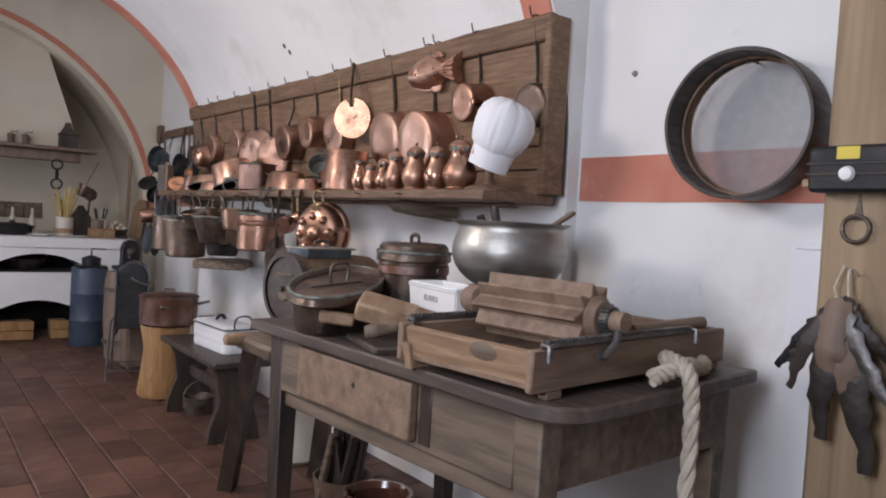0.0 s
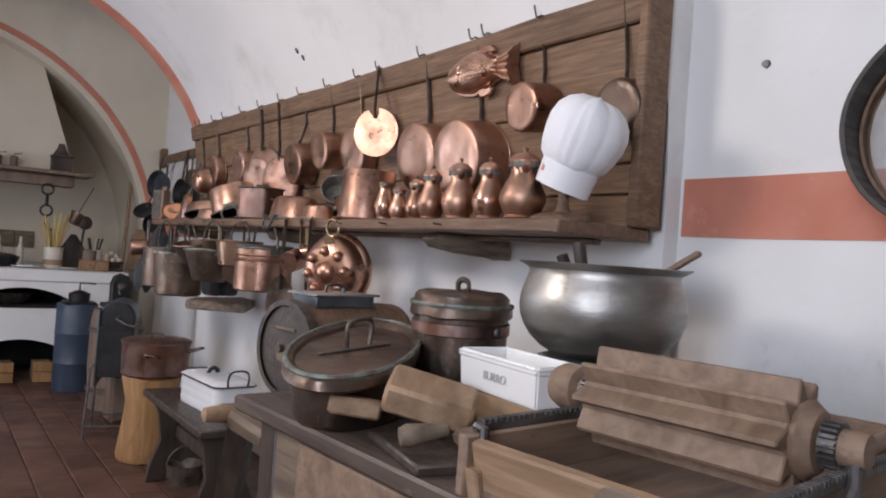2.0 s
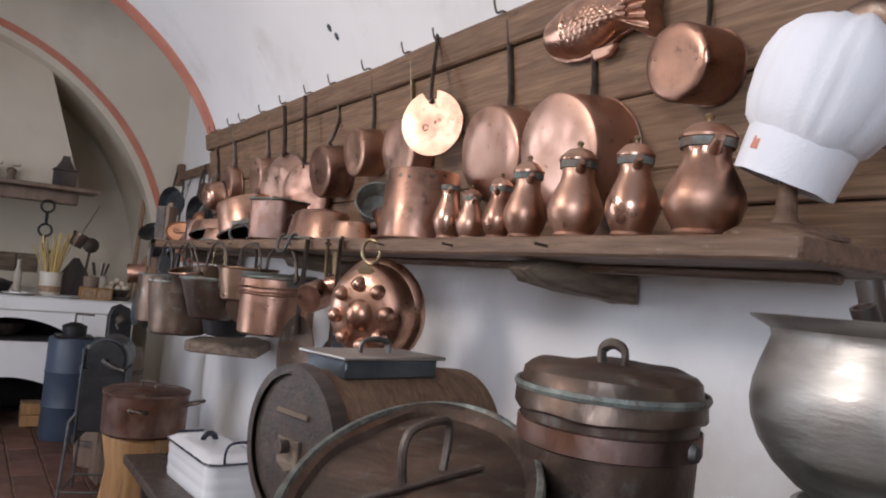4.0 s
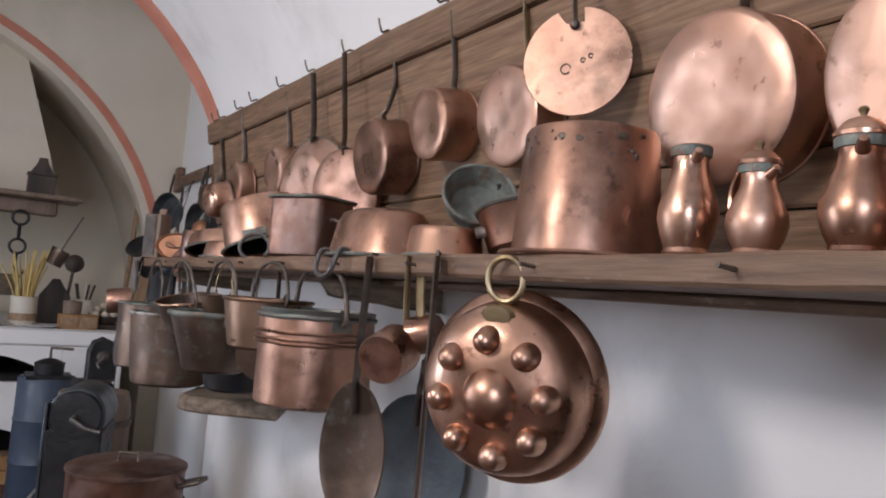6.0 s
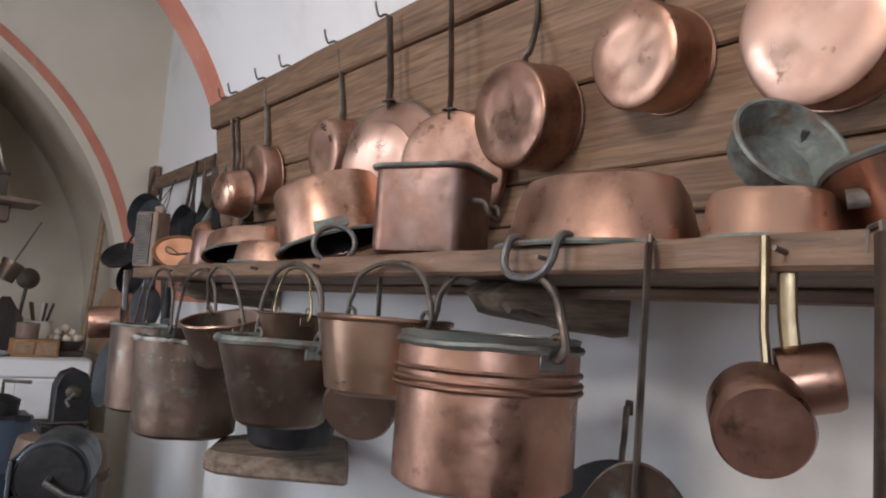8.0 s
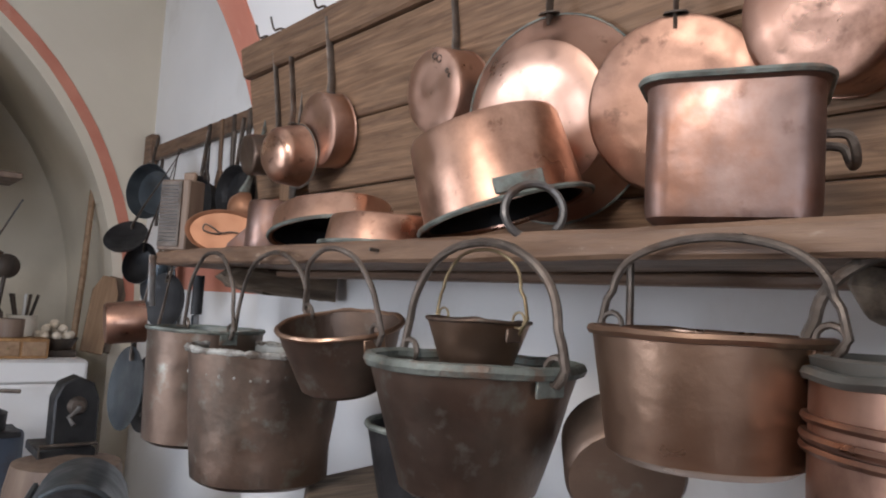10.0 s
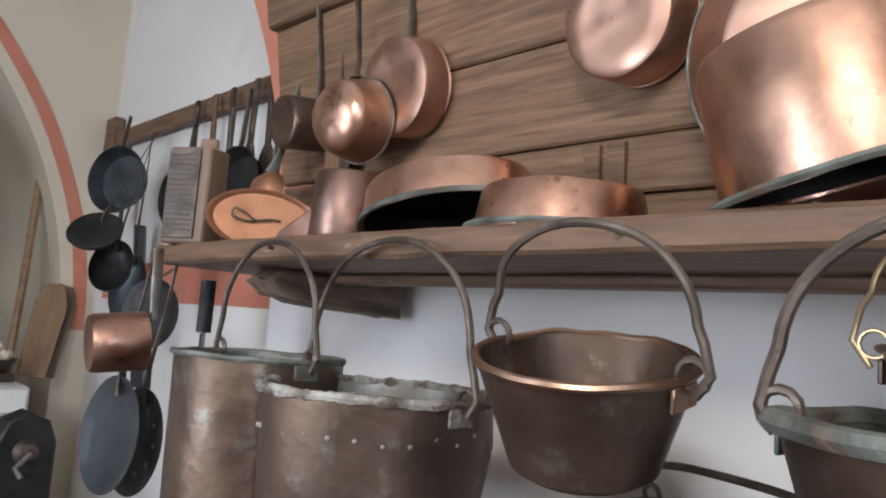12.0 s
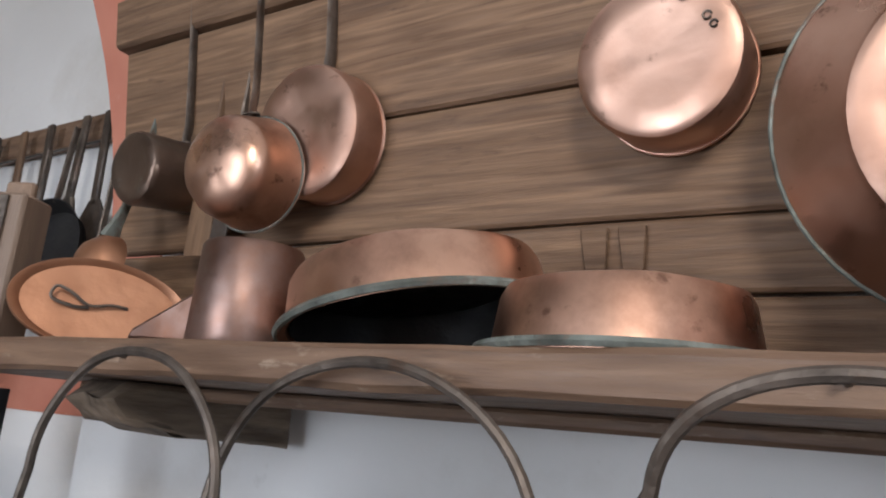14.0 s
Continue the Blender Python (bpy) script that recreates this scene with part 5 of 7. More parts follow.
def dough_trough():
    t = thing("dough_trough", "wooden dough machine with a fluted roller in a tray", "dough machine", Matrix.Translation((-0.865, 2.535, TZ - 0.028)) @ pose(0, 0, 0, 0, 0, 6.5) @ Matrix.Diagonal((0.80, 0.80, 0.80, 1)) @ Matrix.Translation((0.85, -2.60, 0)))
    x0, x1, y0, y1, z0, z1 = -0.85, 0.15, 2.60, 3.12, 0.06, 0.17
    part("tray_base", box(x1 - x0 - 0.03, y1 - y0 - 0.05, 0.018, ((x0 + x1) / 2 + 0.01, (y0 + y1) / 2, z0 + 0.012), 0.003), TROUGHWOOD, t)
    part("side", box(x1 - x0, 0.024, z1 - z0, ((x0 + x1) / 2, y0 + 0.012, (z0 + z1) / 2), 0.005), TROUGHWOOD, t)
    part("side", box(x1 - x0, 0.024, z1 - z0, ((x0 + x1) / 2, y1 - 0.012, (z0 + z1) / 2), 0.005), TROUGHWOOD, t)
    e = part("end", box(0.026, y1 - y0 - 0.052, z1 - z0 - 0.012, (x0 + 0.03, (y0 + y1) / 2, (z0 + z1) / 2), 0.005, Euler((0, -0.22, 0)).to_matrix()), TANWOOD, t)
    part("end", box(0.026, y1 - y0 - 0.052, z1 - z0, (x1 - 0.02, (y0 + y1) / 2, (z0 + z1) / 2), 0.005), TROUGHWOOD, t)
    part("medallion", lathe([(0, 0.004), (0.7, 0.004), (1.0, 0.0)], 32, pose(x0 + 0.012, 2.78, z0 + 0.078, 0, -102, 0) @ Matrix.Diagonal((0.026, 0.052, 1, 1))), TABLEWOOD, e, "dark stamped oval mark")
    for k in range(2):
        part("lettering", box(0.002, 0.15 - 0.03 * k, 0.008, (x0 + 0.0135 + 0.004 * k, 2.945, z0 + 0.092 - 0.022 * k), 0, Euler((0, -0.22, 0)).to_matrix()), TROUGHWOOD, e, "faded dark lettering")
    part("foot", prism([(-0.03, 0), (0.03, 0), (0.05, 0.08), (-0.05, 0.08)], 0.03, m=pose(x0 + 0.05, y1 - 0.02, 0.035, 90, 0, 0), bevel=0.004), TANWOOD, t)
    for x, y in ((x0 + 0.10, y0 + 0.02), (x1 - 0.06, y0 + 0.02), (x1 - 0.06, y1 - 0.02)):
        part("foot", box(0.06, 0.03, 0.030, (x, y, 0.050), 0.003), TROUGHWOOD, t)
    # rack bars with teeth along both sides
    for y in (y0 - 0.002, y1 - 0.012):
        bar = part("rack_bar", box(0.74, 0.016, 0.014, (-0.45, y, z1 + 0.009), 0.002), GREYIRON, t, "toothed grey iron rack")
        bm = bmesh.new()
        for i in range(46):
            box(0.008, 0.018, 0.008, (-0.80 + i * 0.0155, y, z1 + 0.019), 0, bm=bm)
        part("teeth", bm, GREYIRON, bar)
        for x in (-0.815, -0.09):
            part("bracket", tube([(x, y, z1 + 0.012), (x, y - 0.02, z1 + 0.01), (x, y - 0.02, z1 - 0.03)], 0.009, 8), GREYIRON, t)
    # fluted wooden roller
    o = []
    n = 9
    for i in range(n):
        for a, r in ((0.0, 0.098), (0.12, 0.098), (0.40, 0.066), (0.58, 0.066)):
            an = TAU * (i + a) / n + 0.3
            o.append((r * math.cos(an), r * math.sin(an)))
    rm = Matrix.Translation((-0.50, 3.07, 0.225)) @ pose(0, 0, 0, 90, 0, 0)
    ro = part("roller", prism(o, 0.40, m=rm, bevel=0.003), TROUGHWOOD, t)
    part("cheek", lathe([(0, 0), (0.062, 0), (0.066, 0.01), (0.05, 0.03), (0.03, 0.032), (0.028, 0.10), (0, 0.10)], 36, rm @ pose(0, 0, 0.40)), TROUGHWOOD, ro)
    part("knob", lathe([(0, -0.11), (0.04, -0.108), (0.048, -0.09), (0.046, -0.05), (0.03, -0.04), (0.028, 0.0), (0, 0)], 30, rm), TROUGHWOOD, ro, "turned wooden knob")
    for z in (0.435, -0.03):
        og = []
        for i in range(22):
            for a, r in ((0, 0.040), (0.5, 0.040), (0.55, 0.031), (0.95, 0.031)):
                an = TAU * (i + a) / 22
                og.append((r * math.cos(an), r * math.sin(an)))
        part("gear", prism(og, 0.026, m=rm @ pose(0, 0, z)), GREYIRON, ro, "grey iron gear wheel")
    part("axle_cap", lathe([(0, 0.49), (0.014, 0.488), (0.018, 0.475), (0.018, 0.45)], 20, rm), GREYIRON, ro)
    part("clamp", tube([(-0.50, y0 - 0.012, 0.225), (-0.53, y0 - 0.02, 0.17), (-0.58, y0 - 0.02, 0.135), (-0.60, y0 - 0.015, 0.14)], 0.011, 8), GREYIRON, t)
    part("rod", tube([(-0.36, 2.64, 0.185), (0.10, 2.66, 0.185)], 0.020, 12), TROUGHWOOD, t)
    return t


dough_trough()


def text_mesh(body, size, depth=0.0006):
    c = bpy.data.curves.new("lettering", "FONT")
    c.body, c.size, c.extrude, c.align_x, c.align_y = body, size, depth, "CENTER", "CENTER"
    ob = bpy.data.objects.new("tmp_text", c)
    scene.collection.objects.link(ob)
    bpy.context.view_layer.update()
    me = bpy.data.meshes.new_from_object(ob.evaluated_get(bpy.context.evaluated_depsgraph_get()))
    bpy.data.objects.remove(ob)
    return me


def butter_box():
    w, d, h = 0.118, 0.272, 0.078
    m = pose(-0.566, 3.212, TZ + 0.092, 0, 0, -6)
    t = thing("butter_box", "white glazed china butter box lettered BURRO", "butter box", m)
    bm = bmesh.new()

    def ring(k, z):
        return [bm.verts.new((sx * w / 2 * k, sy * (d / 2 - (1 - k) * w / 2), z)) for sx, sy in ((-1, -1), (1, -1), (1, 1), (-1, 1))]
    levels = [ring(0.93, 0), ring(0.97, h * 0.5), ring(1.0, h - 0.012), ring(1.04, h - 0.010), ring(1.04, h), ring(0.88, h), ring(0.84, 0.012)]
    for a, b in zip(levels, levels[1:]):
        for i in range(4):
            bm.faces.new((a[i], a[(i + 1) % 4], b[(i + 1) % 4], b[i]))
    bm.faces.new(levels[0])
    bm.faces.new(levels[-1])
    bmesh.ops.bevel(bm, geom=bm.edges[:], offset=0.004, segments=2, affect="EDGES")
    part("box", bm, CHINA, t)
    me = text_mesh("BURRO", 0.024)
    me.materials.append(INK)
    ob = new("lettering", me)
    ob.parent = t
    ob.matrix_local = Matrix.Translation((-w / 2 * 0.985 - 0.0015, 0.0, h * 0.46)) @ pose(0, 0, 0, 90, 0, -90) @ pose(0, 0, 0, -2, 0, 0)
    tagged(ob, "grey printed lettering")
    solid("wooden_block", box(0.11, 0.27, 0.092, (0, 0, 0.046), 0.006), TANWOOD, "pale wooden box standing under the china box", "wooden box", pose(-0.558, 3.195, TZ, 0, 0, -6))
    return t


butter_box()


def pewter_bowl():
    t = thing("pewter_bowl", "big dull grey metal bowl with a flared rim", "bowl", pose(-0.315, 3.237, 0.953) @ Matrix.Scale(0.79, 4))
    prof = [(0, 0.0), (0.10, 0.002), (0.136, 0.012), (0.167, 0.03), (0.195, 0.056), (0.216, 0.087), (0.2265, 0.115), (0.230, 0.142), (0.2275, 0.168), (0.220, 0.195), (0.211, 0.22), (0.207, 0.234), (0.210, 0.244), (0.236, 0.258), (0.238, 0.262), (0.232, 0.263), (0.205, 0.248), (0.200, 0.235), (0.215, 0.185), (0.220, 0.135), (0.20, 0.08), (0.1, 0.01), (0, 0.008)]
    part("body", lathe(prof, 72, wobble=0.0012), PEWTER, t)
    s = thing("pot_stand", "round grey metal burner stand under the big bowl", "stand", pose(-0.315, 3.237, TZ) @ Matrix.Diagonal((0.84, 0.84, 0.76, 1)))
    part("ring", lathe([(0.155, 0.0), (0.16, 0.002), (0.145, 0.10), (0.15, 0.17), (0.158, 0.205), (0.150, 0.207), (0.138, 0.17), (0.135, 0.1), (0.15, 0.0)], 48), PEWTER, s)
    part("tap", tube([(-0.10, -0.12, 0.165), (-0.12, -0.145, 0.15), (-0.13, -0.16, 0.12)], 0.009, 8), BRASS, s)
    for k, (a, tilt, l, rr, mt) in enumerate(((160, 26, 0.265, 0.016, DARKWOOD), (120, 12, 0.285, 0.018, DARKWOOD), (-60, 54.5, 0.465, 0.022, TROUGHWOOD))):
        u = thing("wooden_spoon" if k == 2 else "wooden_tube", "brown wooden spoon leaning in the grey bowl" if k == 2 else "dark wooden tube standing in the grey bowl", "spoon" if k == 2 else "tube",
                  Matrix.Translation((-0.315, 3.237, 0.969)) @ Matrix.Scale(0.80, 4) @ Matrix.Translation((0.05, -0.035, 0) if k < 2 else (0, 0, 0)) @ pose(0, 0, 0, 0, 0, a) @ pose(0.08 if k < 2 else -0.13, 0, 0.02, 0, tilt, 0), "tools in the grey bowl")
        if k == 2:
            part("shaft", box(0.016, 0.052, l, (0, 0, l / 2), 0.005), mt, u)
            part("hole", lathe([(0, 0.001), (0.006, 0.001), (0.006, 0)], 10, pose(-0.0065, 0, l - 0.03, 0, -90, 0)), BLACKIRON, u)
        else:
            part("shaft", lathe([(0, 0), (rr, 0), (rr, l), (rr * 0.72, l), (rr * 0.7, l - 0.05), (0, l - 0.05)], 20), mt, u)
    return t


pewter_bowl()


def oval_ring(a, b, z, n=56):
    return [(a * math.cos(TAU * i / n), b * math.sin(TAU * i / n), z) for i in range(n)]


def fish_kettle():
    t = thing("fish_kettle", "oval tarnished copper fish kettle with a handled lid", "kettle", pose(-0.715, 3.60, TZ, 0, 0, 50) @ Matrix.Diagonal((0.76, 0.88, 0.92, 1)))
    part("body", lathe([(0, 0), (0.92, 0), (0.95, 0.01), (0.97, 0.06), (1.0, 0.122)], 56, squash=(0.365, 0.150), wobble=0.01), COPPER_DULL, t)
    lid = part("lid", lathe([(1.06, 0.135), (1.07, 0.139), (1.05, 0.155), (1.0, 0.165), (0.93, 0.160), (0.90, 0.150), (0, 0.152)], 56, squash=(0.435, 0.150), wobble=0.01), COPPER_DULL, t)
    lid.matrix_local = pose(0, 0, -0.006, 0, -3.5, 0)
    part("lid_rim", tube(oval_ring(0.444, 0.154, 0.163), 0.007, 6, close=True), VERDI, lid, "green patinated rim")
    part("lid_strap", box(0.012, 0.27, 0.006, (-0.03, 0, 0.155), 0.002, Euler((0, 0, 1.0)).to_matrix()), IRON, lid)
    part("lid_handle", tube([(-0.045, 0.02, 0.155), (-0.05, 0.022, 0.20), (-0.035, 0.012, 0.222), (0.035, -0.02, 0.222), (0.05, -0.026, 0.20), (0.045, -0.022, 0.155)], 0.006, 8), IRON, lid)
    for s in (-1, 1):
        part("handle", tube([(s * 0.355, -0.05, 0.10), (s * 0.38, -0.05, 0.105), (s * 0.395, 0, 0.105), (s * 0.38, 0.05, 0.105), (s * 0.355, 0.05, 0.10)], 0.007, 8), COPPER_DULL, t)
    return t


fish_kettle()


def oval_pot():
    t = thing("oval_casserole", "tall dark copper casserole with a dented lid", "casserole", pose(-0.445, 3.575, TZ, 0, 0, 45) @ Matrix.Diagonal((0.66, 0.66, 0.93, 1)))
    part("body", lathe([(0, 0), (0.72, 0.0), (0.86, 0.03), (0.95, 0.09), (0.97, 0.16), (0.99, 0.24)], 56, squash=(0.215, 0.18), wobble=0.012), COPPER_DULL, t)
    part("strap", lathe([(0.985, 0.185), (1.005, 0.187), (1.005, 0.215), (0.985, 0.217)], 56, squash=(0.218, 0.183)), COPPER_LILAC, t)
    lid = part("lid", lathe([(1.03, 0.232), (1.05, 0.236), (1.04, 0.258), (0.99, 0.27), (0.97, 0.285), (0.9, 0.293), (0, 0.298)], 56, squash=(0.218, 0.183), wobble=0.014), COPPER_DULL, t)
    part("lid_rim", tube(oval_ring(0.225, 0.19, 0.262), 0.006, 6, close=True), VERDI, lid)
    part("handle", tube([(-0.012, -0.02, 0.29), (-0.016, -0.022, 0.316), (0.0, 0.0, 0.326), (0.016, 0.022, 0.316), (0.012, 0.02, 0.29)], 0.008, 8, flat=1.4), IRON, lid)
    part("lug", lathe([(0, 0.014), (0.010, 0.012), (0.014, 0)], 14, pose(-0.13, -0.15, 0.20, 0, -90, 50)), GREYIRON, t)
    return t


oval_pot()


def churn():
    """A wooden drum on its side with a metal lid box on top, on a low stand."""
    t = thing("butter_churn", "round wooden butter churn with a grey metal lid", "churn", Matrix.Translation((-0.70, 4.04, 0.868)) @ pose(0, 0, 0, 0, 0, 10) @ pose(0, 0, 0, 0, 90, 0) @ Matrix.Scale(0.63, 4))
    part("drum", lathe([(0, 0.01), (0.19, 0.01), (0.20, 0.014), (0.205, 0.15), (0.205, 0.50), (0.198, 0.61), (0, 0.62)], 56), BOARD, t)
    part("front_hoop", lathe([(0.19, -0.012), (0.215, -0.012), (0.218, 0.03), (0.206, 0.032), (0.19, 0.012)], 56), DARKWOOD, t)
    f = part("front_plate", lathe([(0, 0.0), (0.188, 0.0), (0.188, 0.008)], 48), DARKWOOD, t, "dark round front with raised plates")
    part("name_plate", box(0.016, 0.15, 0.012, (-0.085, 0, -0.004), 0.003), TABLEWOOD, f)
    part("shield", prism([(-0.03, -0.05), (0.04, -0.05), (0.06, 0), (0.04, 0.05), (-0.03, 0.05)], 0.014, m=pose(0.01, 0, -0.013), bevel=0.003), TABLEWOOD, f)
    part("axle", tube([(0, 0, 0.0), (0, 0, -0.04)], 0.018, 12), IRON, f)
    b = part("lid_box", box(0.055, 0.19, 0.33, (-0.215, 0, 0.25), 0.004), SLATE, t, "grey sheet metal lid")
    part("lid_flange", box(0.010, 0.225, 0.37, (-0.245, 0, 0.25), 0.003), PEWTER, b)
    part("lid_handle", tube([(-0.25, 0.0, 0.20), (-0.28, 0.0, 0.205), (-0.288, 0.0, 0.25), (-0.28, 0.0, 0.295), (-0.25, 0.0, 0.30)], 0.007, 8, flat=1.6), GREYIRON, b)
    for z in (0.08, 0.38):
        part("leg_frame", prism([(-0.17, 0), (-0.12, 0), (-0.08, 0.06), (0.08, 0.06), (0.12, 0), (0.17, 0), (0.15, 0.15), (-0.15, 0.15)], 0.03, m=pose(0, 0, 0, 0, 0, 0) @ Matrix(((0, -1, 0, 0.295), (1, 0, 0, 0), (0, 0, 1, z), (0, 0, 0, 1)))), DARKWOOD, t)
    return t


churn()

# wooden press tools on a dark board
t = thing("wooden_press", "pale wooden hand press with a square handle", "press", pose(-0.76, 3.27, TZ + 0.018, 0, 0, -38))
part("block", box(0.17, 0.115, 0.055, (0.02, 0, 0.068), 0.008, Euler((0.25, 0.22, 0)).to_matrix()), TANWOOD, t)
part("handle", box(0.10, 0.035, 0.035, (-0.12, -0.015, 0.045), 0.006, Euler((0, 0.12, 0.12)).to_matrix()), TANWOOD, t)
t = thing("wooden_mallet", "dark round-handled wooden tool on the table", "mallet", pose(-0.765, 3.12, TZ + 0.025, 0, 0, -20) @ Matrix.Scale(0.85, 4))
part("head", box(0.20, 0.08, 0.03, (0.09, 0.02, 0.035), 0.008, Euler((0, -0.22, 0)).to_matrix()), TABLEWOOD, t)
part("handle", lathe([(0, 0), (0.018, 0.004), (0.023, 0.02), (0.02, 0.05), (0.013, 0.10), (0, 0.11)], 20, pose(-0.14, -0.01, 0.03, 0, 82, 0)), TABLEWOOD, t)
solid("chopping_board", box(0.26, 0.30, 0.02, (0, 0, 0.01), 0.005), DARKWOOD, "dark wooden board lying on the table", "board", pose(-0.755, 3.19, TZ, 0, 0, -12) @ Matrix.Diagonal((0.8, 0.85, 1, 1)))


def rope():
    t = thing("rope", "thick pale hemp rope knotted over the table end", "rope", Matrix.Translation((-0.04, 0, 0.098)) @ TABLE)
    path = [(-0.42, 2.60, 0.728), (-0.36, 2.585, 0.742), (-0.30, 2.575, 0.752), (-0.20, 2.60, 0.735), (-0.10, 2.63, 0.728), (-0.05, 2.67, 0.728), (-0.10, 2.72, 0.728), (-0.2, 2.70, 0.735), (-0.30, 2.63, 0.76), (-0.34, 2.55, 0.745), (-0.335, 2.535, 0.66), (-0.325, 2.54, 0.5), (-0.335, 2.55, 0.3),
            (-0.345, 2.55, 0.1), (-0.34, 2.55, -0.02)]
    pts = []
    for i in range(len(path) - 1):
        a, b = Vector(path[i]), Vector(path[i + 1])
        p0 = Vector(path[max(i - 1, 0)])
        p3 = Vector(path[min(i + 2, len(path) - 1)])
        for k in range(10):
            s = k / 10
            pts.append(0.5 * ((2 * a) + (b - p0) * s + (2 * p0 - 5 * a + 4 * b - p3) * s * s + (3 * a - p0 - 3 * b + p3) * s ** 3))
    for j in range(3):
        st_ = []
        for i, p in enumerate(pts):
            d = (pts[min(i + 1, len(pts) - 1)] - pts[max(i - 1, 0)]).normalized()
            u = d.orthogonal().normalized() if abs(d.y) > 0.9 else (Vector((0, 1, 0)) - d * d.y).normalized()
            v_ = d.cross(u)
            a = i * 0.62 + TAU * j / 3
            st_.append(p + (u * math.cos(a) + v_ * math.sin(a)) * 0.0105)
        part("strand", tube(st_, 0.0112, 7), ROPE, t)
    return t


rope()


# ---- sieve, wooden post and what hangs on them ----
def sieve():
    t = thing("flour_sieve", "big round flour sieve with a dark bentwood hoop", "sieve", look((0.040, 2.675, 1.466), (-1.26, 2.465, 1.43)) @ pose(0, 0, 0, 0, 180, 0))
    R = 0.201
    part("hoop", lathe([(R, -0.07), (R + 0.006, -0.07), (R + 0.007, 0.075), (R + 0.004, 0.08), (R - 0.004, 0.08), (R - 0.005, -0.065)], 72, wobble=0.003), DARKWOOD, t)
    part("inner_hoop", lathe([(R - 0.012, -0.06), (R - 0.005, -0.06), (R - 0.005, -0.01), (R - 0.012, -0.01)], 72), BOARD, t)
    part("hanging_nail", tube([(0, R - 0.02, 0.03), (0, R - 0.016, -0.06), (0, R - 0.016, -0.25)], 0.003, 6), IRON, t)
    part("mesh", lathe([(0, -0.058), (R - 0.012, -0.058)], 64), SIEVE, t, "fine see-through mesh")
    return t


SIEVE = MESH
_nt = SIEVE.node_tree
_mx = _nt.nodes.new("ShaderNodeMixShader")
_tr = _nt.nodes.new("ShaderNodeBsdfTransparent")
_mx.inputs[0].default_value = 0.52
_nt.links.new(_tr.outputs[0], _mx.inputs[1])
_nt.links.new(_nt.nodes["Principled BSDF"].outputs[0], _mx.inputs[2])
_nt.links.new(_mx.outputs[0], _nt.nodes["Material Output"].inputs[0])
sieve()
bm = box(0.26, 0.27, TOP - FLOOR, (0.015, 2.235, (TOP + FLOOR) / 2), 0.012)
bmesh.ops.subdivide_edges(bm, edges=[e for e in bm.edges if abs(e.verts[0].co.z - e.verts[1].co.z) > 1], cuts=24)
for v_ in bm.verts:
    v_.co += Vector((0.006, 0.006, 0)) * noise.noise(v_.co * 2.7)
solid("wooden_post", bm, POSTWOOD, "thick pine post standing beside the white wall", "post")
t = thing("strapped_case", "small black strapped case with a yellow sticker on the post", "case", pose(-0.145, 2.245, 1.318))
part("case", box(0.06, 0.27, 0.105, (0, 0, 0), 0.008), BLACKIRON, t)
for z in (-0.012, 0.012):
    part("strap", box(0.064, 0.275, 0.008, (0, 0, z), 0.002), LEATHER, t)
part("sticker", box(0.002, 0.05, 0.028, (-0.031, 0.045, 0.035), 0), YELLOW, t, "yellow sticker")
part("button", lathe([(0, 0.012), (0.014, 0.010), (0.018, 0)], 18, pose(-0.031, 0.045, -0.012, 0, -90, 0)), CHINA, t, "pale round button")
part("tab", box(0.03, 0.03, 0.02, (0.01, 0.145, -0.03), 0.003), TANWOOD, t)
t = thing("iron_ring", "dark iron ring hung from a staple on the post", "ring", pose(-0.115, 2.285, 1.215))
part("staple", prism([(-0.012, -0.03), (0.012, -0.03), (0.0, 0.035)], 0.006, m=pose(0, 0, 0.02, 90, 0, 90) @ pose(0, 0, -0.003), bevel=0.001), IRON, t)
part("ring", tube(arc((-0.012, 0, -0.03), 0.03, 0, 360, 22, "yz")[:-1], 0.005, 8, close=True), IRON, t)
t = thing("tool_bundle", "bundle of dark leather sheaths and blades tied with cord", "tool bundle", pose(-0.13, 2.28, 1.08))
part("cord", tube([(0.01, -0.005, 0.0), (-0.02, 0.0, 0.01), (-0.035, -0.01, -0.07), (-0.045, -0.015, -0.16), (-0.03, -0.01, -0.26)], 0.0035, 6), ROPE, t, "pale cord")
part("cord", tube([(0.0, 0.02, 0.02), (-0.02, 0.03, -0.03), (-0.04, 0.0, -0.10), (-0.045, -0.03, -0.16)], 0.003, 6), ROPE, t, "pale cord")
r_b = random.Random(12)
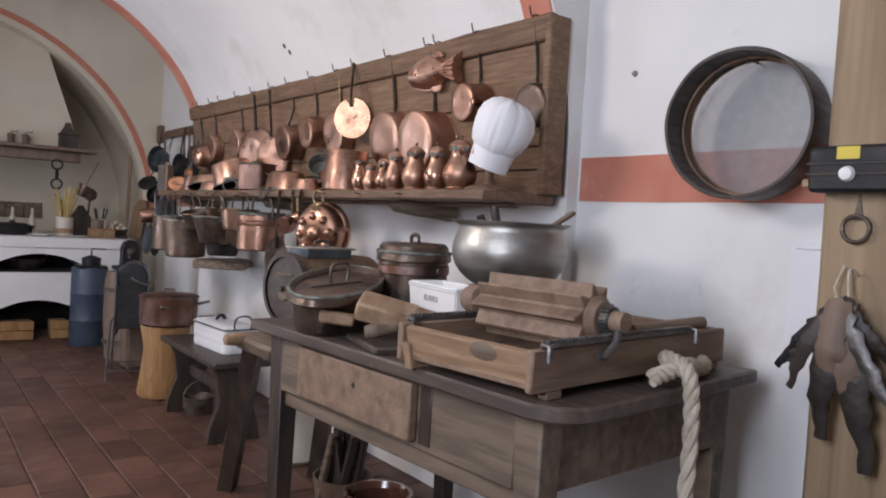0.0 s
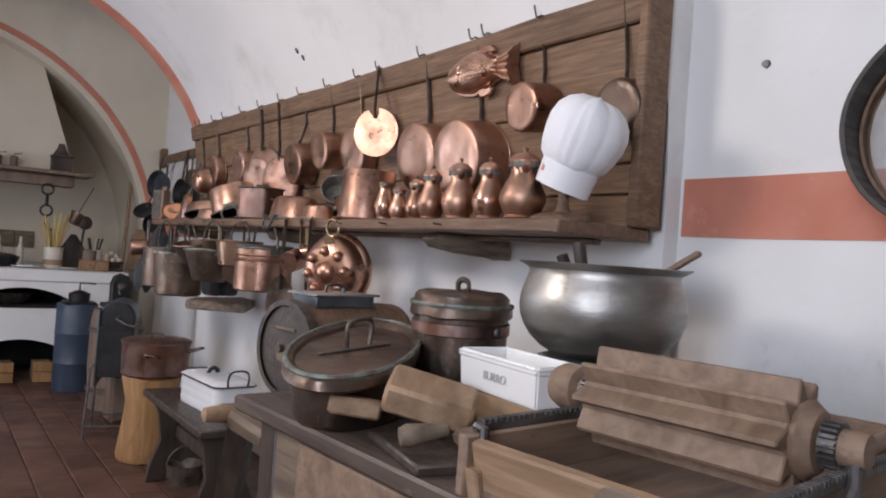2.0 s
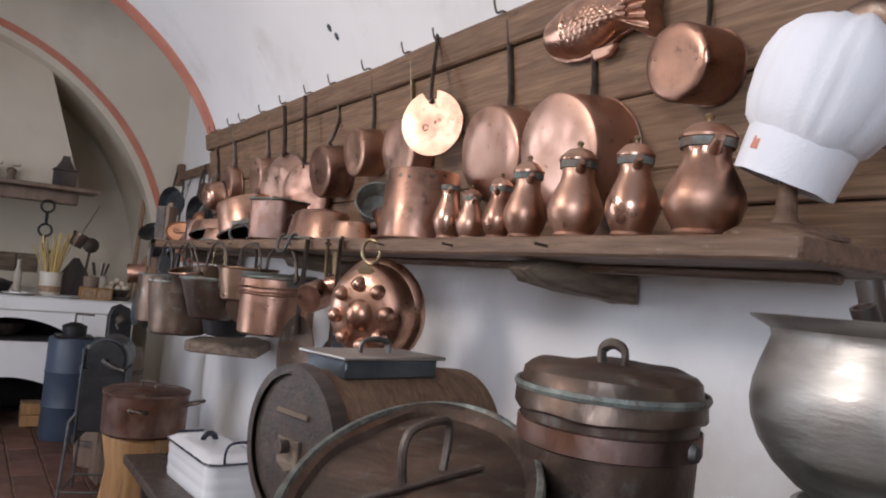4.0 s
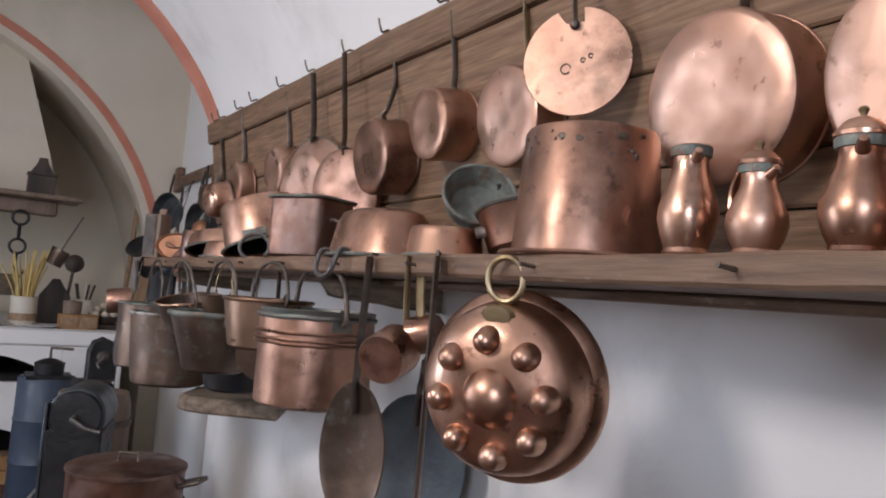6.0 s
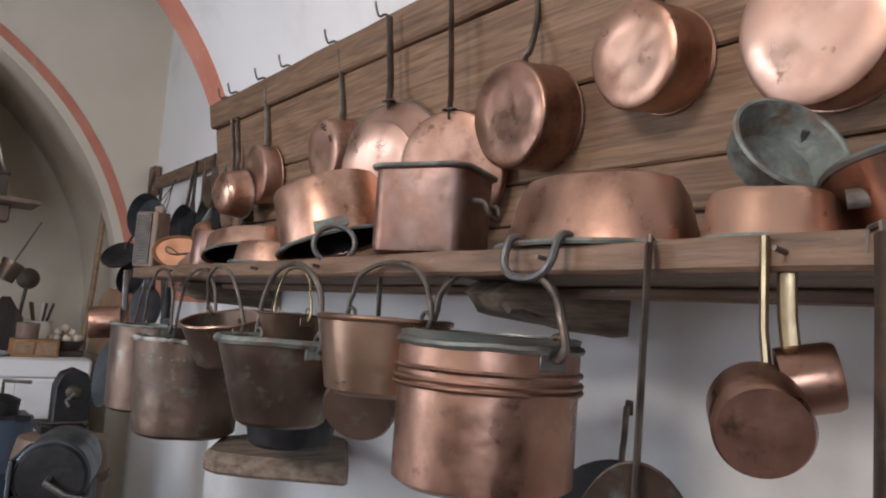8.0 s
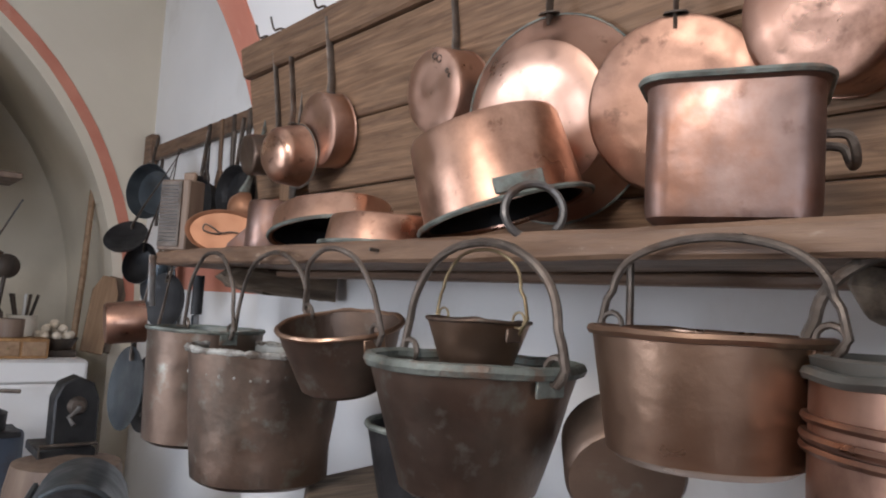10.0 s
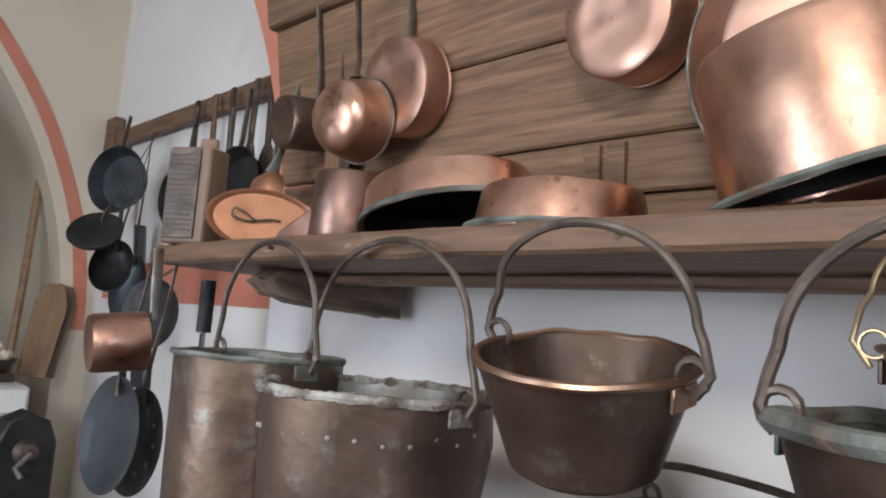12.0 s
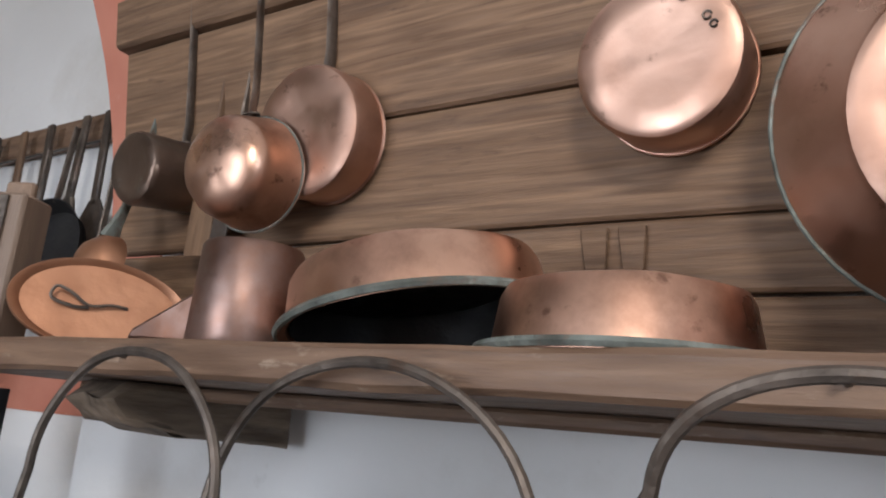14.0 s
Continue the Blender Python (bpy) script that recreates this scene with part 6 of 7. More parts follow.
for k, (dy, dz, w_, bend, mt) in enumerate(((0.145, -0.17, 0.032, 0.0, BLACKIRON), (0.115, -0.155, 0.022, -0.01, GREYIRON), (-0.15, -0.25, 0.026, 0.0, GREYIRON), (-0.11, -0.12, 0.032, 0.01, LEATHER), (0.030, -0.31, 0.044, 0.01, LEATHER),
                                            (0.010, -0.20, 0.046, 0.0, BARRELWOOD), (-0.075, -0.37, 0.048, -0.01, LEATHER), (-0.040, -0.24, 0.046, 0.0, BARRELWOOD), (0.10, -0.21, 0.026, 0.02, LEATHER))):
    pts, tap = [], []
    for i in range(15):
        q = i / 14
        pts.append((-0.030 - 0.012 * (k % 3) - 0.02 * math.sin(math.pi * q), dy * q + 0.5 * bend * math.sin(math.pi * q) + 0.006 * r_b.uniform(-1, 1), -0.06 + dz * q + 0.004 * r_b.uniform(-1, 1)))
        tap.append((0.55 + 0.75 * math.sin(math.pi * min(1, 0.15 + q * 0.95)) ** 0.7) * (1 + 0.16 * r_b.uniform(-1, 1)))
    part("sheath", tube(pts, w_ * 0.55, 10, flat=0.45, taper=tap), mt, t)
t = thing("paper_notice", "white paper notice in a clear sleeve behind the post", "notice", pose(WALL - 0.004, 2.525, 1.005))
part("sheet", box(0.003, 0.10, 0.27, (0, 0, 0), 0), PAPER, t)
part("clip", box(0.008, 0.07, 0.02, (-0.002, 0, 0.135), 0.002), PAPER, t)

# ---- under and beside the table ----
t = thing("earthen_jar", "brown glazed earthenware jar under the table", "jar", pose(-0.47, 3.68, FLOOR))
part("body", lathe([(0, 0), (0.09, 0), (0.13, 0.06), (0.145, 0.13), (0.125, 0.18), (0.112, 0.195), (0.122, 0.21), (0.124, 0.222), (0.110, 0.222), (0.10, 0.20), (0.12, 0.12), (0, 0.02)], 48, wobble=0.002), GLAZED, t)
t = thing("wood_bucket", "dark bucket full of split firewood sticks", "bucket", pose(-0.42, 4.02, FLOOR))
part("pail", lathe([(0, 0.0), (0.09, 0), (0.12, 0.17), (0.115, 0.17), (0.085, 0.01), (0, 0.01)], 32), BARRELWOOD, t)
for i in range(12):
    a = TAU * i / 12 + rng.uniform(-0.2, 0.2)
    rr = rng.uniform(0.02, 0.075)
    part("stick", box(0.024, 0.03, rng.uniform(0.26, 0.36), (rr * math.cos(a) * 1.3, rr * math.sin(a) * 1.3, 0.20), 0.004, Euler((rng.uniform(-0.2, 0.2), rng.uniform(-0.2, 0.2), a)).to_matrix(), uneven=0.01), DARKWOOD if i % 3 else CORBEL, t)
solid("stone_ball", lathe([(0, 0), (0.03, 0.006), (0.045, 0.035), (0.03, 0.065), (0, 0.072)], 20, wobble=0.008), CORBEL, "small round pale stone on the floor", "stone", pose(-0.62, 3.3, FLOOR))
t = thing("basin", "low dark green basin on the floor under the table", "basin", pose(-0.42, 3.05, FLOOR))
part("body", lathe([(0, 0), (0.14, 0), (0.19, 0.12), (0.195, 0.12), (0.145, 0.01), (0, 0.008)], 40), BLACKIRON, t)
t = thing("crock", "white enamel crock on the floor beyond the table", "crock", pose(-0.28, 4.75, FLOOR))
part("body", lathe([(0, 0), (0.10, 0), (0.125, 0.02), (0.13, 0.26), (0.135, 0.28), (0.125, 0.28), (0.12, 0.03), (0, 0.01)], 40), CREAMPOT, t)
# saw-horse bench beyond the table
t = thing("splay_bench", "rough wooden bench with splayed square legs", "bench")
part("plank", box(0.50, 0.36, 0.05, (-0.56, 4.07, 0.650), 0.012, uneven=0.008), TABLEWOOD, t)
part("peg", lathe([(0, 0), (0.02, 0.004), (0.026, 0.04), (0.02, 0.09), (0, 0.1)], 16, pose(-0.78, 4.17, 0.665, 0, -90, 0)), TANWOOD, t)
for x, y, dx, dy in ((-0.76, 4.16, 0.06, 0.36), (-0.40, 4.18, 0.10, 0.30)):
    a, b = Vector((x, y, 0.63)), Vector((x + dx, y + dy, FLOOR))
    part("leg", tube([a, b], 0.045, 4), DARKWOOD, t)

# ---- stool, enamel pan, log and pot ----
t = thing("low_bench", "dark wooden bench with waisted plank legs", "bench")
part("seat", box(0.30, 0.92, 0.035, (-0.44, 5.51, 0.372), 0.006), DARKWOOD, t)
for y in (5.16, 5.86):
    o = [(-0.14, 0), (-0.05, 0), (-0.04, 0.06), (0.04, 0.06), (0.05, 0), (0.14, 0), (0.13, 0.08), (0.085, 0.2), (0.10, 0.33), (0.13, 0.394), (-0.13, 0.394), (-0.10, 0.33), (-0.085, 0.2), (-0.13, 0.08)]
    part("leg", prism(o, 0.03, m=pose(-0.44, y, FLOOR, 90, 0, 0), bevel=0.004), DARKWOOD, t)
part("stretcher", box(0.03, 0.68, 0.06, (-0.44, 5.51, 0.20), 0.004), DARKWOOD, t)


def enamel_pan():
    t = thing("enamel_roaster", "ribbed white enamel roasting pan with lid and dark handles", "roasting pan", pose(-0.39, 5.47, 0.390, 0, 0, 4))

    def rr(sx, sy, z, c):
        out = []
        for cx, cy, a0 in ((sx - c, sy - c, 0), (-sx + c, sy - c, 90), (-sx + c, -sy + c, 180), (sx - c, -sy + c, 270)):
            for k in range(6):
                a = radians(a0 + 18 * k)
                out.append((cx + c * math.cos(a), cy + c * math.sin(a), z))
        return out
    bm = bmesh.new()
    W, L = 0.10, 0.225
    lv = [(0.93, 0), (0.95, 0.004)]
    for i in range(9):
        lv.append((0.95 + 0.012 * i / 8 + (0.02 if i % 3 == 1 else 0), 0.012 + 0.013 * i))
    lv += [(0.99, 0.125), (1.03, 0.128), (1.03, 0.132), (0.98, 0.134), (0.80, 0.146), (0.5, 0.150)]
    vs = [[bm.verts.new(p) for p in rr(W * k, L * (1 - (1 - k) * 0.55), z, 0.045 * k)] for k, z in lv]
    for a, b in zip(vs, vs[1:]):
        for i in range(len(a)):
            bm.faces.new((a[i], a[(i + 1) % len(a)], b[(i + 1) % len(b)], b[i]))
    bm.faces.new(vs[0])
    bm.faces.new(vs[-1])
    part("body", bm, ENAMEL, t)
    part("edge", tube(rr(W * 1.03, L * 1.015, 0.130, 0.046), 0.0035, 6, close=True), NAVY, t, "dark blue edge")
    part("handle", tube([(-0.045, -L, 0.13), (-0.048, -L - 0.006, 0.17), (-0.03, -L - 0.008, 0.198), (0.03, -L - 0.008, 0.198), (0.048, -L - 0.006, 0.17), (0.045, -L, 0.13)], 0.0045, 8), NAVY, t)
    part("handle", tube([(-0.045, L, 0.13), (-0.048, L + 0.02, 0.14), (0.048, L + 0.02, 0.14), (0.045, L, 0.13)], 0.0045, 8), NAVY, t)
    part("lid_knob", tube(arc((0, 0.05, 0.149), 0.022, 0, 180, 10, "xz"), 0.007, 8, flat=1.5), NAVY, t)
    return t


enamel_pan()
bm = lathe([(0, 0), (0.165, 0.0), (0.17, 0.03), (0.16, 0.15), (0.158, 0.35), (0.165, 0.48), (0.155, 0.50), (0, 0.502)], 36, wobble=0.03, squash=(0.88, 0.88))
solid("log", bm, LOGWOOD, "golden barkless log standing on end as a stand", "log", pose(-0.475, 6.25, FLOOR) @ Matrix.Diagonal((1, 1, 0.9, 1)))
t = thing("copper_pan", "wide copper casserole with lid handle on the log", "casserole", pose(-0.465, 6.25, 0.412, 0, 0, -30) @ Matrix.Diagonal((1, 1, 1.15, 1)))
part("body", lathe([(0, 0), (0.165, 0), (0.172, 0.008), (0.175, 0.14), (0.178, 0.15), (0.170, 0.15), (0, 0.148)], 56), COPPER_LILAC, t)
part("lid", lathe([(0.18, 0.15), (0.181, 0.158), (0.165, 0.164), (0, 0.170)], 56), COPPER_LILAC, t)
part("lid_handle", tube([(-0.03, 0, 0.165), (-0.03, 0, 0.19), (0.03, 0, 0.19), (0.03, 0, 0.165)], 0.005, 8), IRON, t)
part("handle", tube([(0.17, -0.03, 0.115), (0.23, -0.03, 0.13), (0.24, 0.03, 0.13), (0.17, 0.03, 0.115)], 0.007, 8), IRON, t)
part("handle", tube([(0.0, -0.17, 0.10), (0.01, -0.235, 0.115), (0.06, -0.24, 0.115), (0.06, -0.165, 0.10)], 0.007, 8), IRON, t)
t = thing("iron_pot", "small dark pot lying on the floor under the bench", "pot", pose(-0.42, 5.75, FLOOR))
part("body", lathe([(0, 0), (0.07, 0), (0.09, 0.10), (0.085, 0.10), (0.06, 0.01), (0, 0.01)], 28), IRON, t)
part("bail", tube(arc((0, 0, 0.095), 0.088, 0, 180, 12, "xz"), 0.004, 6), IRON, t)

# ---- coffee roaster, drum and casks ----
t = thing("coffee_roaster", "dark sheet-iron drum roaster with a crank on legs", "roaster", pose(-0.53, 6.86, 0, 0, 0, -18))
dr = part("drum", lathe([(0, 0), (0.095, 0), (0.10, 0.004), (0.10, 0.26), (0.095, 0.265), (0, 0.265)], 40, pose(0, -0.12, 0.66, -90, 0, 0)), SLATE, t)
part("drum_face", lathe([(0, 0.012), (0.085, 0.01), (0.092, 0)], 36, pose(0, -0.125, 0.66, 90, 0, 0)), BLACKIRON, dr)
part("crank", tube([(0, -0.13, 0.66), (0, -0.20, 0.66), (0.05, -0.205, 0.63), (0.10, -0.21, 0.62)], 0.009, 8), GREYIRON, dr, "grey iron crank")
part("fire_box", box(0.19, 0.27, 0.30, (0, 0, 0.46), 0.005), BLACKIRON, t)
part("side_panel", box(0.012, 0.27, 0.45, (-0.10, 0, 0.48), 0.003), SLATE, t)
for sx in (-1, 1):
    for sy in (-1, 1):
        part("leg", tube([(sx * 0.10, sy * 0.12, 0.40), (sx * 0.125, sy * 0.15, 0.36), (sx * 0.14, sy * 0.165, FLOOR)], 0.008, 8), GREYIRON, t)
    part("brace", tube([(sx * 0.138, -0.16, 0.02), (sx * 0.138, 0.16, 0.02)], 0.006, 6), GREYIRON, t)
for sy in (-1, 1):
    part("brace", tube([(-0.138, sy * 0.16, 0.03), (0.138, sy * 0.16, 0.03)], 0.006, 6), GREYIRON, t)
solid("brown_sack_box", box(0.18, 0.2, 0.42, (0, 0, 0.21), 0.02, uneven=0.01), BARRELWOOD, "brown wooden case behind the roaster", "case", pose(-0.42, 7.15, FLOOR))
t = thing("wooden_cask", "brown wooden cask with a domed lid by the wall", "cask", pose(-0.40, 7.55, FLOOR))
part("barrel", lathe([(0, 0), (0.15, 0), (0.17, 0.3), (0.165, 0.6), (0.15, 0.67), (0, 0.69)], 40), BARRELWOOD, t)
for z in (0.12, 0.52):
    part("hoop", lathe([(0.163, z), (0.174, z + 0.002), (0.174, z + 0.03), (0.163, z + 0.032)], 40), IRON, t)
part("bail", tube([(-0.08, 0, 0.685), (-0.08, 0, 0.72), (0.08, 0, 0.72), (0.08, 0, 0.685)], 0.005, 6), IRON, t)
t = thing("oil_drum", "dark blue painted metal drum on the tiled floor", "drum", pose(-0.545, 8.22, FLOOR) @ Matrix.Diagonal((0.85, 0.85, 1, 1)))
part("shell", lathe([(0, 0), (0.16, 0), (0.165, 0.01), (0.165, 0.20), (0.172, 0.21), (0.165, 0.22), (0.165, 0.42), (0.172, 0.43), (0.165, 0.44), (0.165, 0.64), (0.16, 0.65), (0, 0.645)], 44), BLUE, t)
t = thing("spice_mill", "black iron hand mill on a stand in the corner", "mill", pose(-0.40, 7.66, 0.635))
part("stand", box(0.16, 0.20, 0.03, (0, 0, 0.015), 0.004), BLACKIRON, t)
part("leg", box(0.12, 0.14, 0.675, (0.02, 0, -0.3375), 0.006), BARRELWOOD, t)
part("housing", prism([(-0.065, 0), (0.065, 0), (0.065, 0.14), (0.045, 0.19), (0.0, 0.21), (-0.045, 0.19), (-0.065, 0.14)], 0.09, m=pose(0.03, 0.05, 0.03, 90, 0, 0), bevel=0.006), BLACKIRON, t)
part("boss", lathe([(0, 0.02), (0.02, 0.018), (0.03, 0)], 20, pose(0.03, -0.04, 0.15, 90, 0, 0)), IRON, t)
part("crank", tube([(0.03, -0.06, 0.15), (0.03, -0.075, 0.15), (0.0, -0.08, 0.12), (0.01, -0.10, 0.10)], 0.007, 8), GREYIRON, t)
t = thing("black_mill", "flat black iron press beside the mill", "press", pose(-0.545, 8.18, 0.606))
part("plate", box(0.22, 0.18, 0.02, (0, 0, 0.012), 0.003), BLACKIRON, t)
part("press", lathe([(0, 0), (0.07, 0), (0.075, 0.06), (0.03, 0.08), (0, 0.085)], 28, pose(0, 0, 0.022)), BLACKIRON, t)
part("lever", tube([(0, 0, 0.09), (0, 0, 0.16), (0.1, -0.05, 0.16)], 0.008, 8), IRON, t)


# ---- hearth in the arched recess ----
def hearth():
    t = thing("hearth", "white plastered masonry hearth with arched fire openings", "hearth")
    y0, y1 = 8.52, 9.95
    x1 = -0.13

    def lintel(xa, xb, zb, zt, rise, z_spring):
        """A block from xa to xb whose underside is a flat arch."""
        n = 16
        o = [(xa, zt), (xb, zt), (xb, z_spring)]
        o += [(xb + (xa - xb) * i / n, z_spring + rise * math.sin(math.pi * i / n) ** 0.7) for i in range(1, n)]
        o += [(xa, z_spring)]
        return prism(o, y1 - y0, m=Matrix.Translation((0, y1, 0)) @ pose(0, 0, 0, 90, 0, 0))
    part("top_slab", box(2.55, y1 - y0, 0.10, (x1 - 1.275, (y0 + y1) / 2, 0.79), 0.012), PLASTER, t)
    for xa, xb in ((-1.30, -0.46), (-2.30, -1.50)):
        part("upper_arch", lintel(xa, xb, 0, 0.74, 0.165, 0.53), PLASTER, t)
        part("middle_slab", box(xb - xa, y1 - y0, 0.175, ((xa + xb) / 2, (y0 + y1) / 2 + 0.002, 0.4475), 0.0), PLASTER, t)
        part("lower_arch", lintel(xa, xb, 0, 0.36, 0.18, 0.12), PLASTER, t)
        part("soot_lining", box(xb - xa - 0.01, 0.05, 0.77, ((xa + xb) / 2, 9.3, 0.352), 0.0), SOOT, t, "blackened back of the openings")
        part("soot_floor", box(xb - xa - 0.004, 0.72, 0.006, ((xa + xb) / 2, 8.92, 0.539), 0.0), SOOT, t)
    for xa, xb in ((-0.46, x1), (-1.50, -1.30), (-2.68, -2.30)):
        part("pier", box(xb - xa, y1 - y0, 0.78, ((xa + xb) / 2, (y0 + y1) / 2, 0.35), 0.008), PLASTER, t)
    return t


hearth()
solid("soot_pot", lathe([(0, 0), (0.10, 0.0), (0.16, 0.05), (0.17, 0.09), (0.16, 0.09), (0.09, 0.01), (0, 0.01)], 30), IRON, "dark shallow pan inside the upper fire opening", "pan", pose(-0.95, 8.85, 0.545))
for x, lb in ((-1.05, "plain wooden crate in the lower fire opening"), (-0.70, "small wooden crate in the lower fire opening")):
    t = thing("wooden_crate", lb, "crate", pose(x, 8.66, FLOOR), "crates in the hearth")
    w_ = 0.30 if x < -0.9 else 0.14
    for z in (0.04, 0.12):
        part("board", box(w_, 0.02, 0.075, (0, -0.10, z), 0.003), LOGWOOD, t)
    part("body", box(w_ - 0.01, 0.18, 0.14, (0, 0.0, 0.08), 0.004), TANWOOD, t)


def hood():
    t = thing("chimney_hood", "cream plastered chimney hood over a dark wooden mantel", "chimney hood")
    bm = bmesh.new()
    a = [bm.verts.new(p) for p in ((-2.95, 8.90, 1.62), (-0.53, 8.90, 1.62), (-0.53, 9.96, 1.62), (-2.95, 9.96, 1.62))]
    b = [bm.verts.new(p) for p in ((-2.55, 9.25, 2.75), (-0.85, 9.25, 2.75), (-0.85, 9.96, 2.75), (-2.55, 9.96, 2.75))]
    for i in range(4):
        bm.faces.new((a[i], a[(i + 1) % 4], b[(i + 1) % 4], b[i]))
    bm.faces.new(a)
    bm.faces.new(b)
    part("breast", bm, CREAM, t)
    part("mantel_board", box(2.75, 0.32, 0.03, (-1.80, 8.82, 1.605), 0.006), BARRELWOOD, t, "brown mantel board")
    part("mantel_beam", box(2.55, 0.12, 0.09, (-1.82, 8.86, 1.545), 0.008), BARRELWOOD, t)
    return t


hood()
t = thing("salt_box", "dark wooden salt box with a pointed back, on the mantel", "salt box", pose(-0.645, 8.84, 1.62))
part("box", box(0.15, 0.09, 0.12, (0, 0, 0.06), 0.004), DARKWOOD, t)
part("lid", box(0.165, 0.10, 0.014, (0, -0.005, 0.126), 0.003), DARKWOOD, t)
part("back", prism([(-0.075, 0.12), (0.075, 0.12), (0.03, 0.20), (0.022, 0.235), (-0.022, 0.235), (-0.03, 0.20)], 0.014, m=pose(0, 0.045, 0, 90, 0, 0), bevel=0.002), DARKWOOD, t)
for x in (-0.98, -1.09, -1.35):
    t = thing("coffee_mill", "small brass coffee mill with a crank on the mantel", "coffee mill", pose(x, 8.84, 1.62), "mills on the mantel")
    part("body", lathe([(0, 0), (0.03, 0), (0.026, 0.05), (0.034, 0.075), (0.02, 0.09), (0, 0.095)], 20), BARRELWOOD, t)
    part("crank", tube([(0, 0, 0.09), (0, 0, 0.105), (0.05, 0, 0.11), (0.05, 0, 0.125)], 0.004, 6), IRON, t)
t = thing("pot_chain", "black iron chain with rings under the mantel", "chain", pose(-0.735, 8.78, 1.50))
for k in range(3):
    part("ring", tube(arc((0, 0, -0.03 - 0.085 * k), 0.042, 0, 360, 20, "xz" if k % 2 == 0 else "yz")[:-1], 0.008, 8, close=True), BLACKIRON, t)
part("hook", tube([(0, 0, -0.24), (0, 0, -0.34), (0.03, 0, -0.38), (0.05, 0, -0.34)], 0.008, 8), BLACKIRON, t)
t = thing("copper_ladle", "small copper dipper hung from the mantel beam", "ladle", pose(-0.50, 8.78, 1.30, 0, 25, 0))
part("handle", tube([(0, 0, 0.0), (0.0, 0, 0.12), (0, 0, 0.24)], 0.004, 6), GREYIRON, t)
part("bowl", lathe([(0, 0), (0.05, 0.0), (0.055, 0.10), (0.05, 0.10), (0.045, 0.01), (0, 0.01)], 24, pose(0, 0, -0.10)), COPPER_DULL, t)
HT = 0.84


def straw_pot():
    t = thing("straw_pot", "pale crock full of dry straw-coloured spills on the hearth", "crock", pose(-0.67, 8.72, HT))
    part("pot", lathe([(0, 0), (0.055, 0), (0.068, 0.02), (0.07, 0.15), (0.074, 0.17), (0.066, 0.17), (0.06, 0.02), (0, 0.01)], 32), CREAMPOT, t)
    part("band", lathe([(0.070, 0.03), (0.0725, 0.032), (0.0725, 0.07), (0.070, 0.072)], 32), TANWOOD, t)
    for i in range(34):
        a, s = rng.uniform(0, TAU), rng.uniform(0.03, 0.13)
        h = rng.uniform(0.30, 0.46)
        part("spill", tube([(0.03 * math.cos(a), 0.03 * math.sin(a), 0.10), (s * 0.6 * math.cos(a), s * 0.6 * math.sin(a), h * 0.65), (s * 1.1 * math.cos(a), s * 1.1 * math.sin(a), h)], 0.0045, 5), STRAW, t)
    return t


straw_pot()
t = thing("plate_of_eggs", "white plate with pale food on the hearth", "plate", pose(-0.86, 8.64, HT))
part("plate", lathe([(0, 0), (0.06, 0), (0.11, 0.015), (0.112, 0.018), (0.06, 0.006), (0, 0.006)], 36), CHINA, t)
for i in range(8):
    a = TAU * i / 8
    part("piece", lathe([(0, 0), (0.016, 0.004), (0.014, 0.016), (0, 0.02)], 12, pose(0.04 * math.cos(a), 0.04 * math.sin(a), 0.006), wobble=0.004, seed=i), CHINA, t)
t = thing("white_plate", "white china plate lying on the hearth", "plate", pose(-0.58, 8.62, HT))
part("plate", lathe([(0, 0), (0.07, 0), (0.11, 0.012), (0.112, 0.015), (0.07, 0.006), (0, 0.006)], 36), CHINA, t)
t = thing("spice_chest", "small tan wooden drawer box on the hearth", "drawer box", pose(-0.385, 8.62, HT))
part("case", box(0.21, 0.11, 0.085, (0, 0, 0.0425), 0.004), LOGWOOD, t)
for s in (-1, 1):
    d_ = part("drawer", box(0.09, 0.01, 0.06, (s * 0.05, -0.056, 0.042), 0.003), TANWOOD, t)
    part("knob", lathe([(0, 0.012), (0.006, 0.01), (0.004, 0)], 10, pose(s * 0.05, -0.061, 0.042, 90, 0, 0)), BRASS, d_)
solid("brown_tin", lathe([(0, 0), (0.05, 0), (0.052, 0.075), (0, 0.078)], 30), BARRELWOOD, "round brown tin on the drawer box", "tin", pose(-0.42, 8.63, HT + 0.087))
t = thing("egg_basket", "shallow basket heaped with pale eggs on the hearth", "basket", pose(-0.235, 8.72, HT + 0.03))
part("basket", lathe([(0, 0), (0.07, 0), (0.10, 0.05), (0.095, 0.05), (0.065, 0.008), (0, 0.008)], 28), DARKWOOD, t)
part("foot", box(0.16, 0.16, 0.03, (0, 0, -0.015), 0.004), DARKWOOD, t)
for i in range(15):
    a, rr, z = TAU * i / 8, (0.065 if i < 8 else 0.035 if i < 13 else 0.0), (0.06 if i < 8 else 0.088 if i < 13 else 0.11)
    part("egg", lathe([(0, -0.02), (0.012, -0.016), (0.02, 0), (0.015, 0.016), (0, 0.024)], 14, pose(rr * math.cos(a), rr * math.sin(a), z, 60, 20, i * 40)), EGG, t)
t = thing("white_jar", "white stoneware jar with spoons on the hearth", "jar", pose(-0.33, 8.95, HT))
part("jar", lathe([(0, 0), (0.06, 0), (0.068, 0.03), (0.068, 0.13), (0.06, 0.15), (0.066, 0.165), (0.058, 0.165), (0.05, 0.02), (0, 0.01)], 32), CREAMPOT, t)
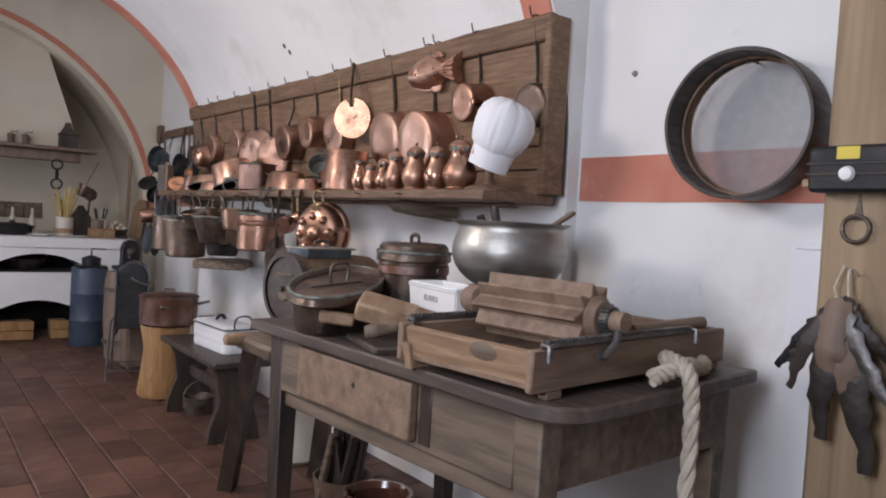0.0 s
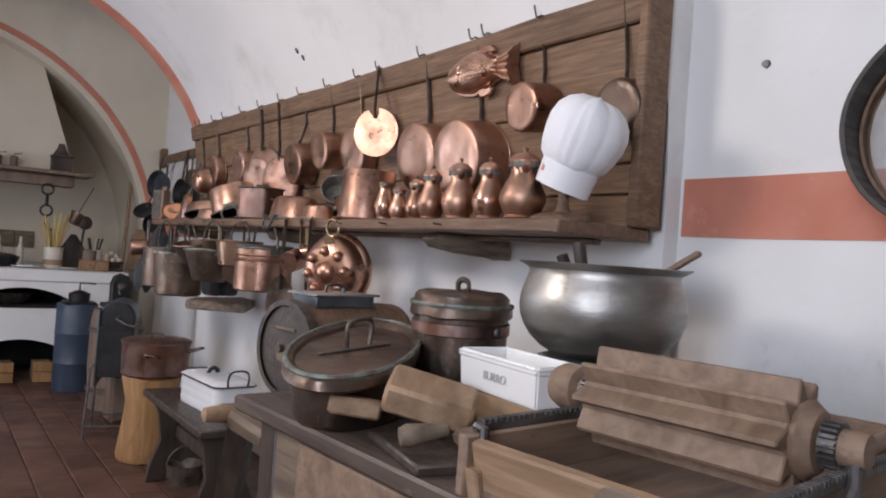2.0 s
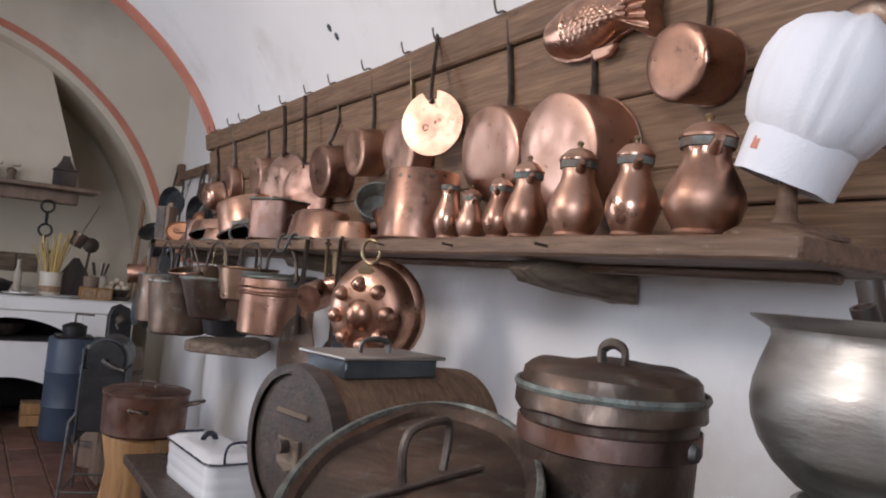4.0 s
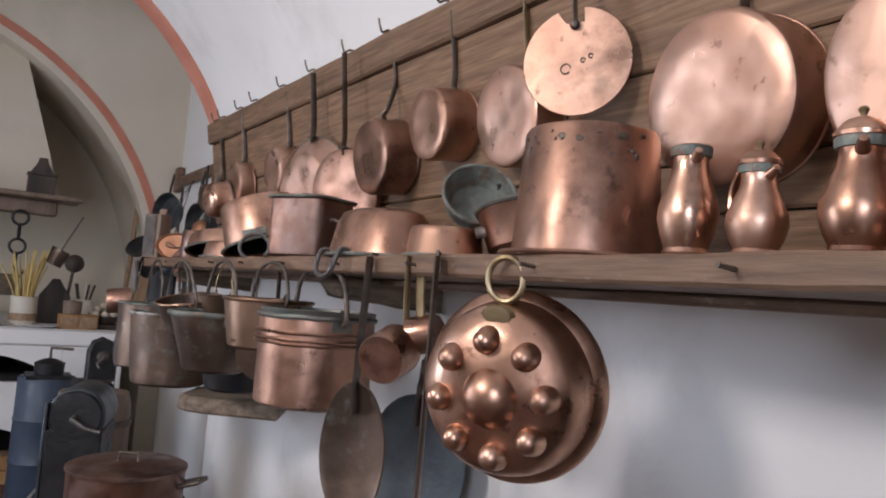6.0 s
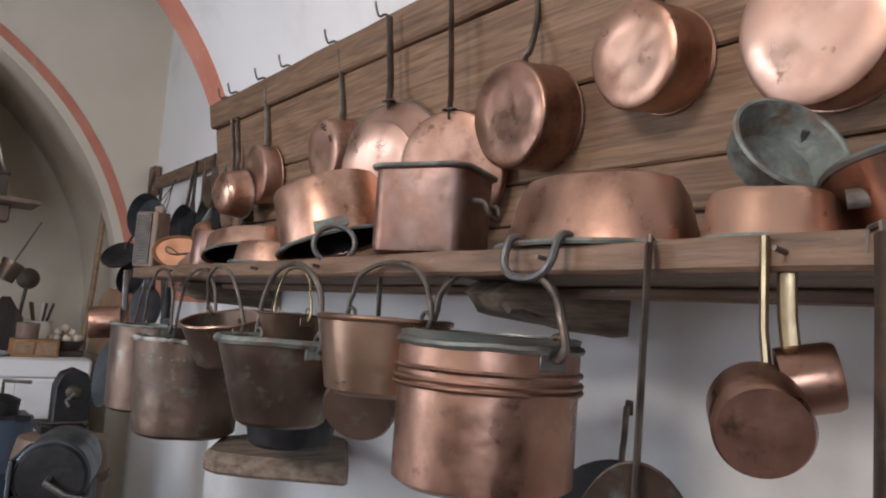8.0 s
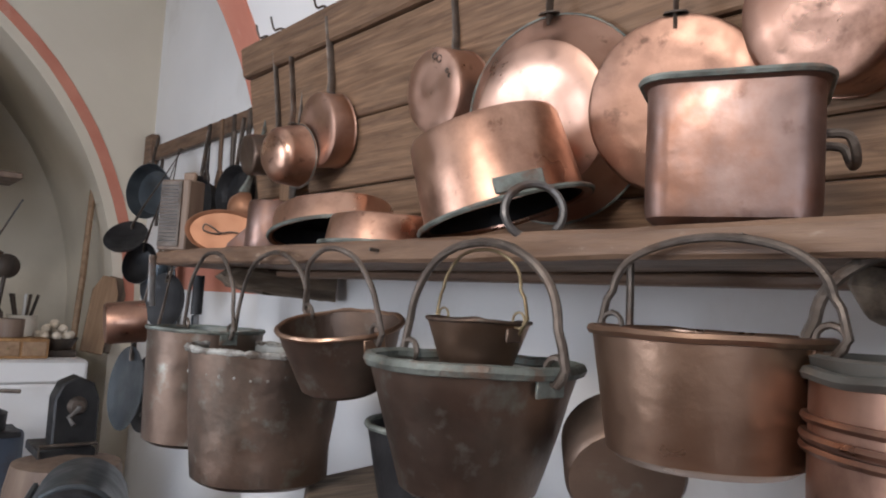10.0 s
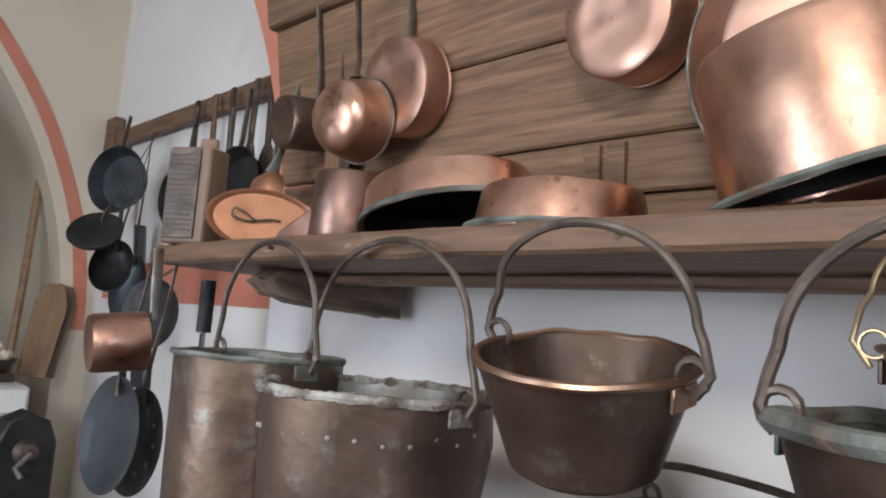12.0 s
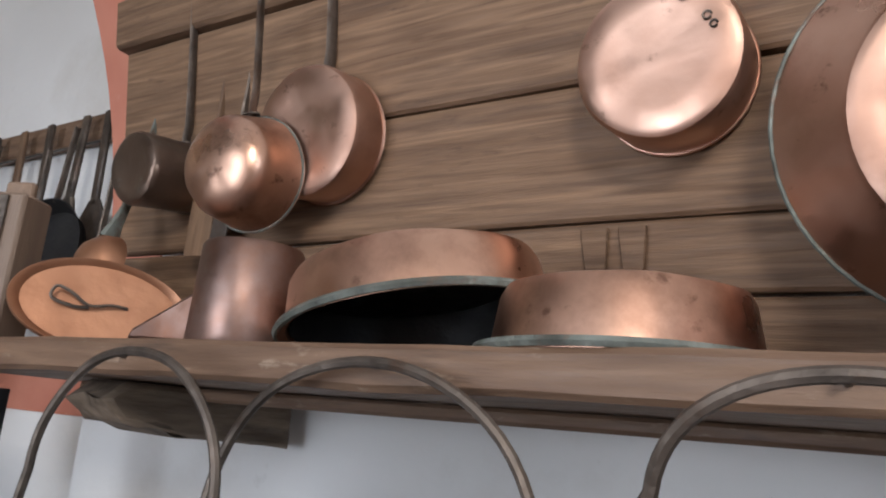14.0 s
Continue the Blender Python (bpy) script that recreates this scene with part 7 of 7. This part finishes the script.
for i in range(5):
    a = TAU * i / 5
    part("spoon", tube([(0.02 * math.cos(a), 0.02 * math.sin(a), 0.1), (0.06 * math.cos(a), 0.06 * math.sin(a), 0.26)], 0.007, 6), CHINA if i == 1 else DARKWOOD, t)
t = thing("wooden_bottle_box", "dark arched wooden board standing on the hearth", "board", pose(-0.49, 9.0, HT, -6, 0, 0))
part("board", prism([(-0.09, 0), (0.09, 0), (0.09, 0.17), (0.05, 0.23), (0.02, 0.28), (-0.02, 0.28), (-0.05, 0.23), (-0.09, 0.17)], 0.03, m=pose(0, 0, 0, 90, 0, 0), bevel=0.004), DARKWOOD, t)
t = thing("wooden_spoon", "big dark wooden spoon standing in the hearth corner", "spoon", pose(-0.42, 9.15, HT, -4, 6, 0))
part("shaft", tube([(0, 0, 0), (0, 0, 0.34)], 0.010, 8), DARKWOOD, t)
part("bowl", lathe([(0, -0.02), (0.045, -0.012), (0.06, 0.0), (0.045, 0.012), (0, 0.02)], 24, pose(0, 0, 0.39, 90, 0, 0)), DARKWOOD, t)
t = thing("broom_stick", "long pale wooden stick leaning in the hearth corner", "stick", Matrix.Identity(4))
part("stick", tube([(-0.10, 8.98, HT), (-0.06, 9.08, 1.2), (-0.03, 9.16, 1.68)], 0.016, 8), TANWOOD, t)
for k, (x, lb) in enumerate(((-0.03, "pale wooden board leaning in the hearth corner"), (0.02, "dark wooden board leaning in the hearth corner"))):
    bm = prism([(-0.05, 0), (0.05, 0), (0.06, 0.3), (0.03, 0.38), (-0.03, 0.38), (-0.06, 0.3)], 0.02, bevel=0.003)
    solid("bread_peel", bm, TANWOOD if k == 0 else TABLEWOOD, lb, "peel", pose(x - 0.02, 8.85 + 0.06 * k, HT, 76, 12, 0))
t = thing("dark_pan", "low dark iron pan on the hearth", "pan", pose(-1.06, 8.82, HT))
part("body", lathe([(0, 0), (0.14, 0), (0.17, 0.07), (0.165, 0.07), (0.13, 0.01), (0, 0.01)], 36), BLACKIRON, t)
part("lid", lathe([(0.17, 0.07), (0.172, 0.078), (0.1, 0.10), (0.02, 0.105), (0.02, 0.125), (0, 0.128)], 36), BLACKIRON, t)
for k, (x, z) in enumerate(((-1.00, 0.93), (-0.84, 0.93))):
    t = thing("bottle", "small clear grey bottle at the back of the hearth", "bottle", pose(x, 9.35, HT), "bottles at the back of the hearth")
    part("body", lathe([(0, 0), (0.03, 0), (0.032, 0.12), (0.012, 0.17), (0.012, 0.23), (0, 0.23)], 20), CREAMPOT, t)
part_tiles = thing("wall_tiles", "grey glazed tile panels on the back wall of the hearth", "tiles")
for i in range(7):
    part("tile", box(0.155, 0.012, 0.155, (-0.75 - i * 0.16, 9.985, HT + 0.20), 0.003), CORBEL, part_tiles)

# ---- floor tiles ----
TILE_L, TILE_W, JOINT = 0.30, 0.17, 0.006
_tiles = []
for k in range(3):
    bm = box(TILE_W - JOINT, TILE_L - JOINT, 0.02, (0, 0, 0), 0.004)
    for v_ in bm.verts:
        v_.co.z += 0.0012 * noise.noise((v_.co.x * 20 + k * 7, v_.co.y * 20, 0))
    _tiles.append(mesh_of("tile", bm, TERRACOTTA))
_rest_v, _rest_f = [], []
n_near = 0
r_t = random.Random(9)
rows = int((WALL - LEFT) / TILE_W)
for i in range(rows):
    x = WALL - TILE_W / 2 - i * TILE_W
    off = (i % 2) * TILE_L / 2
    for j in range(int((8.6 - BACK) / TILE_L) + 1):
        y = BACK + TILE_L / 2 + j * TILE_L + off
        if y > 8.55:
            continue
        z = FLOOR - 0.012 + r_t.uniform(0.0, 0.0022)
        if -1.75 < x < -0.30 and 3.9 < y < 8.5 and n_near < 300:
            ob = new("tile", _tiles[(i * 3 + j) % 3])
            ob.matrix_world = pose(x, y, z, r_t.uniform(-0.25, 0.25), r_t.uniform(-0.3, 0.3), r_t.uniform(-0.4, 0.4))
            ob.parent = floor
            ob.matrix_parent_inverse = floor.matrix_world.inverted()
            n_near += 1
        else:
            b0 = len(_rest_v)
            hx, hy = (TILE_W - JOINT) / 2, (TILE_L - JOINT) / 2
            _rest_v += [(x - hx, y - hy, z + 0.008), (x + hx, y - hy, z + 0.008), (x + hx, y + hy, z + 0.008), (x - hx, y + hy, z + 0.008), (x - hx + 0.003, y - hy + 0.003, z + 0.01), (x + hx - 0.003, y - hy + 0.003, z + 0.01),
                        (x + hx - 0.003, y + hy - 0.003, z + 0.01), (x - hx + 0.003, y + hy - 0.003, z + 0.01)]
            _rest_f += [(b0 + 4, b0 + 5, b0 + 6, b0 + 7), (b0, b0 + 1, b0 + 5, b0 + 4), (b0 + 1, b0 + 2, b0 + 6, b0 + 5), (b0 + 2, b0 + 3, b0 + 7, b0 + 6), (b0 + 3, b0, b0 + 4, b0 + 7)]
_me = bpy.data.meshes.new("tiles")
_me.from_pydata(_rest_v, [], _rest_f)
_me.materials.append(TERRACOTTA)
rest = new("tiles", _me)
rest.parent = floor
rest.matrix_parent_inverse = floor.matrix_world.inverted()
tagged(rest, kind="stuff")
